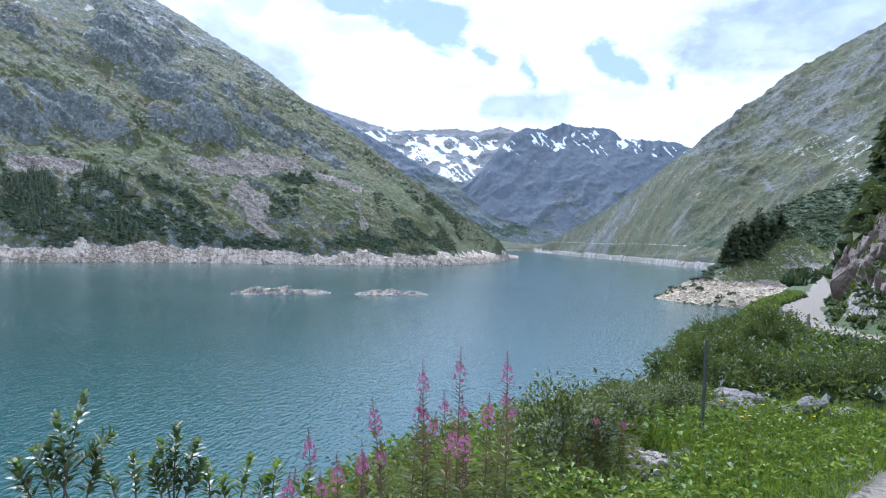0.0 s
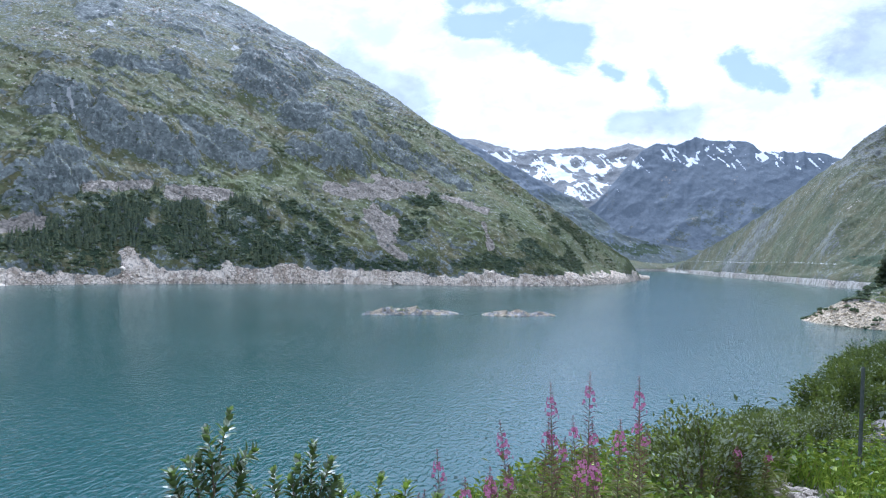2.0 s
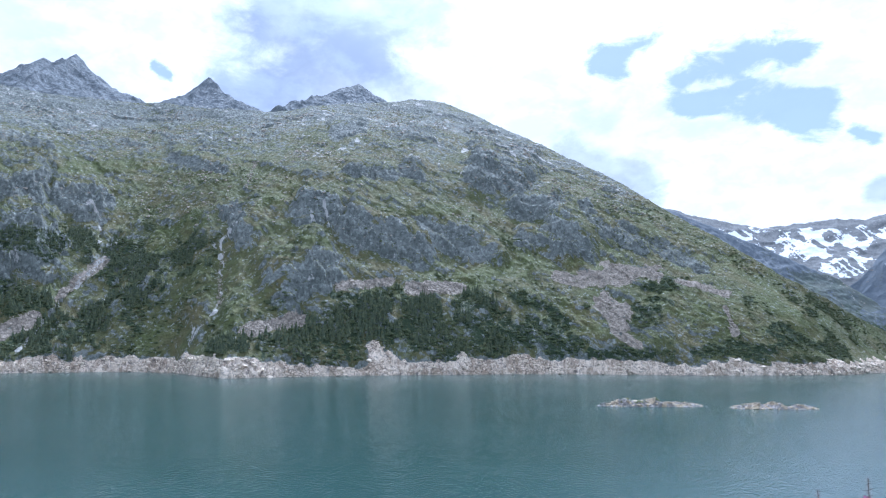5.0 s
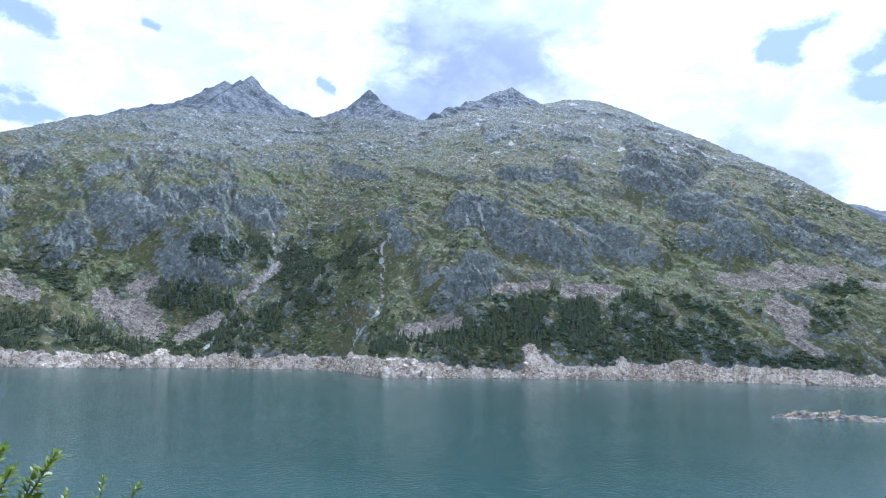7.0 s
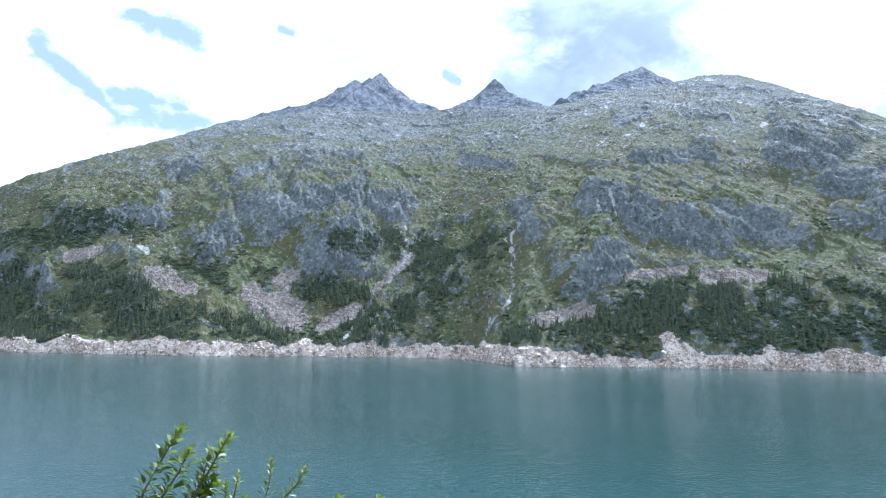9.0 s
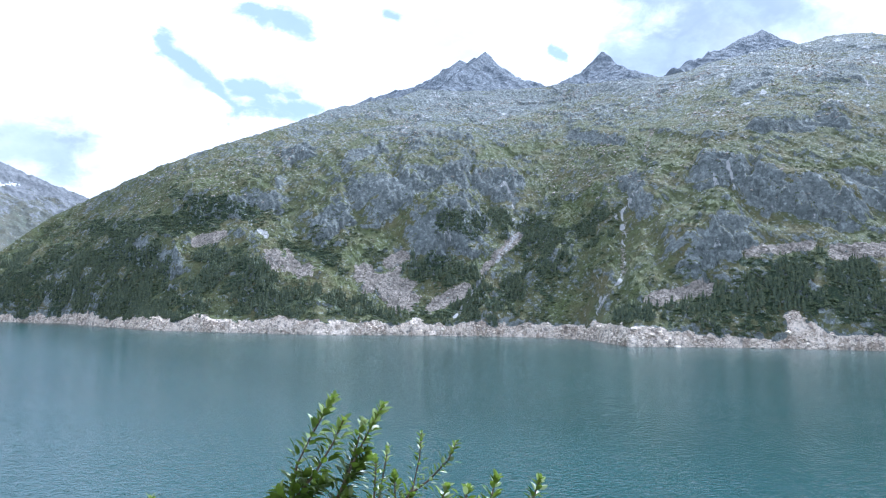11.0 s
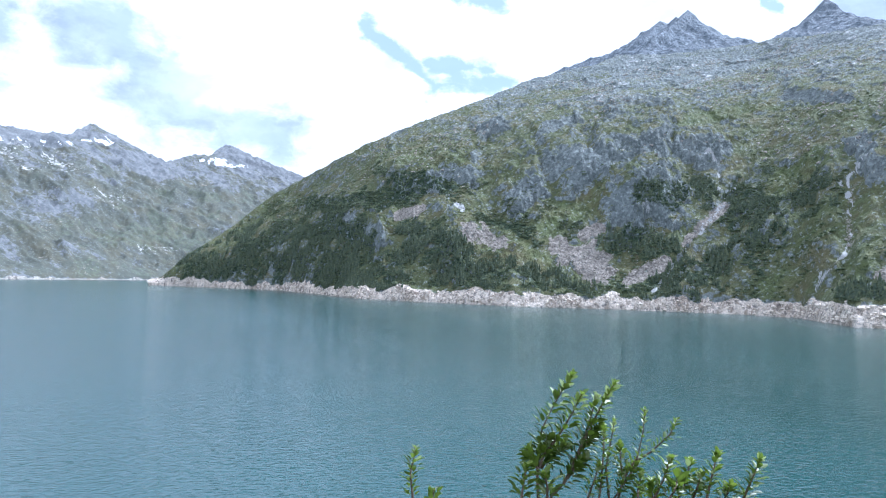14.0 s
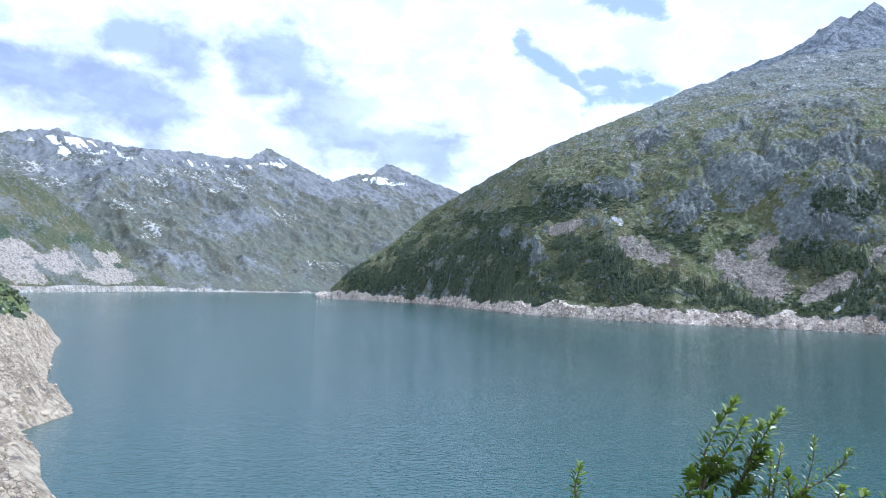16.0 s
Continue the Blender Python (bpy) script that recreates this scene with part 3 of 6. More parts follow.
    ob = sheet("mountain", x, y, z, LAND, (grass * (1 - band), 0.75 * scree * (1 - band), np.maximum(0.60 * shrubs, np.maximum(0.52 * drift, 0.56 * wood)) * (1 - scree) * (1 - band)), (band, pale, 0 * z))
    tagged(ob, "steep grey-green alpine mountain with cliffs, scree and a pale rocky shore", "mountain", kind="structure")
    return x, y, z, el, wood * (1 - band), dark * (1 - band), scree * (1 - band), band, az


massif = build_massif()


def build_peak(name, seed, tops, distance, half, label, snow=0.0):
    """A rocky horn behind the rim: faceted pyramids (bearing, height, slope) that run into one another."""
    mid = sum(t[0] for t in tops) / len(tops)
    cx, cy = -distance * math.sin(radians(mid)), distance * math.cos(radians(mid))
    k = np.linspace(-1, 1, 230)
    gx, gy = np.meshgrid(k * half, k * half, indexing="ij")
    x, y = cx + gx, cy + gy
    wx, wy = layers(x, y, 70, 4, seed + 5) * 11, layers(x, y, 70, 4, seed + 6) * 11
    z = np.full(x.shape, -1e9)
    near = np.full(x.shape, 1e9)
    for i, (bearing, height, slope) in enumerate(tops):
        px, py = -distance * math.sin(radians(bearing)), distance * math.cos(radians(bearing))
        top = EYE + distance * math.tan(radians(height))
        qx, qy = x - px + wx, y - py + wy
        dist = np.zeros(x.shape)
        for j in range(5):
            a = seed + i * 0.9 + j * 1.2566 + 0.35 * math.sin(3 * j + seed)
            dist = np.maximum(dist, (qx * math.cos(a) + qy * math.sin(a)) * (1.12 + 0.12 * math.sin(5 * j + 2 * seed)))
        z = np.maximum(z, top - dist * slope)
        near = np.minimum(near, np.hypot(qx, qy))
    z = z - 5.0 * np.clip(np.hypot(gx, gy) - 0.82 * half, 0, None)
    free = smooth(near, 0, 90)
    z = z + (crests(x, y, 80, 5, seed) - 0.72) * 22 * free + layers(x, y, 14, 2, seed + 3) * 4 * smooth(near, 4, 40)
    n1 = layers(x, y, 60, 4, seed + 9)
    grass = 0.05 + 0.4 * n1
    ob = sheet(name, x, y, z, PEAK_LAND, (grass, 0.5 * n1, 0 * z), (0 * z, 0.3 * (n1 > 0.35), snow * smooth(n1, 0.3, 0.5)), smooth_faces=False)
    return tagged(ob, label, "mountain peak", kind="structure")


build_peak("mountain_peak", 3, [(35.2, 20.0, 0.62), (37.4, 19.0, 0.55)], 2650, 640, "grey pyramid-shaped rock summit above a mountain rim")
build_peak("mountain_peak", 7, [(46.7, 19.6, 0.98), (46.6, 19.0, 0.62), (44.4, 18.1, 0.55)], 2650, 600, "dark pointed rock horn above a mountain rim")
build_peak("mountain_peak", 11, [(56.3, 19.85, 0.95), (57.1, 19.45, 0.9), (58.3, 19.25, 0.72), (56.4, 19.1, 0.6), (54.8, 18.6, 0.7)], 2650, 650, "broad grey rock summit with a jagged top")


def build_range(name, label, az0, az1, cols, rows, shore, sky, slope, mat, seed, green, snowline, rough=1.0, floor=12.0, pale=0.3, woods=(), power=1.0, snows=(), track=None, fade=0.6, fill=0.0, drift=0.7, screes=(), cliffs=(), jag=0.0, bleached=()):
    u, az, r, d0, d1, z1 = slope_grid(az0, az1, cols, rows, shore, sky, slope, power=power, even=2.0)
    x, y = flat_xy(az, r)
    uc = np.clip(u, 0, 1)
    z = z1 * uc
    z = np.where(u > 1, z1 * (1 - 1.6 * (u - 1)), z)
    rim = 1 - smooth(u, 0.88, 1.0)
    size = np.clip(z1 / 400, 0.1, 1) * rough
    low = smooth(u, 0.0, 0.12)
    z = z + floor * np.clip(z1 / 60, 0.05, 1) * (1 - np.exp(-np.clip(r - d0, 0, None) / (floor * 0.8)))
    z = z + ((crests(x, y, 420, 4, seed) - 0.5) * 80 * size + (crests(x, y, 110, 4, seed + 1) - 0.5) * 26 * size) * low * (0.2 + 0.8 * rim) + layers(x, y, 22, 3, seed + 2) * 6 * size * (0.3 + low)
    z = z + jag * (crests(az * 26, 3 + 0 * az, 16, 4, seed + 50) - 0.6) * smooth(u, 0.78, 1.0)
    z = np.where(u < 0, -14.0, np.where(r - d0 < 0.01, -2.0, np.maximum(z, -2)))
    el = np.degrees(np.arctan2(z - EYE, r))
    n1, n2 = layers(x, y, 260, 5, seed + 4), layers(x, y, 60, 4, seed + 5)
    grass = green - fade * smooth(z, 200, 700) + 0.45 * n1 + 0.5 * n2 - 0.5 * (crests(x, y, 70, 4, seed + 12) - 0.5)
    steps = banks(az * 26 * 0.5 + z * 0.87, az * 26 * 0.87 - z * 0.5 + 20 * n1, 60, 4, seed + 30)
    rocky = blots(az, el, cliffs, 1.5 * n1 + n2)
    grass = grass - rocky * (0.18 + 1.1 * (steps - 0.4))
    band = (1 - smooth(z + 3 * n2, floor * 0.8, floor * 1.05))
    snow = smooth(z, snowline, snowline + 120) * smooth(n1 + 0.6 * n2, 0.12, 0.5)
    if snows:
        snow = np.maximum(snow, blots(az, el, snows, 0.8 * n1 + 1.2 * n2) * smooth(banks(az * 50 + z * 0.8, az * 50 - z * 0.6 + 30 * n1, 30, 4, seed + 20, 3.5) + 0.2 * n2, 0.66 - 0.35 * fill, 0.78 - 0.35 * fill))
    dark = np.maximum(blots(az, el, woods, 1.5 * layers(x, y, 60, 4, seed + 8) + n1), drift * smooth(layers(x, y, 90, 4, seed + 6), 0.25, 0.5) * (1 - smooth(z, 150, 350)))
    p = pale * smooth(layers(x * 0.7 + 0.6 * z, y, 60, 4, seed + 7), 0.0, 0.5)
    if bleached:
        p = np.maximum(p, blots(az, el, bleached, 1.2 * n1 + 1.0 * n2) * (0.33 + 0.25 * n2 + 0.3 * (steps - 0.5)))
    if track:
        p = np.maximum(p, 0.43 * np.exp(-((z - track - 4 * n1) / 2.0) ** 2) * smooth(az, -20, -18))
    ob = sheet(name, x, y, z, mat, (grass * (1 - band), np.maximum(0.5 * n2, 0.66 * blots(az, el, screes, 1.6 * n1 + 1.4 * n2)), 0.64 * dark * (1 - band)), (band, p, snow))
    tagged(ob, label, "mountain", kind="structure")
    return x, y, z, az, el


RIGHT_SKY = [(-36, 17), (-30.9, 15.08), (-28.7, 14.15), (-26.6, 13.01), (-25.2, 12.34), (-23.4, 10.88), (-22.3, 10.33), (-20.8, 8.96), (-19.7, 8.16), (-18.7, 7.13), (-17.4, 6.08), (-15, 4.14), (-12.5, 2.35), (-10, 0.74), (-8.9, 0.1), (-8, -0.25), (-7, -0.55), (-6, -0.72), (-5, -0.75)]
RIGHT_SHORE = [(-36, 1150), (-30, 1250), (-24, 1400), (-19.7, 1506), (-18.1, 1540), (-13.9, 1980), (-10.5, 2330), (-9.6, 2500), (-8.9, 2700), (-8, 2950), (-7.2, 3150), (-5, 3200)]
build_range("mountain", "green mountainside above a lake with a pale bare shore", -36, -5.2, 440, 240, RIGHT_SHORE, RIGHT_SKY, 31, MID_LAND, 101, 0.80, 2000, 0.75, 15, 0.06, track=46.0, fade=0.3, jag=5.0, bleached=[(-27.5, 7.5, 2.5, 0.9), (-22.0, 7.6, 1.4, 0.5), (-30, 4.5, 2.0, 1.2)], woods=[(-13.0, -0.3, 1.6, 0.35), (-20.5, 0.5, 2.0, 0.5)], cliffs=[(-25.5, 8.5, 5.0, 3.0), (-22.5, 5.5, 3.5, 1.8), (-29.0, 6.0, 3.0, 3.0)])

CENTRE_SKY = [(-24, 5.5), (-18.7, 7.34), (-17.7, 7.76), (-16.1, 7.9), (-13.6, 8.07), (-12.5, 8.91), (-10.1, 8.9), (-9.1, 9.24), (-7.7, 8.7), (-6.2, 8.85), (-5.3, 8.4), (-4, 7), (-2.6, 5.2), (-1, 3.6), (2, 1.5)]
build_range("mountain", "distant rock mountain, hazed blue-grey, with streaks of snow near its crest", -24, 2, 260, 160, [(-24, 3600), (2, 3600)], CENTRE_SKY, 46, SHADE_LAND, 131, 0.2, 2000, 0.4, 10, 0.05,
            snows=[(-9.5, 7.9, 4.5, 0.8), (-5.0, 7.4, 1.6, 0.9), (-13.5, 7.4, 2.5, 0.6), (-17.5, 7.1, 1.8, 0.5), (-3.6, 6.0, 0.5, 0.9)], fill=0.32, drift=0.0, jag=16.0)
GLACIER_SKY = [(-24, 6.5), (-18, 7.4), (-8, 8.2), (-6.2, 8.6), (-5.3, 8.53), (-4.2, 8.94), (-2.6, 8.46), (-0.4, 8.61), (1.4, 8.46), (4.1, 8.21), (6.8, 8.95), (8.5, 9.28), (10.3, 9.9), (14, 10.5)]
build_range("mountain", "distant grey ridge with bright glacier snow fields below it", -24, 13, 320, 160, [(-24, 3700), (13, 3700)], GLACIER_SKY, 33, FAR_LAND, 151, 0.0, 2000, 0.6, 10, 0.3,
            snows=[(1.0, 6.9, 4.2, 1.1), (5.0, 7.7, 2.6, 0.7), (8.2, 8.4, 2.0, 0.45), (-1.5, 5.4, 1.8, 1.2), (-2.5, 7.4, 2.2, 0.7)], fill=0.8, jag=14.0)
SPUR_SKY = [(-10, 0.5), (-8.9, 0.83), (-6, 1.27), (-3.8, 1.86), (-0.5, 4.43), (3.1, 6.28), (6.7, 8.09), (10.7, 10), (14, 11)]
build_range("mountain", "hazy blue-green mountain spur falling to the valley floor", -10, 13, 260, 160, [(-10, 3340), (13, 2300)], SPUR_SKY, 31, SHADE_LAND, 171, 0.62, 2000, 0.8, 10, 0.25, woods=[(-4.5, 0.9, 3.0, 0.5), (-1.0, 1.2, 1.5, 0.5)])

build_range("valley_floor", "wooded valley floor beyond the far end of the lake", -10.5, 1.5, 150, 70, [(-10.5, 3100), (-7, 3150), (-4, 2900), (1.5, 2600)], [(-10.5, 0.75), (-7, 0.85), (-4, 1.1), (1.5, 1.6)], 10, MID_LAND, 231, 0.7, 2000, 0.25, 9, 0.1, drift=0.8, woods=[(-7.5, 0.45, 2.5, 0.25), (-4, 0.5, 3.0, 0.4), (-1.0, 0.4, 2.0, 0.5)], bleached=[(-5.6, 0.1, 0.35, 0.4)])
LEFT_SKY = [(83, 6.3), (85.8, 7.33), (87.8, 8.02), (90.1, 8.82), (91.7, 9.33), (92.8, 8.48), (94.1, 8.33), (95.9, 7.66), (98.1, 8.63), (99.9, 9.46), (101, 9.9), (102.4, 9.1), (104.9, 8.99), (107.3, 9.19), (109.7, 9.05),
            (112, 9.33), (114.2, 9.59), (115.6, 9.96), (117.3, 9.66), (119, 9.17), (126, 9)]
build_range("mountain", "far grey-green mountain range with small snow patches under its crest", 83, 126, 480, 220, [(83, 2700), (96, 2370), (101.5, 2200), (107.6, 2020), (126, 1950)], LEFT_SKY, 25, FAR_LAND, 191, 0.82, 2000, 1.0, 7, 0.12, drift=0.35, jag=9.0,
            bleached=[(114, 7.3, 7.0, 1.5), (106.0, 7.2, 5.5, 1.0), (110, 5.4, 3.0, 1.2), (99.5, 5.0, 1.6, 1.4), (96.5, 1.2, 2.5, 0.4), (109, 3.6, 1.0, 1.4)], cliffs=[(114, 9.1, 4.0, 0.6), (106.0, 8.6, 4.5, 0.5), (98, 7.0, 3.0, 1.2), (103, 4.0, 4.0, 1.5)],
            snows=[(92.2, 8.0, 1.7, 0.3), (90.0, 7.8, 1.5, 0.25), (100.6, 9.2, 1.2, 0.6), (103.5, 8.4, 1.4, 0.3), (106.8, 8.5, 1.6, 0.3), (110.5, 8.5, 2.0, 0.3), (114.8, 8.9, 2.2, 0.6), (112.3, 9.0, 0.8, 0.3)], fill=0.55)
SPUR_LEFT = [(108, -0.4), (108.4, -0.29), (110, 0.48), (112.3, 2.21), (114.6, 4.47), (116.8, 5.86), (118.8, 6.8), (128, 9)]
build_range("mountain", "steep dark-green hillside with a broad pale boulder field at its foot", 107.8, 128, 240, 180, [(107.8, 1990), (112.2, 1756), (115.7, 1597), (128, 1300)], SPUR_LEFT, 32, MID_LAND, 211, 0.55, 2000, 0.8, 14, 0.08, screes=[(115, 0.6, 4.2, 1.1), (112, 0.0, 2.5, 0.7), (118.5, 1.0, 2.5, 1.5)], jag=5.0,
            woods=[(119.5, 2.6, 1.5, 0.7), (113.6, 2.4, 1.2, 0.4), (111.2, 0.6, 0.9, 0.4)])

# ---- the lake ----
def build_lake():
    bm = bmesh.new()
    bmesh.ops.create_circle(bm, cap_ends=True, segments=96, radius=4900)
    me = bpy.data.meshes.new("lake")
    bm.to_mesh(me)
    bm.free()
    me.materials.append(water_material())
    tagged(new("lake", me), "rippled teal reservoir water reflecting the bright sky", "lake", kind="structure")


build_lake()


# ---- helpers for things ----
def part(name, data, mat, parent=None, label=""):
    """Links a bmesh or a mesh as one object under its thing or part."""
    if isinstance(data, bmesh.types.BMesh):
        me = bpy.data.meshes.new(name)
        data.to_mesh(me)
        data.free()
    else:
        me = data
    if mat is not None and not me.materials:
        me.materials.append(mat)
    ob = new(name, me)
    ob.parent = parent
    if label:
        tagged(ob, label)
    return ob


def arrays(name, verts, faces, smooth_faces=False):
    """A mesh from an array of points and an array of triangles or quads."""
    me = bpy.data.meshes.new(name)
    k = faces.shape[1]
    me.vertices.add(len(verts))
    me.vertices.foreach_set("co", np.asarray(verts, np.float32).ravel())
    me.loops.add(faces.size)
    me.loops.foreach_set("vertex_index", np.asarray(faces, np.int32).ravel())
    me.polygons.add(len(faces))
    me.polygons.foreach_set("loop_start", np.arange(0, faces.size, k, dtype=np.int32))
    me.polygons.foreach_set("use_smooth", np.full(len(faces), smooth_faces))
    me.update(calc_edges=True)
    return me


def unit(v):
    return v / np.maximum(np.linalg.norm(v, axis=-1, keepdims=True), 1e-9)


def leaf_mesh(name, base, way, face, length, width, fold=0.25, belly=0.45):
    """Folded four-point leaves: where each starts, where it points, its upper side, its length and width."""
    way, side = unit(way), unit(np.cross(way, face))
    up = unit(np.cross(side, way))
    length, width = np.broadcast_to(length, len(base))[:, None], np.broadcast_to(width, len(base))[:, None]
    mid = base + way * length * belly + up * width * fold
    tip = base + way * length - up * length * 0.12
    v = np.stack([base, mid - side * width / 2, tip, mid + side * width / 2], 1).reshape(-1, 3)
    k = np.arange(len(base))[:, None] * 4
    f = np.concatenate([k + [[0, 1, 2]], k + [[0, 2, 3]]], 0)
    return arrays(name, v, f)


def tube(points, radii, sides=5):
    """Points and faces of a tapered stem along points."""
    points = np.asarray(points, float)
    d = unit(np.gradient(points, axis=0))
    ref = np.where(np.abs(d[:, 2:3]) > 0.9, [[1.0, 0, 0]], [[0, 0, 1.0]])
    a = unit(np.cross(d, ref))
    b = np.cross(d, a)
    ang = np.arange(sides) * 2 * math.pi / sides
    ring = points[:, None] + (a[:, None] * np.cos(ang)[None, :, None] + b[:, None] * np.sin(ang)[None, :, None]) * np.asarray(radii)[:, None, None]
    m = len(points)
    i, j = np.meshgrid(np.arange(m - 1), np.arange(sides), indexing="ij")
    f = np.stack([i * sides + j, i * sides + (j + 1) % sides, (i + 1) * sides + (j + 1) % sides, (i + 1) * sides + j], -1).reshape(-1, 4)
    return ring.reshape(-1, 3), f


def join(pieces):
    verts, faces, k = [], [], 0
    for v, f in pieces:
        verts.append(v)
        faces.append(f + k)
        k += len(v)
    return np.concatenate(verts), np.concatenate(faces)


# ---- plant and stone materials ----
def foliage_material(name, *tones, pale=0.0, through_light=0.35):
    m, n, bsdf = material(name)
    tones = [(t[0] * 1.24, t[1], t[2]) if t[1] > t[0] else t for t in tones]
    rnd = n.add("ShaderNodeNewGeometry").outputs["Random Per Island"]
    p = n.add("ShaderNodeNewGeometry").outputs["Position"]
    stops = [(i / max(1, len(tones) - 1), t) for i, t in enumerate(tones)]
    rnd = n.math("FRACT", n.math("ADD", rnd, n.add("ShaderNodeObjectInfo").outputs["Random"]))
    col = n.ramp(rnd, *stops)
    if pale:
        other = n.math("FRACT", n.math("MULTIPLY", rnd, 7.31))
        col = n.mix(n.step(other, 1 - pale - 0.02, 1 - pale), col, (0.36, 0.39, 0.33))
    col = n.mix(n.step(n.noise(p, 2.0, 3.0), 0.4, 0.7, 0.0, 0.3), col, tuple(c * 0.6 for c in tones[0]))
    n.put(bsdf.inputs["Base Color"], col)
    n.put(bsdf.inputs["Roughness"], 0.55)
    n.put(bsdf.inputs["Specular IOR Level"], 0.18)
    glow = n.add("ShaderNodeBsdfTranslucent", {0: n.mix(0.5 if tones[0][1] > tones[0][0] else 0.0, col, (0.25, 0.30, 0.03))})
    mixed = n.add("ShaderNodeMixShader", {0: through_light})
    out = [k for k in n.tree.nodes if k.bl_idname == "ShaderNodeOutputMaterial"][0]
    n.tree.links.new(bsdf.outputs[0], mixed.inputs[1])
    n.tree.links.new(glow.outputs[0], mixed.inputs[2])
    n.tree.links.new(mixed.outputs[0], out.inputs[0])
    return m


def plain_material(name, a, b, scale, rough=0.8, bump=0.3, dist=0.01, metal=0.0):
    m, n, bsdf = material(name)
    p = n.add("ShaderNodeTexCoord").outputs["Object"]
    k1, k2 = n.noise(p, scale, 6.0, 0.65), n.noise(p, scale * 6, 4.0, 0.6)
    col = n.mix(n.step(k1, 0.35, 0.65), a, b)
    col = n.mix(n.step(k2, 0.5, 0.3, 0.0, 0.5), col, tuple(c * 0.5 for c in a))
    n.put(bsdf.inputs["Base Color"], col)
    n.put(bsdf.inputs["Roughness"], rough)
    n.put(bsdf.inputs["Metallic"], metal)
    bumped(n, bsdf, n.math("ADD", k1, n.math("MULTIPLY", k2, 0.4)), bump, dist)
    return m


def stone_material(name, a, b, dark, scale):
    m, n, bsdf = material(name)
    geo = n.add("ShaderNodeNewGeometry")
    p = geo.outputs["Position"]
    k1, k2 = n.noise(p, scale, 8.0, 0.65), n.noise(p, scale * 7, 6.0, 0.7)
    col = n.mix(n.step(k1, 0.35, 0.65), a, b)
    col = n.mix(n.step(k2, 0.52, 0.32, 0.0, 0.75), col, dark)
    col = n.mix(n.math("MULTIPLY", geo.outputs["Random Per Island"], 0.6), col, tuple(min(1, c * 1.3) for c in b))
    n.put(bsdf.inputs["Base Color"], col)
    n.put(bsdf.inputs["Roughness"], 0.88)
    bumped(n, bsdf, n.math("ADD", k1, n.math("MULTIPLY", k2, 0.5)), 0.8, 0.35 / scale)
    return m


NEEDLES = foliage_material("spruce_needles", (0.050, 0.088, 0.058), (0.074, 0.118, 0.070), (0.122, 0.165, 0.080), through_light=0.1)
DWARF_PINE = foliage_material("dwarf_pine", (0.056, 0.094, 0.054), (0.082, 0.130, 0.066), (0.122, 0.172, 0.078), through_light=0.1)
ALDER = foliage_material("alder_leaves", (0.018, 0.040, 0.014), (0.042, 0.080, 0.024), (0.090, 0.140, 0.040), pale=0.04, through_light=0.25)
WILLOW = foliage_material("willow_leaves", (0.06, 0.11, 0.022), (0.11, 0.19, 0.032), (0.16, 0.26, 0.045), pale=0.16)
SILVER = foliage_material("silvery_leaves", (0.035, 0.058, 0.024), (0.062, 0.095, 0.034), (0.10, 0.145, 0.045), pale=0.28)
HERB = foliage_material("herb_leaves", (0.036, 0.082, 0.010), (0.085, 0.175, 0.017), (0.215, 0.315, 0.036), pale=0.015, through_light=0.3)
GRASS = foliage_material("grass_blades", (0.065, 0.150, 0.014), (0.130, 0.260, 0.024), (0.230, 0.340, 0.045), through_light=0.35)
DRY = foliage_material("dry_stalks", (0.28, 0.22, 0.10), (0.22, 0.17, 0.08), (0.16, 0.15, 0.06))
PETALS = foliage_material("fireweed_petals", (0.48, 0.15, 0.30), (0.60, 0.26, 0.42), (0.44, 0.12, 0.28), through_light=0.2)
BUDS = foliage_material("fireweed_buds", (0.20, 0.06, 0.09), (0.26, 0.09, 0.13), (0.17, 0.09, 0.07), through_light=0.15)
YELLOW = foliage_material("yellow_petals", (0.75, 0.55, 0.02), (0.8, 0.62, 0.04), through_light=0.2)
TWIG = plain_material("twig_bark", (0.10, 0.065, 0.04), (0.17, 0.12, 0.08), 30.0)
STALK = plain_material("reddish_stalk", (0.14, 0.09, 0.05), (0.12, 0.13, 0.05), 25.0)
BARK = plain_material("spruce_bark", (0.07, 0.05, 0.04), (0.12, 0.09, 0.07), 3.0)
POST_WOOD = plain_material("weathered_post", (0.045, 0.055, 0.05), (0.085, 0.095, 0.085), 14.0)
GREY_WOOD = plain_material("grey_wood", (0.22, 0.20, 0.17), (0.32, 0.29, 0.25), 10.0)
PALE_STONE = stone_material("bleached_stone", (0.50, 0.415, 0.32), (0.76, 0.66, 0.54), (0.18, 0.150, 0.115), 0.25)
GREY_STONE = stone_material("scree_stone", (0.25, 0.220, 0.182), (0.38, 0.335, 0.280), (0.09, 0.080, 0.067), 0.4)
BEIGE_STONE = stone_material("beige_stone", (0.30, 0.240, 0.155), (0.50, 0.415, 0.290), (0.085, 0.066, 0.045), 0.35)
NEAR_STONE = stone_material("lichen_stone", (0.15, 0.135, 0.12), (0.29, 0.255, 0.23), (0.07, 0.065, 0.06), 1.4)
CLIFF_STONE = stone_material("cliff_stone", (0.098, 0.074, 0.056), (0.20, 0.160, 0.128), (0.020, 0.016, 0.013), 0.9)


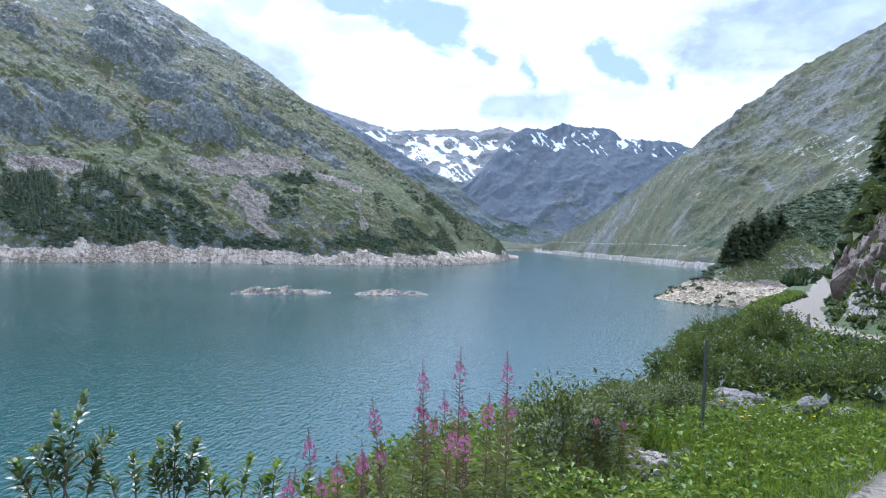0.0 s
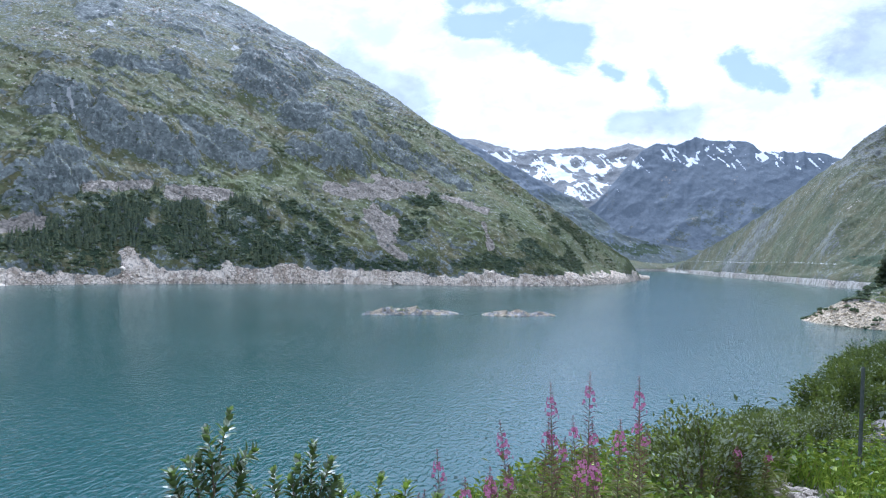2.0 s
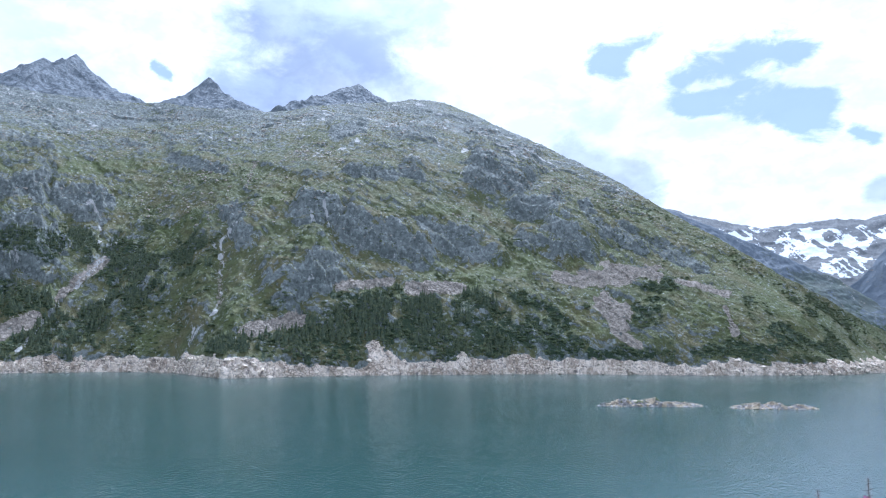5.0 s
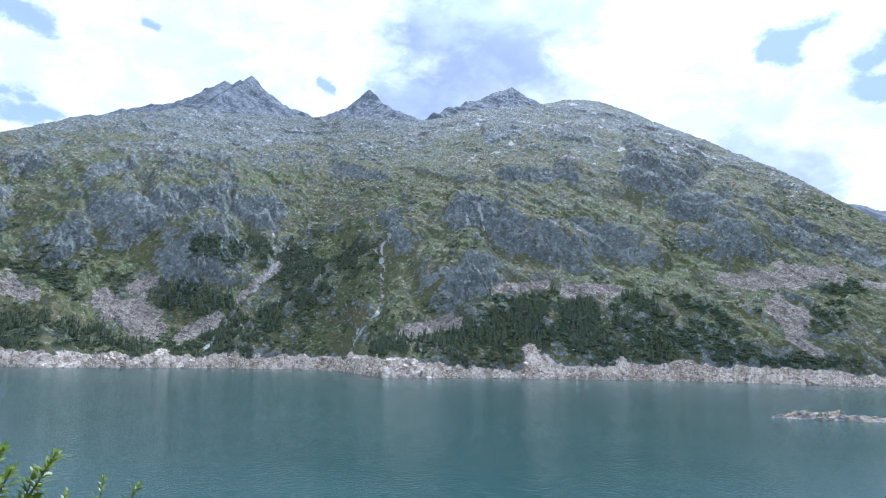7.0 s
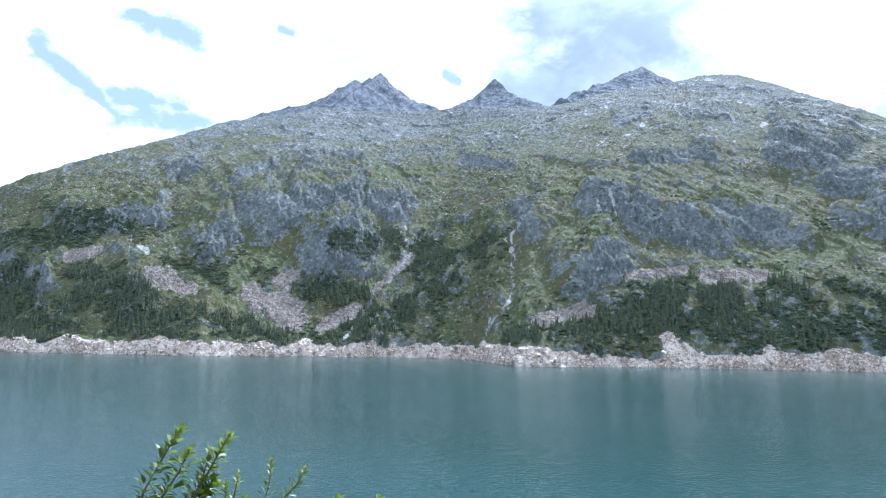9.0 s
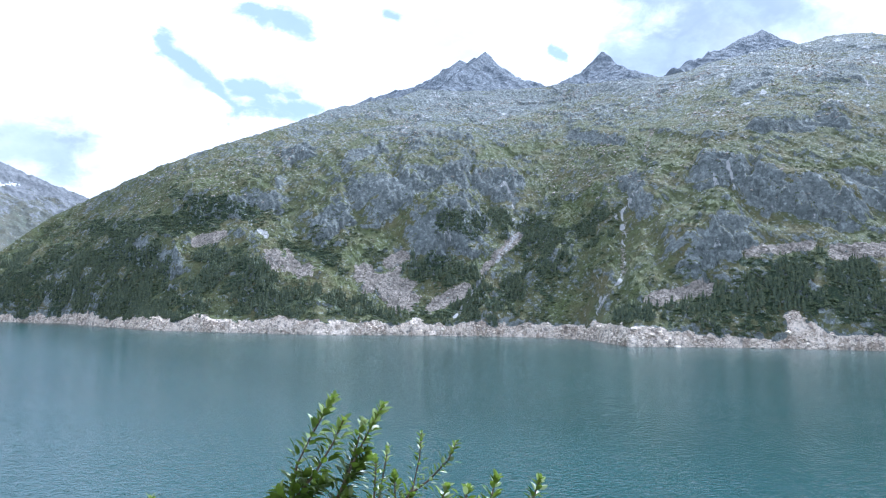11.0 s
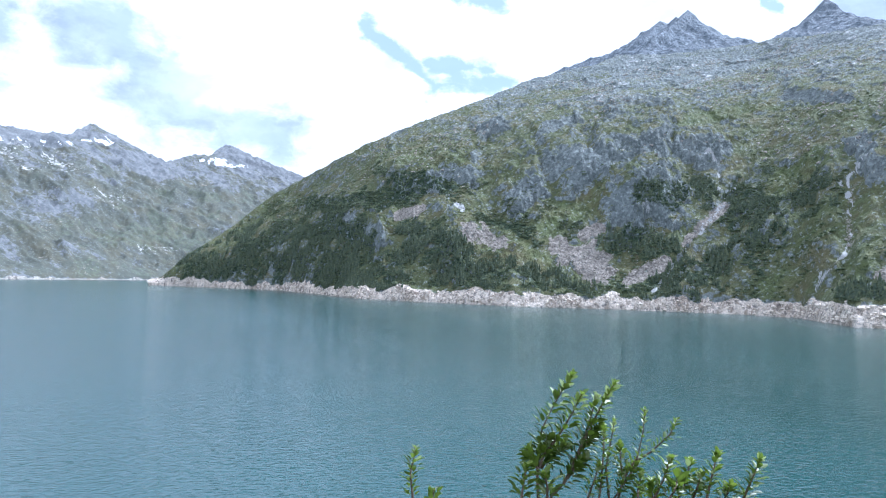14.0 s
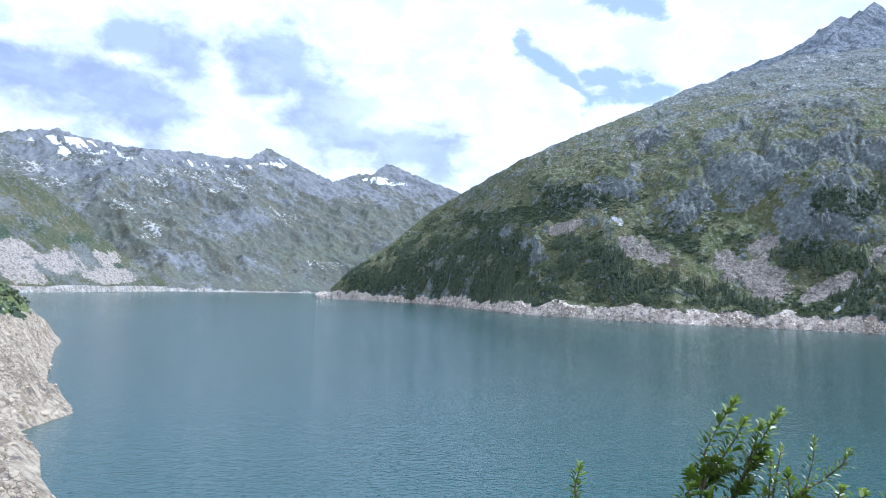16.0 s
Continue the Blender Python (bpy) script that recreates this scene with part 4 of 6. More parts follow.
# ---- stones, trees and shrubs as joined masses ----
def stone_forms(count, seed):
    """Unit boulders: hulls of a few random points, as point and triangle arrays."""
    made = []
    rnd = random.Random(seed)
    for _ in range(count):
        bm = bmesh.new()
        for _ in range(13):
            v = Vector((rnd.gauss(0, 1), rnd.gauss(0, 1), rnd.gauss(0, 1))).normalized()
            bm.verts.new((v.x * rnd.uniform(0.75, 1.0), v.y * rnd.uniform(0.6, 0.9), v.z * rnd.uniform(0.45, 0.7)))
        res = bmesh.ops.convex_hull(bm, input=bm.verts)
        bmesh.ops.delete(bm, geom=[v for v in bm.verts if not v.link_faces], context="VERTS")
        bm.verts.index_update()
        v = np.array([tuple(a.co) for a in bm.verts])
        f = np.array([[a.index for a in fc.verts] for fc in bm.faces if len(fc.verts) == 3])
        bm.free()
        made.append((v, f))
    return made


def spread(forms, place, size, turn, seed, squash=None):
    """Copies of the forms, joined: where, how big, turned about z."""
    rng = np.random.default_rng(seed)
    pick = rng.integers(0, len(forms), len(place))
    size = np.asarray(size, float)
    if size.ndim == 1:
        size = np.repeat(size[:, None], 3, 1)
    pieces = []
    for k, (v, f) in enumerate(forms):
        w = np.nonzero(pick == k)[0]
        if not len(w):
            continue
        c, s = np.cos(turn[w])[:, None], np.sin(turn[w])[:, None]
        q = v[None] * size[w][:, None, :]
        q = np.stack([q[..., 0] * c - q[..., 1] * s, q[..., 0] * s + q[..., 1] * c, q[..., 2]], -1) + place[w][:, None, :]
        ff = f[None] + (np.arange(len(w)) * len(v))[:, None, None]
        pieces.append((q.reshape(-1, 3), ff.reshape(-1, f.shape[1])))
    return join(pieces)


def spruce_forms(count, seed):
    """Unit-high far spruces: a trunk and ragged drooping tiers."""
    made = []
    for k in range(count):
        rng = np.random.default_rng(seed + k)
        v, f = [], []
        tiers = 6
        for t in range(tiers):
            z0, z1 = 0.05 + 0.80 * t / tiers, 0.05 + 0.80 * t / tiers + 0.32 * (1 - 0.5 * t / tiers)
            z1 = min(1.0, z1) if t < tiers - 1 else 1.0
            rad = 0.20 * (1 - t / tiers) ** 0.8 + 0.015
            n = 7
            b = len(v)
            v.append((0, 0, z1))
            for j in range(n):
                a = 2 * math.pi * (j + 0.5 * (t % 2)) / n + rng.normal(0, 0.15)
                rr = rad * rng.uniform(0.55, 1.2)
                v.append((math.cos(a) * rr, math.sin(a) * rr, z0 + rng.normal(0, 0.02)))
            f += [(b, b + 1 + j, b + 1 + (j + 1) % n) for j in range(n)]
        made.append((np.array(v), np.array(f)))
    return made


def clump_forms(count, seed):
    """Unit mounds of ragged upright sprays, for dwarf pine and alder scrub."""
    made = []
    for k in range(count):
        rng = np.random.default_rng(seed + k)
        v, f = [], []
        for j in range(16):
            a, q = rng.uniform(0, 2 * math.pi), math.sqrt(rng.uniform(0, 1))
            cx, cy = math.cos(a) * q * 0.8, math.sin(a) * q * 0.8
            top = (1 - 0.55 * q * q) * rng.uniform(0.75, 1.1)
            w = rng.uniform(0.20, 0.34)
            t0 = rng.uniform(0, 6)
            b = len(v)
            v.append((cx * 1.12, cy * 1.12, top))
            v += [(cx + math.cos(t0 + i * 2.09) * w, cy + math.sin(t0 + i * 2.09) * w, top * rng.uniform(0.35, 0.7)) for i in range(3)]
            v.append((cx * 0.9, cy * 0.9, 0.0))
            f += [(b, b + 1 + i, b + 1 + (i + 1) % 3) for i in range(3)] + [(b + 4, b + 1 + (i + 1) % 3, b + 1 + i) for i in range(3)]
        made.append((np.array(v), np.array(f)))
    return made


STONES, SPRUCES, CLUMPS = stone_forms(10, 5), spruce_forms(6, 40), clump_forms(6, 60)


def mass(name, label, category, forms, place, size, mat, seed):
    turn = np.random.default_rng(seed).uniform(0, 6.28, len(place))
    v, f = spread(forms, place, size, turn, seed)
    me = arrays(name, v, f)
    me.materials.append(mat)
    return tagged(new(name, me), label, category, kind="stuff")


def picked(weight, x, y, z, count, seed, spread_by=2.0):
    """Random places on a sheet, likelier where the weight and the ground's area are greater."""
    rng = np.random.default_rng(seed)
    area = np.abs(np.gradient(x, axis=1) + 1j * np.gradient(y, axis=1)) * np.abs(np.gradient(x, axis=0) + 1j * np.gradient(y, axis=0))
    p = (np.clip(weight, 0, 1) * area).ravel()
    k = rng.choice(len(p), count, p=p / p.sum())
    at = np.stack([x.ravel()[k], y.ravel()[k], z.ravel()[k]], -1)
    at[:, :2] += rng.normal(0, spread_by * 0.4, (count, 2))
    return at, rng


def clothe_massif():
    x, y, z, el, wood, dark, scree, band, az = massif
    front = (np.arange(z.shape[0])[:, None] < 500) * 1.0
    lower = 1 - smooth(z, 260, 420)
    wob_gap = layers(x, y, 24, 3, 81)
    at, rng = picked(np.clip(wood * 1.3 - 0.25, 0, 1) * smooth(wob_gap, -0.25, 0.15) * lower * front, x, y, z, 8500, 1)
    h = rng.uniform(4, 12, len(at)) * (0.8 + 0.3 * (at[:, 2] < 120))
    at[:, 2] -= 0.8
    mass("spruce_wood", "dense dark spruce wood on the lower mountainside", "forest", SPRUCES, at, np.stack([h * 1.1, h * 1.1, h], -1), NEEDLES, 2)
    at, rng = picked((dark > 0.45) * front * (1 - 0.6 * smooth(z, 200, 420)), x, y, z, 10500, 3)
    w = rng.uniform(1.8, 4.8, len(at))
    at[:, 2] -= 0.6
    mass("dwarf_pine_scrub", "dark green dwarf pine scrub on the mountainside", "shrubs", CLUMPS, at, np.stack([w, w, w * rng.uniform(0.5, 0.95, len(at))], -1), DWARF_PINE, 4)
    loose = smooth(layers(x, y, 50, 4, 71), 0.05, 0.4) * (1 - smooth(z, 230, 400)) * (z > 22) * (1 - np.clip(scree, 0, 1)) * front
    at, rng = picked(loose, x, y, z, 2600, 5)
    w = rng.uniform(1.2, 3.2, len(at))
    at[:, 2] -= 0.4
    mass("scattered_scrub", "scattered dark green bushes on alpine turf", "shrubs", CLUMPS, at, np.stack([w, w, w * rng.uniform(0.6, 1.3, len(at))], -1), DWARF_PINE, 6)
    at, rng = picked((scree > 0.5) * front, x, y, z, 6500, 7)
    w = rng.uniform(0.6, 1.8, len(at)) * np.where(rng.random(len(at)) < 0.06, 1.9, 1.0)
    mass("scree_boulders", "grey boulders of a scree field", "boulders", STONES, at, w, GREY_STONE, 8)
    at, rng = picked(band * (z > -0.5) * front, x, y, z, 3600, 9)
    w = rng.uniform(0.8, 2.8, len(at)) * np.where(rng.random(len(at)) < 0.08, 1.9, 1.0)
    at[:, 2] -= 0.3 * w
    mass("shore_boulders", "bleached pale boulders on the bare lake shore", "boulders", STONES, at, np.stack([w * 1.25, w, w * 1.1], -1), PALE_STONE, 10)
    high = smooth(layers(x, y, 90, 4, 75), -0.1, 0.3) * smooth(z, 150, 420) * front
    at, rng = picked(high, x, y, z, 5000, 11)
    w = rng.uniform(1.2, 4.0, len(at))
    at[:, 2] -= 0.2 * w
    mass("slope_boulders", "grey boulders scattered over high alpine turf", "boulders", STONES, at, np.stack([w * 1.3, w, w], -1), GREY_STONE, 12)


clothe_massif()


# ---- the near bank: a path along it, a verge, the slope down to the lake ----
PATH = [(4, -60), (2.4, -14), (2.1, -6), (2.3, -1), (3.3, 4.0), (6.2, 7.2), (9.8, 11.2), (12.4, 16.5), (13.0, 22.5), (14.2, 28.4), (20, 40), (27.7, 53), (42, 80), (110, 210), (190, 365), (280, 520)]
PATH_Z = [40.5, 39.0, 38.65, 38.45, 38.3, 38.05, 37.85, 37.65, 37.4, 37.2, 36.95, 36.6, 36.2, 33, 30, 30]
VERGE = [3.6, 3.2, 2.6, 2.5, 3.0, 4.0, 4.6, 4.0, 2.2, 1.2, 1.2, 1.4, 2, 3, 3, 3]


def beside_path(x, y):
    """Distance to the left of the path's middle (negative: to its right), its height and its verge's width there."""
    best = np.full(np.shape(x), 1e9)
    d, z, v = np.zeros(np.shape(x)), np.zeros(np.shape(x)), np.zeros(np.shape(x))
    for i in range(len(PATH) - 1):
        (ax, ay), (bx, by) = PATH[i], PATH[i + 1]
        ux, uy = bx - ax, by - ay
        k = np.clip(((x - ax) * ux + (y - ay) * uy) / (ux * ux + uy * uy), 0, 1)
        px, py = ax + k * ux, ay + k * uy
        dist = np.hypot(x - px, y - py)
        near = dist < best
        best = np.where(near, dist, best)
        side = np.where(ux * (y - ay) - uy * (x - ax) > 0, 1.0, -1.0)
        d = np.where(near, dist * side, d)
        z = np.where(near, PATH_Z[i] + k * (PATH_Z[i + 1] - PATH_Z[i]), z)
        v = np.where(near, VERGE[i] + k * (VERGE[i + 1] - VERGE[i]), v)
    return d, z, v


def ground_z(x, y):
    x, y = np.asarray(x, float), np.asarray(y, float)
    d, zp, verge = beside_path(x, y)
    r = np.hypot(x, y)
    n1, n2, n3 = layers(x, y, 3.0, 3, 301), layers(x, y, 18.0, 4, 302), layers(x, y, 60.0, 4, 303)
    left = np.clip(d - 1.0, 0, None)
    past = np.clip(left - verge, 0, None)
    z = zp - 0.10 * np.minimum(left, verge) - 0.92 * past
    z = z + smooth(left, 0.0, 1.5) * n1 * 0.12 + smooth(past, 0, 8) * n2 * 1.6 + smooth(past, 10, 50) * n3 * 5
    right = np.clip(-d - 1.1, 0, None)
    wall = smooth(y, 20, 30) * (1 - smooth(y, 75, 110))
    rise = right * (0.45 + 0.25 * smooth(right, 3, 10)) + wall * (2.6 * smooth(right, 0.0, 1.6) + 2.4 * smooth(right, 2.2, 3.6) + 1.0 * smooth(right, 5, 8))
    z = z + np.minimum(rise, 90 + 0 * right) + smooth(right, 1, 8) * (n2 * 1.5 + n1 * 0.3)
    return np.maximum(z, -9.0)


def ground_material():
    m, n, bsdf = material("bank_ground")
    p = n.add("ShaderNodeNewGeometry").outputs["Position"]
    cov = n.add("ShaderNodeSeparateColor", {0: n.add("ShaderNodeVertexColor", layer_name="cover").outputs[0]})
    path, rock, shore = cov.outputs[0], cov.outputs[1], cov.outputs[2]
    a, b, c = n.noise(p, 0.5, 6.0, 0.65), n.noise(p, 5.0, 6.0, 0.7), n.noise(p, 40.0, 4.0, 0.7)
    turf = n.mix(n.step(b, 0.35, 0.65), (0.030, 0.050, 0.012), (0.064, 0.088, 0.022))
    turf = n.mix(n.step(a, 0.5, 0.7, 0.0, 0.6), turf, (0.11, 0.095, 0.05))
    gravel = n.mix(n.step(c, 0.35, 0.65), (0.165, 0.138, 0.104), (0.265, 0.228, 0.178))
    gravel = n.mix(n.step(b, 0.5, 0.7, 0.0, 0.5), gravel, (0.22, 0.188, 0.15))
    stone = n.mix(n.step(b, 0.35, 0.65), (0.17, 0.155, 0.145), (0.33, 0.295, 0.275))
    bare = n.mix(n.step(a, 0.35, 0.65), (0.36, 0.33, 0.30), (0.55, 0.52, 0.48))
    fray = n.math("MULTIPLY", n.math("SUBTRACT", b, 0.5), 0.9)
    col = n.mix(n.step(n.math("ADD", rock, fray), 0.4, 0.6), turf, stone)
    col = n.mix(n.step(n.math("ADD", shore, fray), 0.4, 0.6), col, bare)
    col = n.mix(n.step(n.math("ADD", path, fray), 0.48, 0.54), col, gravel)
    n.put(bsdf.inputs["Base Color"], col)
    n.put(bsdf.inputs["Roughness"], 0.95)
    bumped(n, bsdf, n.math("ADD", b, n.math("MULTIPLY", c, 0.25)), 0.6, 0.08)
    return m


def build_ground():
    az = np.concatenate([np.linspace(-180, -40, 200)[:-1], np.linspace(-40, 20, 500), np.linspace(20, 180, 250)[1:]])
    r = np.concatenate([[0.02], np.geomspace(0.6, 620, 380)])
    rr, aa = np.meshgrid(r, az, indexing="ij")
    x, y = flat_xy(aa, rr)
    d, zp, verge = beside_path(x, y)
    z = ground_z(x, y)
    n1 = layers(x, y, 2.0, 3, 310)
    path = 1 - smooth(np.abs(d) + 0.25 * n1 - 0.05 * (1 - smooth(y, 7, 11)), 0.75, 1.15)
    right = np.clip(-d - 1.1, 0, None)
    rock = smooth(y, 20, 30) * (1 - smooth(y, 80, 110)) * smooth(right, 0.1, 0.5) * (1 - smooth(right, 4, 9)) + 0.7 * smooth(layers(x, y, 9, 3, 311), 0.25, 0.5) * smooth(d, 4, 8)
    shore = 1 - smooth(z + 3 * layers(x, y, 14, 3, 312), 13, 17)
    ob = sheet("ground", x, y, z, ground_material(), (path, rock, shore))
    tagged(ob, "grassy bank with a pale gravel path above the lake", "ground", kind="structure")


build_ground()


# ---- the wooded headland across the bay, the pale bank, the islets ----
HEAD_SHORE = [(-16.6, 590), (-16.9, 578), (-18, 558), (-20, 543), (-22, 536), (-26, 520), (-32, 500), (-44, 470)]
HEAD_SKY = [(-16.6, -3.95), (-17.5, -3.3), (-19.7, -2.2), (-21.4, -0.9), (-22.2, 0.2), (-23.4, 1.5), (-24.9, 2.6), (-27.4, 3.8), (-31.3, 5.0), (-44, 9)]


def build_headland():
    u, az, r, d0, d1, z1 = slope_grid(-44, -16.6, 420, 170, HEAD_SHORE, HEAD_SKY, 24.0, over=0.5)
    x, y = flat_xy(az, r)
    uc = np.clip(u, 0, 1)
    foot = np.clip(r - d0, 0, None)
    n1, n2, n3 = layers(x, y, 45, 4, 401), layers(x, y, 10, 3, 402), crests(x, y, 24, 3, 403)
    shelf = uc - 0.22 * np.sin(np.pi * np.clip((uc - 0.08) / 0.62, 0, 1)) * smooth(-az, 19, 23)
    z = z1 * shelf + 7 * (1 - np.exp(-foot / 10)) * np.clip(z1 / 40, 0.15, 1)
    z = np.where(u > 1, z1 * (1 - 0.4 * (u - 1)), z)
    rim = 1 - 0.8 * smooth(u, 0.85, 1.0)
    z = z + (n1 * 4 + n2 * 1.2 + (n3 - 0.5) * 3) * smooth(foot, 0, 25) * rim * np.clip(z1 / 40, 0.1, 1)
    z = np.where(u < 0, -9, np.where(foot < 0.01, -1.5, np.maximum(z, -1.5)))
    el = np.degrees(np.arctan2(z - EYE, r))
    band = 1 - smooth(z + 3 * n1 + 2 * n2, 11, 17)
    scree = blots(az, el, [(-27.5, -1.2, 3.2, 0.7), (-25.0, -2.4, 2.4, 0.5), (-29.5, -0.4, 2.0, 0.8), (-23.0, -2.6, 1.6, 0.4)], n1 + 0.6 * n2)
    dark = np.maximum(smooth(u + 0.25 * n1, 0.5, 0.62), 0.8 * smooth(n2 + n1, 0.25, 0.5)) * (1 - scree)
    dark = np.maximum(dark, blots(az, el, [(-20.5, -1.6, 0.9, 0.45), (-21.4, -1.0, 1.0, 0.5), (-26.5, -1.9, 0.8, 0.2)], n2))
    sheet_ob = sheet("headland", x, y, z, LAND_NEAR, (0.9 + 0.5 * n1 - 0.9 * band, scree * (1 - band), dark * (1 - band) * 0.6), (band, 0.25 * smooth(n2, 0.35, 0.5), 0 * z))
    tagged(sheet_ob, "low rocky headland with turf, scree and dark scrub", "headland", kind="structure")
    at, rng = picked((dark > 0.5) * (u < 1.1) * (u > 0), x, y, z, 2900, 404)
    w = rng.uniform(1.5, 3.6, len(at))
    at[:, 2] -= 0.3
    mass("dwarf_pine_scrub", "dark green dwarf pine scrub over the headland", "shrubs", CLUMPS, at, np.stack([w, w, w * rng.uniform(0.6, 1.0, len(at))], -1), DWARF_PINE, 405)
    at, rng = picked(np.maximum(band * (z > -0.3), scree > 0.5) * (u <= 1) * (u > 0), x, y, z, 1900, 406)
    w = rng.uniform(0.6, 2.2, len(at))
    at[:, 2] -= 0.25 * w
    mass("shore_boulders", "bleached boulders along the headland's bare shore", "boulders", STONES, at, np.stack([w * 1.2, w, w], -1), BEIGE_STONE, 407)
    return x, y, z, az, u


LAND_NEAR = land_material("headland_slope", (0.22, 0.205, 0.195), (0.36, 0.335, 0.315), (0.080, 0.105, 0.028), (0.125, 0.148, 0.045), 3.0, 0.7, (0.21, 0.168, 0.108), (0.48, 0.405, 0.290))
headland = build_headland()

# distance: the bearing at which the pale bank meets the water
BANK_EDGE = [(90, 117), (120, 113.8), (140, 113.6), (150, 114.6), (162, 115.3), (185, 115.5), (210, 116.7), (222, 115.0), (232, 113.6), (248, 113.7), (262, 114.8), (311, 115.3), (369, 115.1), (430, 114.9), (474, 114.5), (500, 115.2), (560, 117), (700, 121)]


def build_pale_bank():
    r = np.geomspace(100, 690, 260)
    off = np.concatenate([np.linspace(-6, 0, 10)[:-1], np.linspace(0, 1, 190) ** 1.6 * 120])
    rr, oo = np.meshgrid(r, off, indexing="ij")
    edge = curve(BANK_EDGE, rr)
    az = edge + np.degrees(oo / rr)
    x, y = flat_xy(az, rr)
    n1, n2, n3 = layers(x, y, 26, 4, 501), layers(x, y, 5, 3, 502), crests(x, y, 11, 4, 503)
    steep = np.interp(rr, [100, 200, 300, 380, 700], [0.55, 0.62, 0.95, 1.25, 1.2])
    top = np.interp(rr, [100, 250, 400, 480, 700], [60, 46, 41, 44, 62])
    ramp_z = oo * steep
    z = np.where(oo < 0, oo * 1.0, top * (1 - np.exp(-ramp_z / top)) * 1.25)
    z = z + (n1 * 3.0 + n2 * 0.9 + (n3 - 0.5) * np.interp(rr, [200, 380], [3.0, 6.0])) * smooth(oo, 0, 7)
    z = np.where(oo < 0, z, np.maximum(z, -0.8))
    el = np.degrees(np.arctan2(z - EYE, rr))
    lo = np.interp(rr, [100, 300, 400, 700], [27, 24, 16, 14])
    bare = 1 - smooth(z + 5 * n1 + 2 * n2, lo, lo + 5)
    ob = sheet("rocky_bank", x, y, z, LAND_NEAR, (0.95 + 0.4 * n1, 0 * z, smooth(n1 + n2, 0.05, 0.3)), (bare, 0 * z, 0 * z))
    tagged(ob, "steep pale rock bank with turf along its top", "bank", kind="structure")
    at, rng = picked((bare > 0.5) * (oo > -0.5) * (oo < 60), x, y, z, 1500, 504, 0.6)
    w = rng.uniform(0.2, 0.9, len(at)) * np.where(rng.random(len(at)) < 0.05, 2.2, 1.0)
    at[:, 2] -= 0.2 * w
    mass("bank_stones", "bleached stones lying on the pale rock bank", "boulders", STONES, at, np.stack([w * 1.25, w, w], -1), BEIGE_STONE, 505)
    at, rng = picked((bare < 0.3) * (oo < 90), x, y, z, 1300, 506, 0.6)
    w = rng.uniform(0.9, 2.6, len(at))
    mass("bank_scrub", "dark green bushes along the top of the pale bank", "shrubs", CLUMPS, at, np.stack([w, w, w * 1.1], -1), DWARF_PINE, 507)


build_pale_bank()


def scrub_far_bank():
    rng = np.random.default_rng(520)
    b, r = rng.uniform(-36, -15, 5000), rng.uniform(45, 330, 5000)
    x, y = flat_xy(b, r)
    d, _, v = beside_path(x, y)
    z = ground_z(x, y)
    w = rng.uniform(0.7, 1.7, 5000) * np.clip(r / 80, 1, 2)
    top = np.degrees(np.arctan2(z + w - EYE, r))
    line = np.where(b > -26, curve([(-26, -3.6), (-23.5, -4.7), (-22, -5.2), (-20, -6.2), (-18, -8.2), (-15, -11)], b), 3.0)
    ok = (np.abs(d) > 2.4) & (z > 16) & (top < line)
    at = np.stack([x, y, z - 0.2], -1)[ok]
    mass("bank_scrub", "green scrub covering the bank beyond the path", "shrubs", CLUMPS, at, np.stack([w, w, w], -1)[ok], ALDER, 521)


scrub_far_bank()


def build_islet(a0, a1, d0, d1, tall, seed):
    """A low reef of bare rock between two bearings and distances."""
    p, q = Vector((*flat_xy(a0, d0), 0)), Vector((*flat_xy(a1, d1), 0))
    length = (q - p).length
    along_v, mid = (q - p).normalized(), (p + q) / 2
    across = Vector((-along_v.y, along_v.x, 0))
    k, j = np.meshgrid(np.linspace(-1.04, 1.04, 150), np.linspace(-1, 1, 44), indexing="ij")
    half_w = 8.0
    x = mid.x + along_v.x * k * length / 2 + across.x * j * half_w
    y = mid.y + along_v.y * k * length / 2 + across.y * j * half_w
    n1, n2 = layers(k * 4, j * 1.2, 1.0, 3, seed), crests(x, y, 5.0, 4, seed + 1)
    z = tall * (1 - np.abs(k) ** 2.5) * (1 - j * j) * (0.75 + 0.9 * n1) + (n2 - 0.55) * 1.8 - 0.7
    body = sheet("rock", x, y, np.maximum(z, -2), LAND_NEAR, (0.5 * smooth(z, 1.0, 2.6) * (0.6 + n1), 0 * z, 0 * z), (0.12 + 0.28 * smooth(z, 1.2, 3.0) + 0.75 * rough2(x / 4.0, y / 4.0, seed + 5), 0 * z, 0 * z))
    thing = tagged(new("islet"), "low reef of bare bleached rock in the lake", "islet", "islets in the lake")
    body.parent = thing
    rng = np.random.default_rng(seed)
    w = np.nonzero((z > 0.0).ravel())[0]
    pick = rng.choice(w, 130)
    at = np.stack([x.ravel()[pick], y.ravel()[pick], z.ravel()[pick] - 0.2], -1)
    s = rng.uniform(0.4, 1.5, 130)
    v, f = spread(STONES, at, np.stack([s * 1.5, s, s * 0.9], -1), rng.uniform(0, 6, 130), seed)
    tagged(part("stones", arrays("stones", v, f), BEIGE_STONE, thing), kind="stuff")


build_islet(8.3, 16.5, 505, 480, 5.4, 601)
build_islet(0.9, 6.9, 515, 497, 4.8, 611)


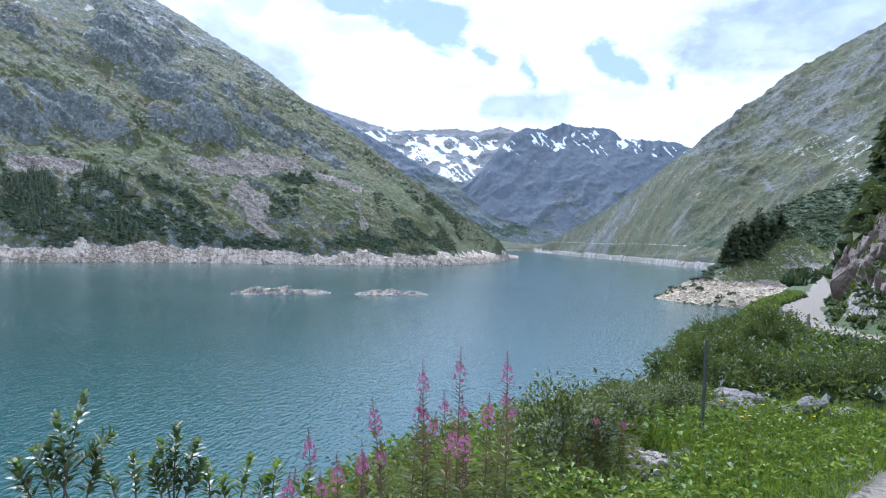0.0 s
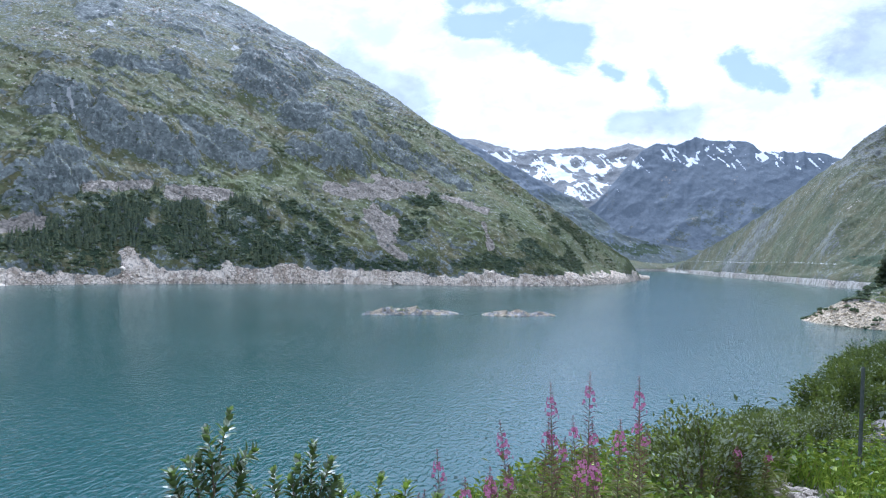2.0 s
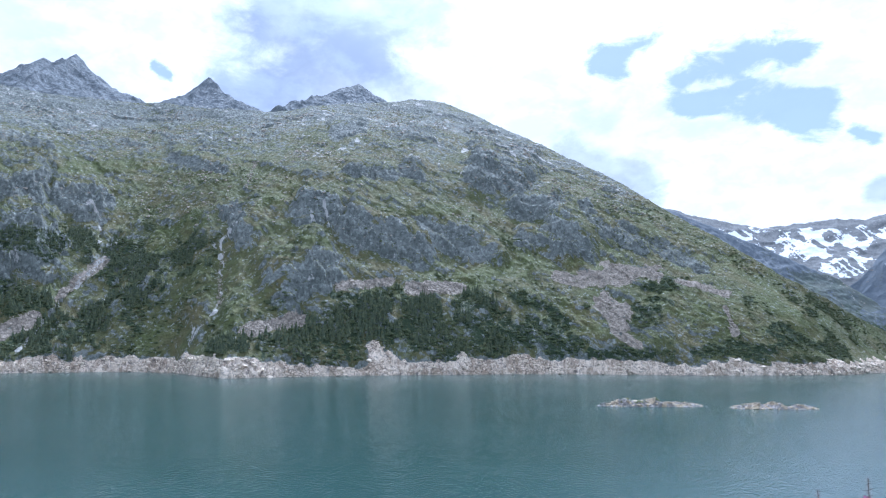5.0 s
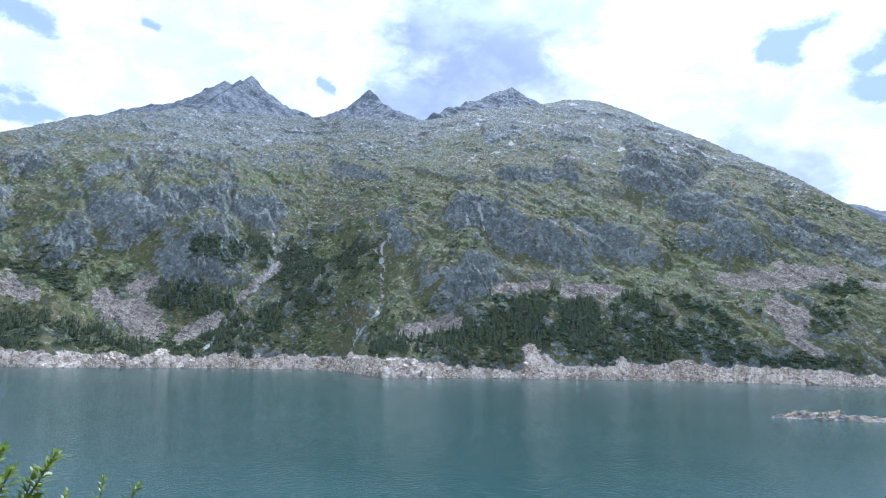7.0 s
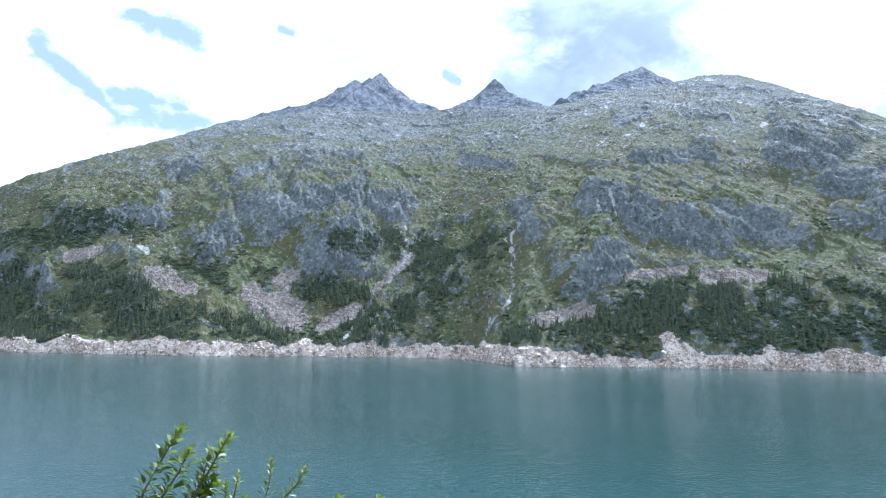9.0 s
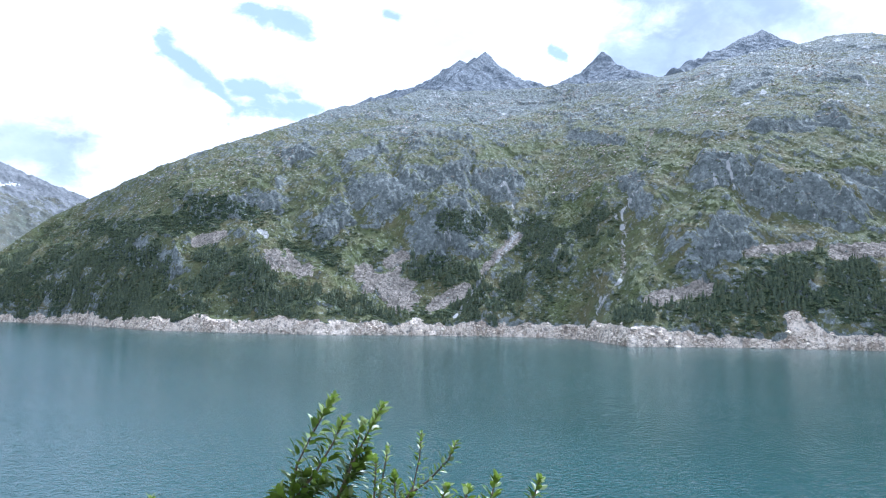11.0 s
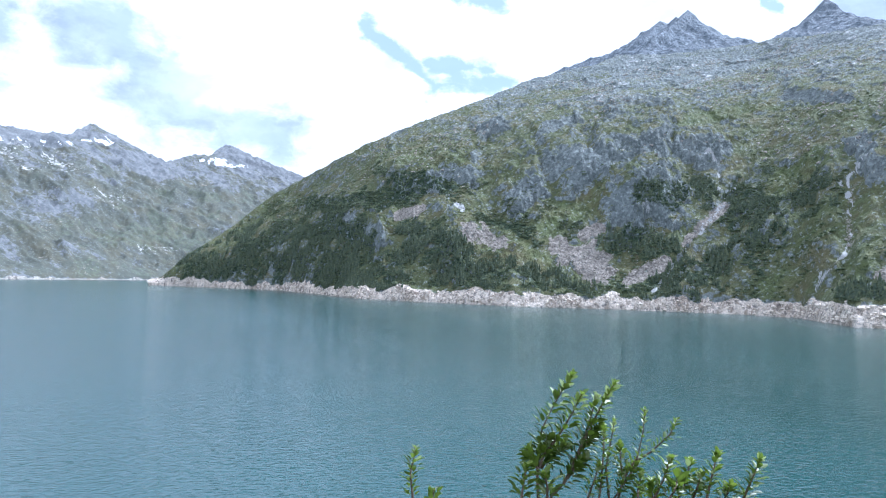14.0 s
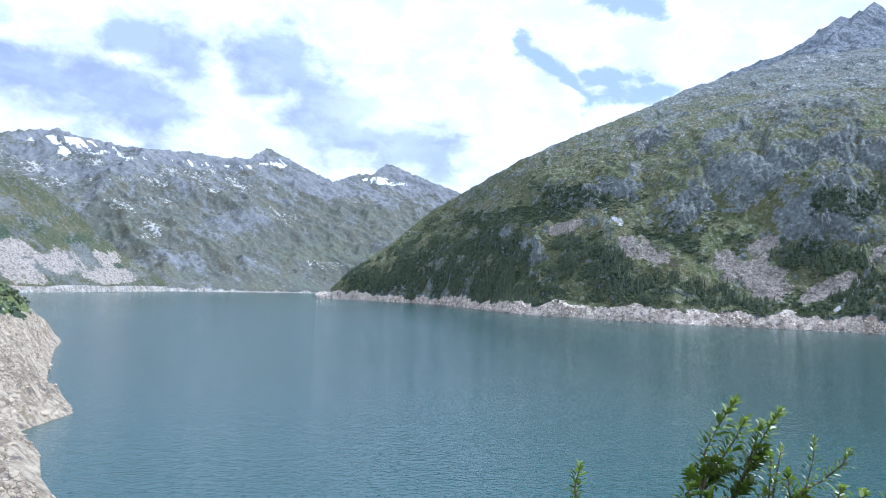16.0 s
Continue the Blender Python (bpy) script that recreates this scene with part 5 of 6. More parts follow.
# ---- trees of the headland ----
def spruce(height, seed, spread_r=0.17):
    """A conifer: tapered trunk and a crown of drooping sprays with gaps."""
    rng = np.random.default_rng(seed)
    thing = new("spruce_tree")
    v, f = tube([(0, 0, -0.5), (0.02 * height, 0, height * 0.5), (0, 0, height * 0.97)], [height * 0.018, height * 0.011, 0.02], 6)
    part("trunk", arrays("trunk", v, f), BARK, thing)
    n = 700
    k = np.sqrt(rng.uniform(0.0, 1, n))
    z = height * (1 - 0.93 * k)
    reach = height * spread_r * (0.12 + 0.95 * k ** 0.8) * rng.uniform(0.5, 1.12, n) * (0.8 + 0.35 * np.sin(z * 1.7 + seed))
    a = rng.uniform(0, 2 * math.pi, n)
    out = np.stack([np.cos(a), np.sin(a), rng.uniform(-0.45, 0.15, n)], -1)
    base = np.stack([np.cos(a) * reach * 0.25, np.sin(a) * reach * 0.25, z], -1)
    face = np.stack([0 * a, 0 * a, 0 * a + 1.0], -1) + rng.normal(0, 0.4, (n, 3))
    tagged(part("crown", leaf_mesh("crown", base, out, face, reach * 0.95 + 0.25, reach * 0.5 + 0.3, 0.15, 0.6), NEEDLES, thing), kind="stuff")
    return thing


def plant_headland():
    x, y, z, az, u = headland
    protos = [spruce(1.0 * h, 700 + h, w) for h, w in ((33, 0.2), (29, 0.21), (19, 0.27))]
    el = np.degrees(np.arctan2(z - EYE, np.hypot(x, y)))
    # bearing, height of the foot over the horizon, kind
    spots = [(-21.35, -0.95, 2), (-21.7, -0.65, 1), (-22.0, -0.4, 1), (-22.3, -0.5, 2), (-22.45, -0.3, 0), (-22.75, -0.2, 1), (-22.95, -0.5, 2), (-23.15, 0.1, 1), (-23.5, 0.5, 0), (-23.9, 0.7, 2), (-23.4, -0.3, 2),
             (-24.4, 1.0, 2), (-25.0, 1.6, 2), (-22.1, -0.9, 2), (-23.8, 0.2, 1)]
    for i, (b, h, k) in enumerate(spots):
        col = int(np.argmin(np.abs(az[0] - b)))
        row = int(np.argmin(np.abs(el[1:170, col] - h))) + 1
        m = Matrix.Translation((x[row, col], y[row, col], z[row, col] - 0.3)) @ Matrix.Rotation(i * 1.9, 4, "Z")
        ob = copy_thing(protos[k], m)
        tagged(ob, "dark green conifer on the rocky headland", "tree", "conifers on the headland")
    for p in protos:
        for o in (*p.children_recursive, p):
            bpy.data.objects.remove(o)


plant_headland()


# ---- low shrubs along the bank ----
def shrub(kind, wide, tall, seed, mat, count, leaf):
    """A shrub of many rising stems; the leaves sit round the ends of the twigs."""
    rng = np.random.default_rng(seed)
    thing = new(kind)
    stems, tips = [], []
    for i in range(13):
        a, q = rng.uniform(0, 6.28), math.sqrt(rng.uniform(0.02, 1))
        top = np.array([math.cos(a) * q * wide, math.sin(a) * q * wide, tall * (1 - 0.4 * q * q) * rng.uniform(0.75, 1.05)])
        mid = top * [0.45, 0.45, 0.6] + rng.normal(0, 0.03, 3)
        pts = np.array([[math.cos(a) * 0.05, math.sin(a) * 0.05, -0.15], mid, top])
        stems.append(tube(pts, [0.014, 0.009, 0.003], 5))
        for k in np.linspace(0.3, 1, 6):
            p = (1 - k) * mid + k * top
            tips.append(p + rng.normal(0, 0.10 * wide, 3) * [1, 1, 0.8])
            tips.append(p)
    v, f = join(stems)
    part("branchwork", arrays("branchwork", v, f), TWIG, thing)
    tips = np.array(tips)
    at = tips[rng.integers(0, len(tips), count)] + rng.normal(0, 0.11 * wide, (count, 3))
    at[:, 2] = np.maximum(at[:, 2], 0.03)
    way = unit(at * [1, 1, 0.3] + rng.normal(0, 0.35, (count, 3)) + [0, 0, 0.25])
    face = unit(np.array([0, 0, 1.0]) + rng.normal(0, 0.55, (count, 3)))
    size = leaf * rng.uniform(0.65, 1.25, count)
    tagged(part("foliage", leaf_mesh("foliage", at, way, face, size, size * 0.5), mat, thing), kind="stuff")
    return thing


def on_ground(bearing, r):
    x, y = flat_xy(bearing, r)
    return float(x), float(y), float(ground_z(x, y))


def remove_thing(p):
    for o in (*p.children_recursive, p):
        bpy.data.objects.remove(o)


BANK_LINE = [(3, -16.6), (0.5, -16.1), (-3.5, -15.1), (-7.5, -14.4), (-8.6, -12), (-9.8, -9.9), (-11.3, -11.4), (-12.5, -10.6), (-14.3, -10.1), (-16.3, -9.9), (-17.6, -9.6), (-18.6, -9), (-19.3, -6.4), (-20.6, -5), (-22, -4.9),
             (-23.3, -4.2), (-25.8, -3.2), (-27, -4.5), (-29, -6), (-33, -6.5)]


def shrub_scale(bearing, r, z, tall, wanted):
    line = float(curve(BANK_LINE, bearing))
    if r < 20:
        line = min(line, float(curve([(-21.5, -5), (-23, -7.3), (-28.6, -7.5), (-29.8, -6.3), (-33, -6)], bearing)))
    room = EYE + r * math.tan(radians(line)) - z
    return min(wanted, room / tall)


def plant_bank():
    rng = random.Random(11)
    protos = [shrub("alder_shrub", 0.9, 1.25, 801, ALDER, 2600, 0.075), shrub("alder_shrub", 0.75, 1.0, 802, ALDER, 2000, 0.07),
              shrub("willow_shrub", 0.7, 1.2, 803, SILVER, 2800, 0.06), shrub("willow_shrub", 0.55, 0.85, 804, WILLOW, 1300, 0.055),
              shrub("alder_shrub", 1.3, 1.7, 805, ALDER, 3600, 0.10)]
    words = ["dark green alder shrub on the steep bank", "low green alder shrub beside the path", "willow shrub with silvery leaf undersides on the bank",
             "small light green willow shrub on the bank", "broad dense alder shrub on the slope"]
    TALL = [1.35, 1.1, 1.3, 0.95, 1.85]
    spots = []
    # bearing, distance, kind, scale
    spots += [(-9.6, 5.3, 2, 0.95), (-11.5, 6.0, 2, 0.85), (-13.5, 6.9, 2, 0.95), (-15.0, 7.8, 2, 0.95), (-12.6, 7.4, 3, 1.0), (-16.8, 8.3, 2, 0.9), (-18.2, 8.8, 2, 0.8), (-14.5, 8.9, 2, 0.8)]
    spots += [(-17.8, 10.5, 0, 0.85), (-19.4, 11.4, 0, 0.85), (-18.8, 13.5, 4, 0.7), (-20.0, 15.0, 4, 0.85), (-20.9, 17.5, 0, 1.15), (-21.8, 15.5, 1, 1.0), (-21.3, 20.5, 4, 0.95), (-22.6, 23, 4, 0.85)]
    spots += [(-22.6, 12.0, 1, 0.8), (-24.0, 13.0, 1, 0.85), (-25.6, 12.4, 1, 0.9), (-27.0, 12.2, 0, 0.8), (-28.4, 12.6, 0, 0.85), (-29.6, 12.0, 1, 0.9), (-30.8, 12.3, 0, 0.85), (-28.0, 14.6, 0, 0.8), (-30.0, 14.6, 0, 0.9),
              (-26.2, 14.8, 1, 0.9), (-24.3, 15.8, 1, 1.0), (-23.4, 18.0, 1, 1.0), (-23.0, 26.0, 4, 0.8), (-24.3, 29.0, 1, 1.1), (-24.2, 21.0, 0, 0.9), (-25.0, 18.5, 0, 0.85), (-23.8, 33.0, 4, 0.8), (-24.6, 38.0, 4, 0.9),
              (-25.2, 44.0, 4, 0.9), (-25.6, 52.0, 4, 1.0), (-26.4, 60.0, 4, 1.1), (-24.9, 24.5, 1, 0.8), (-26.4, 17.0, 1, 0.7), (-29.2, 17.5, 0, 0.8), (-31.5, 14.0, 0, 0.9), (-32.5, 12.6, 0, 0.9)]
    for i, (b, r, k, sc) in enumerate(spots):
        x, y, z = on_ground(b, r)
        sc = shrub_scale(b, r, z, TALL[k], sc * (1.5 if -21.2 < b < -18 and r > 12 else 1.35))
        if sc < 0.3:
            continue
        m = Matrix.Translation((x, y, z - 0.05)) @ Matrix.Rotation(rng.uniform(0, 6), 4, "Z") @ Matrix.Scale(sc * rng.uniform(0.92, 1.08), 4)
        ob = copy_thing(protos[k], m)
        ob.matrix_basis = m
        tagged(ob, words[k], "shrub", "shrubs on the bank")
    # more of them down the slope, seen over the edge
    n = 0
    while n < 70:
        b, r = rng.uniform(-26, -12), rng.uniform(14, 75)
        x, y, z = on_ground(b, r)
        d = float(beside_path(np.array(x), np.array(y))[0])
        if d < 3.6 or z < 17:
            continue
        k = rng.choice((0, 1, 4))
        sc = shrub_scale(b, r, z, TALL[k], rng.uniform(0.9, 1.5))
        n += 1
        if sc < 0.45:
            continue
        m = Matrix.Translation((x, y, z - 0.05)) @ Matrix.Rotation(rng.uniform(0, 6), 4, "Z") @ Matrix.Scale(sc, 4)
        ob = copy_thing(protos[k], m)
        ob.matrix_basis = m
        tagged(ob, "alder shrub rooted in the steep slope above the lake", "shrub", "shrubs on the bank")
    # on top of the rock wall
    for b, r, sc in ((-31.4, 38, 1.3), (-32.6, 36, 1.5), (-31.0, 46, 1.4), (-30.3, 50, 1.1), (-32.0, 44, 1.6), (-30.3, 36.5, 0.6), (-29.6, 33.5, 0.45), (-30.7, 31.5, 0.5), (-29.9, 43.5, 0.7), (-31.8, 32, 0.7)):
        x, y, z = on_ground(b, r)
        m = Matrix.Translation((x, y, z - 0.1)) @ Matrix.Rotation(b * 3, 4, "Z") @ Matrix.Scale(sc, 4)
        ob = copy_thing(protos[0], m)
        ob.matrix_basis = m
        tagged(ob, "green shrub growing on top of the rock wall", "shrub", "shrubs on the bank")
    for b, r, h, k in ((-31.6, 43, 5.5, 1), (-32.6, 40, 6.0, 2), (-31.0, 50, 5.0, 3)):
        x, y, z = on_ground(b, r)
        tree = tagged(spruce(h, 760 + k, 0.26), "small dark conifer above the rock wall", "tree", "conifers above the wall")
        tree.matrix_world = Matrix.Translation((x, y, z - 0.2))
    for p in protos:
        remove_thing(p)


plant_bank()


# ---- rocks by the path ----
def rock_mesh(seed, mat_name="rock"):
    """An angular boulder: a hull, split, roughened and slightly bevelled."""
    rnd = random.Random(seed)
    bm = bmesh.new()
    for _ in range(16):
        v = Vector((rnd.gauss(0, 1), rnd.gauss(0, 1), rnd.gauss(0, 1))).normalized()
        bm.verts.new((v.x * rnd.uniform(0.8, 1), v.y * rnd.uniform(0.65, 0.95), v.z * rnd.uniform(0.5, 0.8)))
    bmesh.ops.convex_hull(bm, input=bm.verts)
    bmesh.ops.delete(bm, geom=[v for v in bm.verts if not v.link_faces], context="VERTS")
    bmesh.ops.bevel(bm, geom=bm.edges[:], offset=0.05, segments=1, affect="EDGES")
    bmesh.ops.triangulate(bm, faces=bm.faces[:])
    bmesh.ops.subdivide_edges(bm, edges=bm.edges[:], cuts=1)
    for v in bm.verts:
        v.co += v.co.normalized() * (noise.fractal(v.co * 2.2 + Vector((seed, 0, 0)), 1.0, 2.0, 4) * 0.10)
    me = bpy.data.meshes.new("rock")
    bm.to_mesh(me)
    bm.free()
    return me


ROCKS = [rock_mesh(900 + i) for i in range(6)]


def put_rock(bearing, r, size, sink, seed, label, group, mat, lift=0.0, tall=1.0):
    x, y, z = on_ground(bearing, r)
    me = ROCKS[seed % len(ROCKS)]
    ob = new("rock", me)
    if not me.materials:
        me.materials.append(mat)
    ob.material_slots[0].link = "OBJECT"
    ob.material_slots[0].material = mat
    rnd = random.Random(seed)
    ob.matrix_world = Matrix.Translation((x, y, z + size * (0.5 - sink) + lift)) @ Euler((rnd.uniform(-0.3, 0.3), rnd.uniform(-0.3, 0.3), rnd.uniform(0, 6))).to_matrix().to_4x4() @ Matrix.Diagonal((size, size * 0.85, size * tall, 1))
    tagged(ob, label, "rock", group)


def place_rocks():
    rnd = random.Random(21)
    for i in range(130):
        put_rock(rnd.gauss(-16.0, 1.2), rnd.gauss(6.1, 0.25), rnd.uniform(0.022, 0.065), -0.35 - 0.8 * rnd.random(), 30 + i, "small pale grey stone in a heap on the verge", "stones heaped on the verge", PALE_NEAR)
    for b, r, s in ((-21.6, 9.4, 0.40), (-22.3, 9.8, 0.36), (-21.0, 9.2, 0.24), (-23.4, 10.8, 0.34), (-22.0, 10.7, 0.36), (-20.9, 10.1, 0.2), (-24.4, 11.3, 0.28)):
        put_rock(b, r, s, 0.25, int(-b * 10), "weathered brown-grey rock half hidden in the shrubs", "rocks on the verge", NEAR_STONE)
    for b, r, s in ((-27.2, 9.4, 0.46), (-28.0, 9.5, 0.34), (-26.5, 9.4, 0.28), (-29.4, 9.8, 0.3)):
        put_rock(b, r, s, 0.2, int(-b * 10), "flat pale rock in the grass", "rocks on the verge", NEAR_STONE, 0.0, 0.55)
    # the broken rock wall above the path
    for i in range(120):
        k = rnd.random()
        r = rnd.uniform(29, 56)
        b = -29.3 - 2.9 * k + (r - 40) * 0.03
        put_rock(b, r, rnd.uniform(0.22, 0.62) * (0.8 + 0.01 * r) * (1.5 if i % 9 == 0 else 1.0), 0.35, 60 + i, "brown-grey cracked block of the rock wall", "blocks of the rock wall", CLIFF_STONE, 0.0, rnd.uniform(1.5, 3.2))
    for b, r, s in ((-16.4, 232, 4.5), (-16.9, 240, 5.0), (-17.4, 250, 4.5), (-18.0, 262, 4.0), (-18.4, 275, 4.0), (-16.7, 236, 3.0), (-17.8, 256, 3.2)):
        put_rock(b, r, s, 0.3, int(-b * 10), "bleached rock at the water's edge", "rocks at the water", PALE_STONE, 1.0)


PALE_NEAR = stone_material("pale_rubble", (0.22, 0.185, 0.145), (0.38, 0.33, 0.27), (0.09, 0.08, 0.07), 9.0)
place_rocks()


# ---- posts ----
def build_post(bearing, r, tall, radius, label, mat, lean=0.0):
    x, y, z = on_ground(bearing, r)
    thing = tagged(new("fence_post"), label, "post", "posts beside the path")
    thing.matrix_world = Matrix.Translation((x, y, z)) @ Matrix.Rotation(radians(lean), 4, "Y")
    bm = bmesh.new()
    for k in range(6):
        zc, rad = -0.3 + (tall + 0.3) * k / 5, radius * (1.08 - 0.03 * k)
        ring = [bm.verts.new((rad * math.cos(a), rad * math.sin(a), zc)) for a in [i * math.pi / 4 for i in range(8)]]
        if k:
            for i in range(8):
                bm.faces.new((last[i], last[(i + 1) % 8], ring[(i + 1) % 8], ring[i]))
        last = ring
    bm.faces.new(last)
    part("shaft", bm, mat, thing)
    bm = bmesh.new()
    bmesh.ops.create_cone(bm, cap_ends=True, segments=8, radius1=radius * 1.12, radius2=radius * 0.7, depth=0.02, matrix=Matrix.Translation((0, 0, tall + 0.009)))
    part("cap", bm, mat, thing)


px, py, pz = on_ground(-20.2, 7.46)
build_post(-20.2, 7.46, EYE - 0.90 - pz, 0.018, "thin dark weathered post standing in the grass", POST_WOOD, 0.8)
build_post(-25.75, 26.5, 0.75, 0.05, "short grey wooden post beside the gravel path", GREY_WOOD)
build_post(-27.0, 25.0, 0.75, 0.05, "short grey wooden post beside the gravel path", GREY_WOOD)
build_post(-25.2, 29.0, 0.7, 0.05, "short grey wooden post beside the gravel path", GREY_WOOD)


# ---- grass and herbs on the verge ----
def scatter(count, seed, b0, b1, r0, r1, keep):
    rng = np.random.default_rng(seed)
    b, r = rng.uniform(b0, b1, count * 3), np.sqrt(rng.uniform(r0 * r0, r1 * r1, count * 3))
    x, y = flat_xy(b, r)
    d, _, verge = beside_path(x, y)
    ok = np.nonzero(keep(x, y, d, b, r, verge, rng))[0][:count]
    x, y = x[ok], y[ok]
    return np.stack([x, y, ground_z(x, y)], -1), rng


def stuff(name, label, category, me, mat):
    me.materials.append(mat)
    return tagged(new(name, me), label, category, kind="stuff")


def grow_verge():
    heap = lambda b, r: ((b + 16.0) / 3.0) ** 2 + ((r - 6.0) / 0.75) ** 2 < 1
    grassy = lambda x, y, d, b, r, v, g: ~heap(b, r) & (d > 0.85 + 0.15 * (y < 9)) & (d < 1.0 + v + 1.5) & (b < -10 + 4 * layers(x, y, 2.5, 2, 900) - 3.5 * (r < 5)) & ((layers(x, y, 1.1, 3, 901) > -0.45) | (r > 7))
    at, rng = scatter(26000, 31, -36, -6, 3.4, 14, grassy)
    n = len(at)
    way = unit(np.array([0, 0, 1.0]) + rng.normal(0, 0.38, (n, 3)))
    tall = rng.uniform(0.08, 0.22, n) * (1 + 0.6 * layers(at[:, 0], at[:, 1], 1.6, 2, 902))
    stuff("grass", "bright green tall grass on the verge", "grass", leaf_mesh("grass", at, way, rng.normal(0, 1, (n, 3)), tall, 0.007 + 0.012 * rng.random(n), 0.1, 0.3), GRASS)
    at, rng = scatter(700, 33, -36, -6, 3.6, 13, grassy)
    n = len(at)
    way = unit(np.array([0.1, 0, 1.0]) + rng.normal(0, 0.25, (n, 3)))
    stuff("dry_grass", "dry straw-coloured stalks among the grass", "grass", leaf_mesh("dry_grass", at, way, rng.normal(0, 1, (n, 3)), rng.uniform(0.15, 0.32, n), 0.004, 0.1, 0.3), DRY)
    broad = lambda x, y, d, b, r, v, g: ~heap(b, r) & (d > 0.95 + 0.1 * (y < 9)) & (g.random(len(x)) < 0.75 + 0.2 * (b > -16)) & (d < 1.0 + v + 3.0)
    at, rng = scatter(23000, 35, -34, 16, 2.5, 9.5, broad)
    n = len(at)
    mound = 0.27 + 0.20 * layers(at[:, 0], at[:, 1], 0.8, 3, 903) + 0.05 * np.clip(np.degrees(np.arctan2(-at[:, 0], at[:, 1])) + 12, 0, 10) / 10
    at[:, 2] += mound * np.sqrt(rng.uniform(0, 1, n))
    way = unit(rng.normal(0, 1, (n, 3)) * [1, 1, 0.35] + [0, 0, 0.25])
    size = rng.uniform(0.03, 0.085, n)
    stuff("undergrowth", "dense low green herbs and brambles on the bank", "undergrowth", leaf_mesh("undergrowth", at, way, unit(np.array([0, 0, 1.0]) + rng.normal(0, 0.75, (n, 3))), size, size * 0.5), HERB)
    lush = lambda x, y, d, b, r, v, g: (d > 1.3) & (layers(x, y, 0.9, 2, 906) > -0.1)
    at, rng = scatter(3600, 41, -20, 1, 2.9, 5.0, lush)
    n = len(at)
    at[:, 2] += 0.14 + 0.34 * rng.random(n) + 0.1 * layers(at[:, 0], at[:, 1], 0.6, 2, 907)
    way = unit(rng.normal(0, 1, (n, 3)) * [1, 1, 0.3] + [0, 0, 0.1])
    size = rng.uniform(0.035, 0.065, n)
    stuff("broad_leaves", "large bright green leaves of tall herbs", "undergrowth", leaf_mesh("broad_leaves", at, way, unit(np.array([0, 0, 1.0]) + rng.normal(0, 0.6, (n, 3))), size, size * 0.55), HERB)
    narrow = lambda x, y, d, b, r, v, g: (d > 1.6) & (d < 1.0 + v + 2.5)
    at, rng = scatter(9000, 37, -16, 14, 2.7, 6.5, narrow)
    n = len(at)
    at[:, 2] += rng.uniform(0.1, 0.52, n) * (0.75 + 0.4 * layers(at[:, 0], at[:, 1], 0.7, 2, 904))
    way = unit(rng.normal(0, 1, (n, 3)) * [1, 1, 0.4] + [0, 0, 0.55])
    size = rng.uniform(0.05, 0.11, n)
    stuff("willowherb_leaves", "narrow grey-green leaves of flowerless willowherb", "undergrowth", leaf_mesh("willowherb_leaves", at, way, unit(np.array([0, 0, 1.0]) + rng.normal(0, 0.5, (n, 3))), size, size * 0.16), SILVER_HERB)
    # the slope below the edge, thickly grown
    below = lambda x, y, d, b, r, v, g: ((d > 1.0 + v) | ((r > 9) & ((d > 1.15) | (d < -1.3)))) & (g.random(len(x)) < np.clip(18 / r, 0.10, 1))
    at, rng = scatter(24000, 39, -34, 8, 5, 64, below)
    n = len(at)
    r = np.hypot(at[:, 0], at[:, 1])
    at[:, 2] += rng.uniform(0.05, 0.5, n)
    way = unit(rng.normal(0, 1, (n, 3)) * [1, 1, 0.5] + [0, 0, 0.4])
    size = rng.uniform(0.05, 0.12, n) * np.clip(r / 9, 1, 1.8)
    stuff("slope_herbs", "green herbs and grass tufts on the steep slope", "undergrowth", leaf_mesh("slope_herbs", at, way, unit(np.array([0, 0, 1.0]) + rng.normal(0, 0.6, (n, 3))), size, size * 0.4), ALDER)


def grow_path_sides():
    beside = lambda x, y, d, b, r, v, g: (d > 1.1) | ((d < -1.25) & (d > -2.6 - 3 * (y < 24)))
    at, rng = scatter(20000, 45, -34, -21, 11, 66, beside)
    n = len(at)
    r = np.hypot(at[:, 0], at[:, 1])
    at[:, 2] += rng.uniform(0.0, 0.35, n)
    way = unit(rng.normal(0, 1, (n, 3)) * [1, 1, 0.4] + [0, 0, 0.9])
    size = rng.uniform(0.05, 0.14, n) * np.clip(r / 20, 1, 2)
    low = np.stack([at[::12, 0], at[::12, 1], at[::12, 2] - 0.3], -1)
    w = rng.uniform(0.2, 0.5, len(low))
    mass("low_scrub", "low green scrub along the sides of the path", "undergrowth", CLUMPS, low, np.stack([w, w, w * 0.8], -1), ALDER, 46)
    stuff("path_side_herbs", "tufts of grass and herbs along the gravel path", "undergrowth", leaf_mesh("path_side_herbs", at, way, unit(np.array([0, 0, 1.0]) + rng.normal(0, 0.6, (n, 3))), size, size * 0.3), HERB)


grow_path_sides()
SILVER_HERB = foliage_material("willowherb_green", (0.10, 0.14, 0.055), (0.15, 0.20, 0.075), (0.20, 0.23, 0.09), pale=0.02, through_light=0.25)
grow_verge()


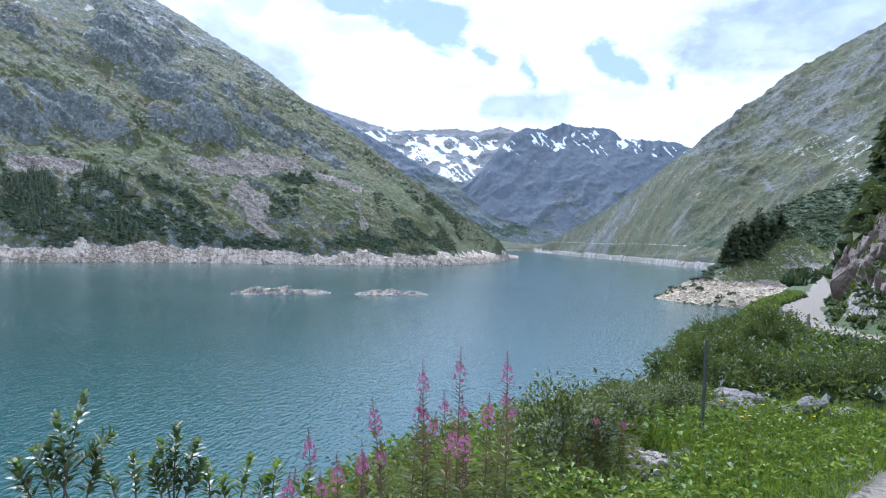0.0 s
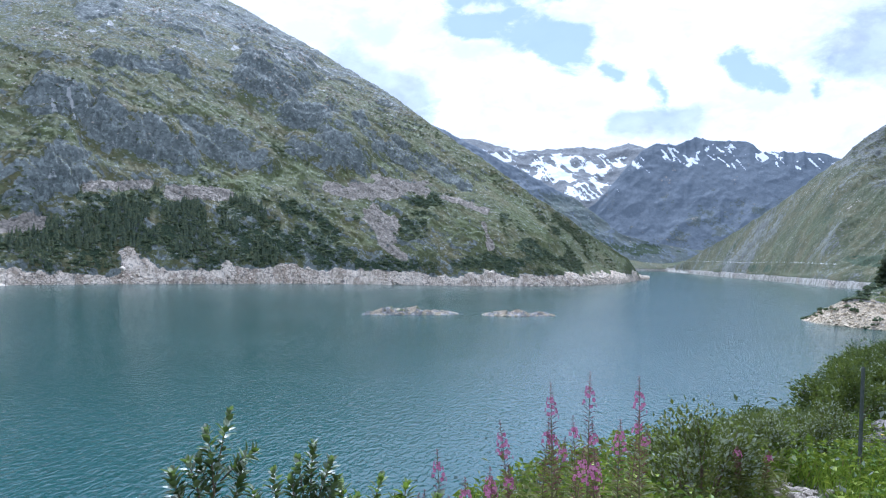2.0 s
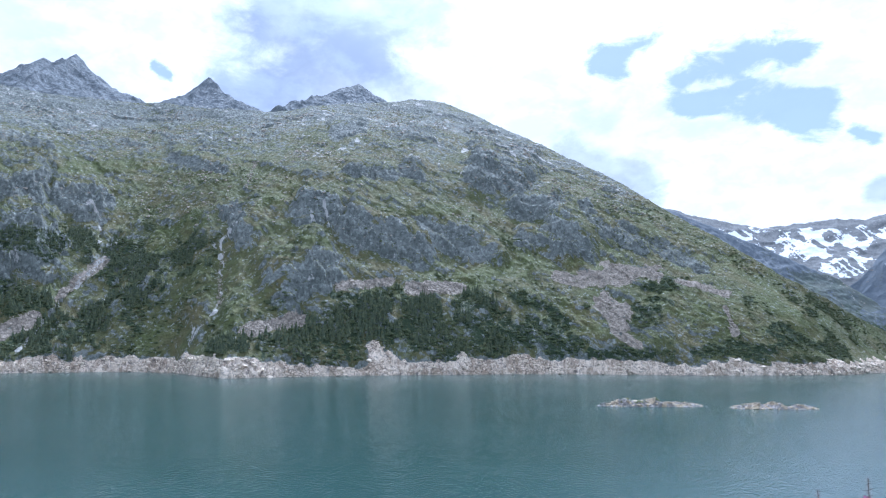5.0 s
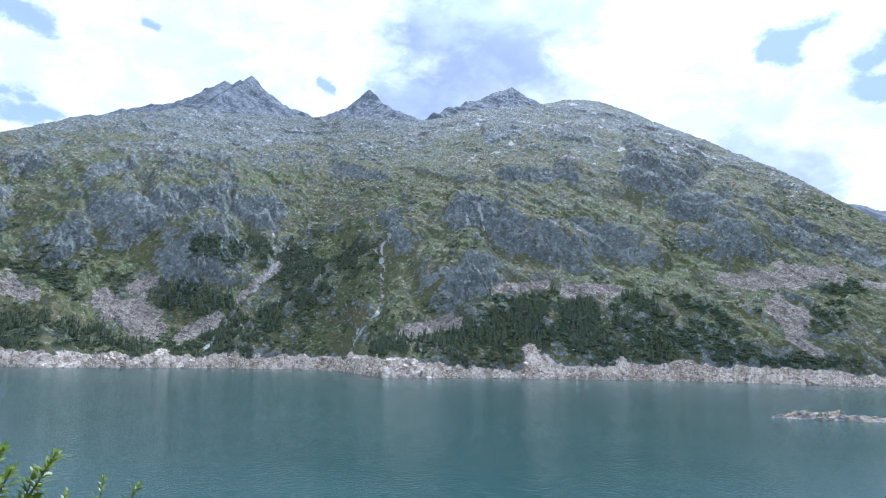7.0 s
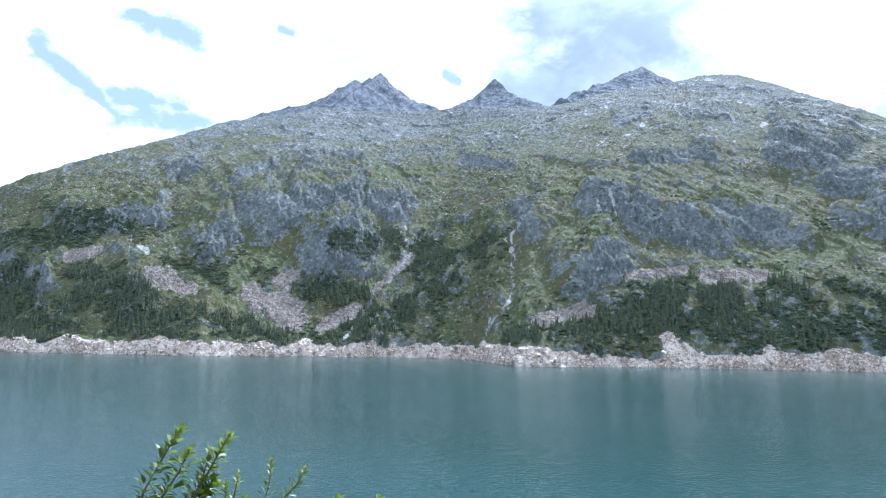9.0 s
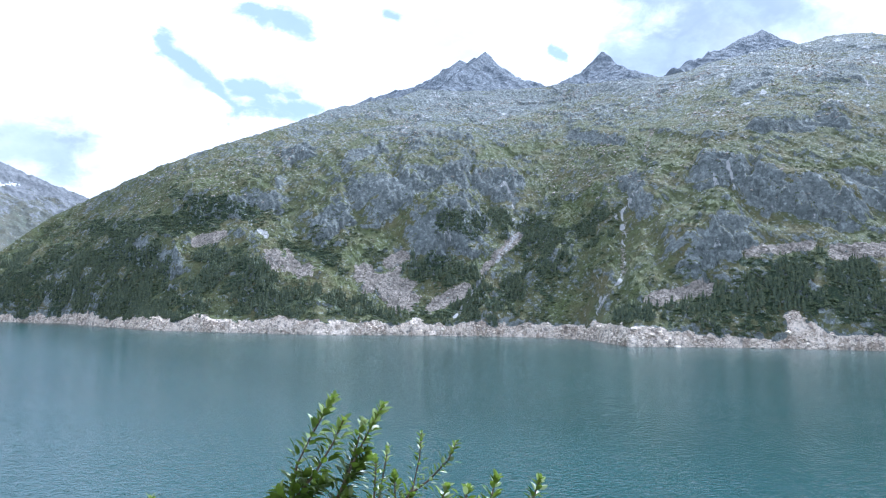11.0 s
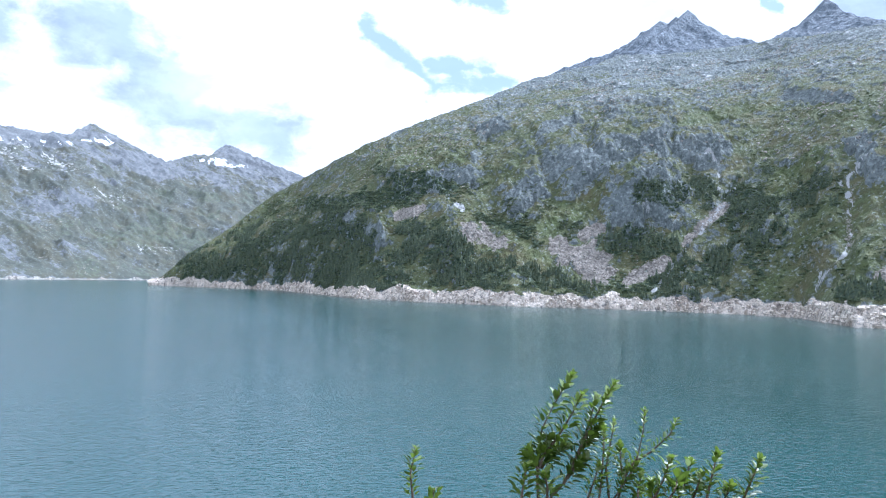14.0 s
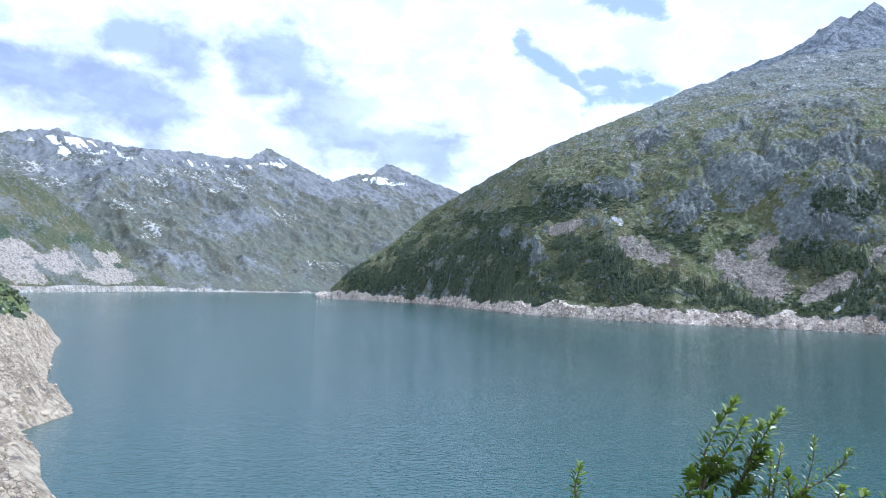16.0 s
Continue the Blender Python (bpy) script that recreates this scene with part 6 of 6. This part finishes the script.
# ---- fireweed ----
def fireweed(bearing, r, top_height, seed, bloom=1.0):
    """One stalk: narrow leaves below, thin pods, a spike of pink flowers and a tapering tip of buds."""
    rng = np.random.default_rng(seed)
    x, y, z = on_ground(bearing, r)
    tall = EYE + r * math.tan(radians(top_height)) - z
    lean = rng.normal(0, 0.05, 2)
    thing = tagged(new("fireweed"), "flowering fireweed stalk with pink blossoms and narrow leaves", "flower", "fireweed stalks on the bank")
    thing.location = (x, y, z)
    axis = lambda k: np.stack([lean[0] * tall * k ** 2, lean[1] * tall * k ** 2, tall * k], -1)
    k = np.linspace(-0.05, 1, 9)
    v, f = tube(axis(k), 0.0055 * (1 - 0.75 * np.clip(k, 0, 1)), 5)
    part("stem", arrays("stem", v, f), STALK, thing)

    def ring(n, lo, hi, out, rise):
        q = np.linspace(lo, hi, n)
        a = np.arange(n) * 2.4 + rng.normal(0, 0.2, n)
        way = np.stack([np.cos(a) * out, np.sin(a) * out, np.full(n, rise)], -1) + rng.normal(0, 0.12, (n, 3))
        return axis(q), unit(way), q
    at, way, q = ring(84, 0.10, 0.72, 1.0, 0.45)
    size = rng.uniform(0.08, 0.13, len(at)) * (1.15 - 0.6 * q)
    tagged(part("leafage", leaf_mesh("leafage", at, way, np.tile([0.0, 0, 1], (len(at), 1)), size, size * 0.20), SILVER_HERB, thing), kind="stuff")
    at, way, q = ring(52, 0.62, 0.88, 1.0, 0.7)
    tagged(part("seed_head", leaf_mesh("seed_head", at, way, np.tile([0.0, 0, 1], (len(at), 1)), 0.042, 0.0035), BUDS, thing), kind="stuff")
    at, way, q = ring(int(13 * bloom) + 4, 0.935 - 0.07 * bloom, 0.945, 1.0, 0.1)
    hub = at + way * (0.014 + 0.018 * (0.945 - q[:, None]) / 0.07)
    side = unit(np.cross(way, [0, 0, 1.0]))
    up = np.cross(side, way)
    base, go, face = [], [], []
    for j in range(4):
        c, s_ = math.cos(j * 1.571 + 0.6), math.sin(j * 1.571 + 0.6)
        base.append(hub)
        go.append(side * c + up * s_ + 0.35 * way)
        face.append(way)
    base, go, face = np.concatenate(base), np.concatenate(go), np.concatenate(face)
    part("blossom", leaf_mesh("blossom", base, go, face, 0.0125, 0.011, 0.1, 0.6), PETALS, thing, "pink four-petalled blossoms")
    at, way, q = ring(24, 0.93, 1.0, 1.0, 0.1)
    way[:, 2] += (q - 0.95) * 16
    part("bud_tip", leaf_mesh("bud_tip", at, way, np.tile([0.0, 0, 1], (len(at), 1)), 0.020 * (1.2 - (q - 0.93) / 0.09), 0.006), BUDS, thing, "dark red pointed buds")


# bearing, distance, height of the tip over the horizon
for i, (b, r, h) in enumerate([(-5.7, 3.42, -8.5), (-4.6, 3.5, -11.1), (-3.9, 3.6, -11.6), (-2.9, 3.4, -12.1), (-1.7, 3.38, -8.45), (-1.1, 3.6, -11.8), (-0.3, 3.3, -13.7), (0.2, 3.5, -12.2), (0.8, 3.36, -9.3),
                               (2.1, 3.3, -12.4), (3.6, 3.3, -12.6), (3.9, 3.2, -15.9), (5.5, 3.1, -15.9), (6.2, 3.1, -16.4), (7.2, 3.0, -16.6), (7.8, 2.95, -18.0), (9.2, 3.0, -15.1), (11.6, 2.9, -17.1), (12.4, 2.85, -18.3),
                               (-12.7, 5.2, -13.0), (-14.2, 5.4, -13.1), (-5.2, 3.7, -12.5), (-2.2, 3.2, -14.0), (1.4, 3.5, -13.6)]):
    fireweed(b, r, h, 1000 + i, (0.75, 0.45, 1.2, 0.55)[i % 4])


# ---- willows close to the viewpoint ----
def leaf_form(seed, fold):
    """One oval willow leaf, one unit long, of a dozen triangles."""
    n = 5
    k = np.linspace(0, 1, n)
    w = 0.27 * np.sin(np.pi * k ** 0.85) ** 0.8
    w[0], w[-1] = 0.012, 0.004
    dz = -0.14 * (k - 0.3) ** 2 + 0.01 * math.sin(seed)
    v = np.concatenate([np.stack([-w, k, dz + fold * w], -1), np.stack([0 * k, k, dz], -1), np.stack([w, k, dz + fold * w], -1)])
    f = []
    for i in range(n - 1):
        f += [(i, n + i, n + i + 1, i + 1), (n + i, 2 * n + i, 2 * n + i + 1, n + i + 1)]
    return arrays("leaf", v, np.array(f), True)


def one_leaf_material(name, dark, light, pale):
    m, n, bsdf = material(name)
    rnd = n.add("ShaderNodeObjectInfo").outputs["Random"]
    p = n.add("ShaderNodeTexCoord").outputs["Object"]
    col = n.mix(rnd, dark, light)
    other = n.math("FRACT", n.math("MULTIPLY", rnd, 9.7))
    col = n.mix(n.step(other, 0.86, 0.90), col, pale)
    vein = n.math("ABSOLUTE", n.add("ShaderNodeSeparateXYZ", {0: p}).outputs[0])
    col = n.mix(n.step(vein, 0.02, 0.0, 0.0, 0.4), col, (0.20, 0.26, 0.08))
    n.put(bsdf.inputs["Base Color"], col)
    n.put(bsdf.inputs["Roughness"], 0.42)
    glow = n.add("ShaderNodeBsdfTranslucent", {0: n.mix(0.5, col, (0.22, 0.34, 0.03))})
    mixed = n.add("ShaderNodeMixShader", {0: 0.35})
    out = [k for k in n.tree.nodes if k.bl_idname == "ShaderNodeOutputMaterial"][0]
    n.tree.links.new(bsdf.outputs[0], mixed.inputs[1])
    n.tree.links.new(glow.outputs[0], mixed.inputs[2])
    n.tree.links.new(mixed.outputs[0], out.inputs[0])
    return m


WILLOW_LEAF = one_leaf_material("glossy_willow_leaf", (0.055, 0.085, 0.014), (0.17, 0.235, 0.03), (0.34, 0.38, 0.22))
LEAF_FORMS = [leaf_form(i, fo) for i, fo in enumerate((0.35, 0.2, 0.55))]
for me in LEAF_FORMS:
    me.materials.append(WILLOW_LEAF)


VIEW = Vector((-0.21, -0.045, EYE - 0.017))
YOUNG_LEAF = one_leaf_material("young_willow_leaf", (0.15, 0.21, 0.03), (0.27, 0.33, 0.06), (0.40, 0.42, 0.24))
YOUNG_FORMS = [leaf_form(i + 3, fo) for i, fo in enumerate((0.4, 0.25, 0.5))]
for me in YOUNG_FORMS:
    me.materials.append(YOUNG_LEAF)


def branch_leaves(stem, pts, count, size, seed, forms=None):
    """Leaves set spirally along a twig, young and pale ones at its tip, turned up towards it."""
    rng = random.Random(seed)
    pts = np.asarray(pts)
    seg = np.concatenate([[0], np.cumsum(np.linalg.norm(np.diff(pts, axis=0), axis=1))])
    count = int(count * 2.3)
    for i in range(count):
        q = ((i + 0.5) / count) ** 0.9
        k = seg[-1] * (0.12 + 0.88 * q)
        at = Vector([float(np.interp(k, seg, pts[:, j])) for j in range(3)])
        ahead = Vector([float(np.interp(k, seg, pts[:, j]) - np.interp(k - 0.02, seg, pts[:, j])) for j in range(3)]).normalized()
        a = i * 2.4 + rng.gauss(0, 0.35)
        side = ahead.orthogonal().normalized()
        out = side * math.cos(a) + ahead.cross(side) * math.sin(a)
        way = (out + ahead * (0.55 + 0.9 * max(0, q - 0.7) / 0.3 + rng.gauss(0, 0.25))).normalized()
        across = way.cross(ahead + Vector((0.01, 0.02, 0))).normalized()
        m = Matrix((across, way, across.cross(way))).transposed().to_4x4()
        s = size * 1.08 * rng.uniform(0.65, 1.15) * (1.0 - 0.3 * (q > 0.94))
        young = q > 0.74 + 0.1 * rng.random()
        leaf = new("leaf", (forms or (YOUNG_FORMS if young else LEAF_FORMS))[rng.randrange(3)])
        leaf.parent = stem
        leaf.matrix_basis = Matrix.Translation(at + out * (0.016 * rng.random() * (q < 0.8))) @ m @ Matrix.Diagonal((s, s, s, 1))


def branched_willow(root, twigs, size, label, seed, view=VIEW, forms=None):
    """A willow bush of branching twigs: distance, number of leaves, and bearing and height of its course; the low ones rise from the root."""
    thing = tagged(new("willow_bush"), label, "bush", "willows at the viewpoint")
    gx, gy = root
    gz = float(ground_z(gx, gy))
    thing.location = (gx, gy, gz)
    foot = min(p[0][1] for _, _, p in twigs) + 1.2
    for i, (dist, count, course) in enumerate(twigs):
        rng = random.Random(seed + i)
        pts = [view + toward(b, h) * (dist + rng.gauss(0, 0.008)) - Vector((gx, gy, gz)) for b, h in course]
        radii = [0.0034 - 0.0022 * k / (len(pts) - 1) for k in range(len(pts))]
        if course[0][1] < foot:
            base = Vector((rng.gauss(0, 0.025), rng.gauss(0, 0.025), -0.08))
            pts = [base, base.lerp(pts[0], 0.55) + Vector((rng.gauss(0, 0.02), rng.gauss(0, 0.02), 0.05))] + pts
            radii = [0.008, 0.0055] + radii
        v, f = tube([tuple(p) for p in pts], radii, 6)
        stem = part("stem", arrays("stem", v, f), TWIG, thing)
        branch_leaves(stem, [tuple(p) for p in pts[-len(course):]], count, size, seed * 3 + i, forms)


branched_willow((-1.66, 0.62), [(1.56, 34, [(66.8, -16.5), (66.9, -14.9), (66.9, -13.5), (66.6, -11.6), (65.7, -9.7), (64.4, -7.4)]),
                 (1.54, 26, [(66.8, -14.5), (66.4, -13.5), (65.3, -12.0), (64.3, -10.3), (63.6, -8.8)]),
                 (1.6, 36, [(65.9, -16.6), (64.8, -15.4), (63.6, -12.8), (62.7, -10.8), (61.9, -9.2), (61.1, -7.8)]),
                 (1.62, 22, [(63.8, -13.2), (63.3, -11.8), (62.9, -10.5), (62.5, -9.0)]),
                 (1.53, 14, [(66.8, -14.7), (67.2, -14.0), (67.6, -13.2)]),
                 (1.5, 16, [(68.1, -17.0), (68.0, -16.0), (67.7, -14.4)]),
                 (1.52, 14, [(66.1, -16.9), (66.1, -15.9), (66.3, -14.9)]),
                 (1.58, 30, [(66.6, -14.5), (65.9, -13.4), (64.9, -12.6)]),
                 (1.55, 24, [(66.9, -14.1), (66.6, -13.1), (66.0, -12.2)]),
                 (1.61, 26, [(63.8, -13.3), (63.0, -12.2), (62.1, -11.1)]),
                 (1.6, 20, [(64.6, -15.1), (63.8, -13.9), (63.3, -13.6)])],
                0.023, "leafy willow bush with bright young leaf tips on leaning twigs", 40)
branched_willow((-1.92, 1.0), [(1.86, 22, [(60.8, -16.4), (60.4, -14.8), (59.4, -13.2), (59.0, -11.3), (58.9, -9.6)]),
                 (1.9, 20, [(60.4, -14.8), (59.7, -13.6), (58.4, -12.7), (57.1, -11.4), (56.5, -10.1)]),
                 (1.84, 16, [(61.4, -16.5), (61.7, -14.2), (61.4, -12.3), (61.1, -10.5)]),
                 (1.83, 26, [(62.2, -16.6), (62.0, -14.8), (61.9, -12.8), (61.9, -11.2)]),
                 (1.88, 26, [(60.4, -15.0), (60.6, -13.7), (60.7, -12.3)]),
                 (1.85, 26, [(61.1, -16.3), (60.0, -14.6), (59.4, -13.6)]),
                 (1.87, 20, [(59.3, -16.3), (59.3, -15.5), (59.1, -14.3)]),
                 (1.82, 22, [(63.1, -16.6), (62.6, -15.2), (62.2, -14.0)])],
                0.018, "airy willow bush with small pale leaves on slender twigs", 70)
branched_willow((-1.75, 1.12), [(1.75, 22, [(58.3, -16.3), (57.5, -14.6), (57.0, -12.9)]),
                 (1.78, 22, [(56.6, -16.1), (55.9, -14.6), (55.6, -13.0)]),
                 (1.76, 22, [(54.5, -15.9), (54.1, -14.0), (53.7, -12.2)]),
                 (1.8, 22, [(52.1, -15.6), (51.4, -13.9), (50.8, -12.3)]),
                 (1.77, 16, [(55.5, -15.9), (55.1, -14.9), (54.8, -13.9)]),
                 (1.79, 18, [(53.4, -15.7), (53.0, -15.0), (52.8, -14.4)]),
                 (1.74, 18, [(57.3, -16.2), (56.7, -15.3), (56.4, -14.1)]),
                 (1.76, 16, [(58.1, -16.3), (58.4, -15.4), (58.3, -14.7)])],
                0.021, "low light green willow bush with leafy shoots", 100)
branched_willow((-2.0, 0.40), [(1.9, 26, [(76.5, -17.4), (76.8, -15.3), (76.4, -13.4)]),
                 (1.92, 8, [(75.0, -17.4), (75.0, -16.9), (74.9, -16.4)])], 0.020, "single leafy willow shoot at the edge of the bank", 130)


SILVER_LEAF = one_leaf_material("silvery_willow_leaf", (0.028, 0.048, 0.014), (0.17, 0.20, 0.12), (0.55, 0.57, 0.52))
SILVER_FORMS = [leaf_form(i + 6, fo) for i, fo in enumerate((0.3, 0.2, 0.45))]
for me in SILVER_FORMS:
    me.materials.append(SILVER_LEAF)
START = Vector((0, 0, EYE))
ROUND_FORMS = SILVER_FORMS[:1] + LEAF_FORMS[:1] + LEAF_FORMS[2:]
branched_willow(tuple(float(v) for v in flat_xy(26.3, 2.75)), [(2.7, 26, [(27.3, -18.9), (26.9, -15.6), (26.5, -13.4), (26.1, -11.7)]),
                 (2.68, 20, [(27.1, -17.8), (27.4, -15.2), (27.8, -13.1)]),
                 (2.72, 18, [(26.7, -16.8), (25.6, -15.8), (24.3, -14.7)]),
                 (2.66, 20, [(27.9, -18.8), (28.4, -17.0), (29.1, -15.2)]),
                 (2.7, 22, [(25.9, -19.1), (25.4, -17.3), (25.2, -15.8)]),
                 (2.65, 22, [(29.1, -18.7), (29.8, -17.2), (30.2, -16.0)]),
                 (2.69, 18, [(27.0, -18.6), (27.8, -16.7), (28.3, -15.1)])],
                0.040, "willow bush with dark leaves and silvery undersides", 160, START, SILVER_FORMS)
branched_willow(tuple(float(v) for v in flat_xy(20.2, 2.75)), [(2.7, 30, [(19.9, -19.6), (19.9, -16.6), (19.8, -14.4)]),
                 (2.68, 24, [(20.2, -19.2), (20.6, -17.3), (21.0, -15.5)]),
                 (2.72, 24, [(19.7, -19.3), (19.0, -17.4), (18.4, -15.6)]),
                 (2.66, 20, [(20.6, -19.6), (21.2, -18.0), (21.5, -16.7)]),
                 (2.7, 20, [(19.3, -19.7), (18.4, -18.2), (17.9, -16.9)]),
                 (2.71, 14, [(22.5, -19.4), (22.6, -17.9), (22.8, -16.3)]),
                 (2.74, 10, [(23.7, -19.3), (24.1, -18.3), (24.3, -17.4)])],
                0.038, "dense willow bush showing silvery leaf undersides", 190, START, SILVER_FORMS)
branched_willow(tuple(float(v) for v in flat_xy(14.0, 2.8)), [(2.75, 12, [(17.3, -19.8), (17.4, -18.5), (17.6, -17.3)]),
                 (2.75, 12, [(15.1, -20.0), (14.8, -18.2), (14.5, -16.9)]),
                 (2.75, 12, [(12.7, -20.1), (12.6, -18.5), (12.4, -17.3)]),
                 (2.75, 12, [(10.7, -20.2), (10.2, -19.0), (9.9, -18.1)]),
                 (2.77, 10, [(16.1, -19.9), (16.4, -18.9), (16.3, -18.2)]),
                 (2.76, 10, [(13.8, -20.0), (13.6, -19.3), (13.2, -18.5)])],
                0.042, "low willow bush with rounded green leaves", 220, START, ROUND_FORMS)


# ---- a few small yellow flowers in the grass ----
def yellow_flower(bearing, r, tall, seed):
    rng = np.random.default_rng(seed)
    x, y, z = on_ground(bearing, r)
    thing = tagged(new("yellow_flower"), "small yellow meadow flower among the grass", "flower", "yellow flowers in the grass")
    thing.location = (x, y, z)
    v, f = tube([(0, 0, -0.05), (0.01, 0, tall * 0.5), (0.02, 0.01, tall)], [0.003, 0.0025, 0.002], 5)
    part("stem", arrays("stem", v, f), STALK, thing)
    n = 14
    a = np.arange(n) * 0.45
    at = np.tile([0.02, 0.01, tall], (n, 1))
    way = np.stack([np.cos(a), np.sin(a), 0.3 + 0 * a], -1)
    part("petal_ring", leaf_mesh("petal_ring", at, way, np.tile([0.0, 0, 1], (n, 1)), 0.02, 0.008), YELLOW, thing, "yellow ray petals")


for i, (b, r) in enumerate([(-22.8, 6.9), (-23.3, 7.0), (-23.0, 7.3), (-24.2, 8.0), (-27.5, 7.4), (-21.4, 8.2), (-25.0, 8.4)]):
    yellow_flower(b, r, 0.36, 1200 + i)
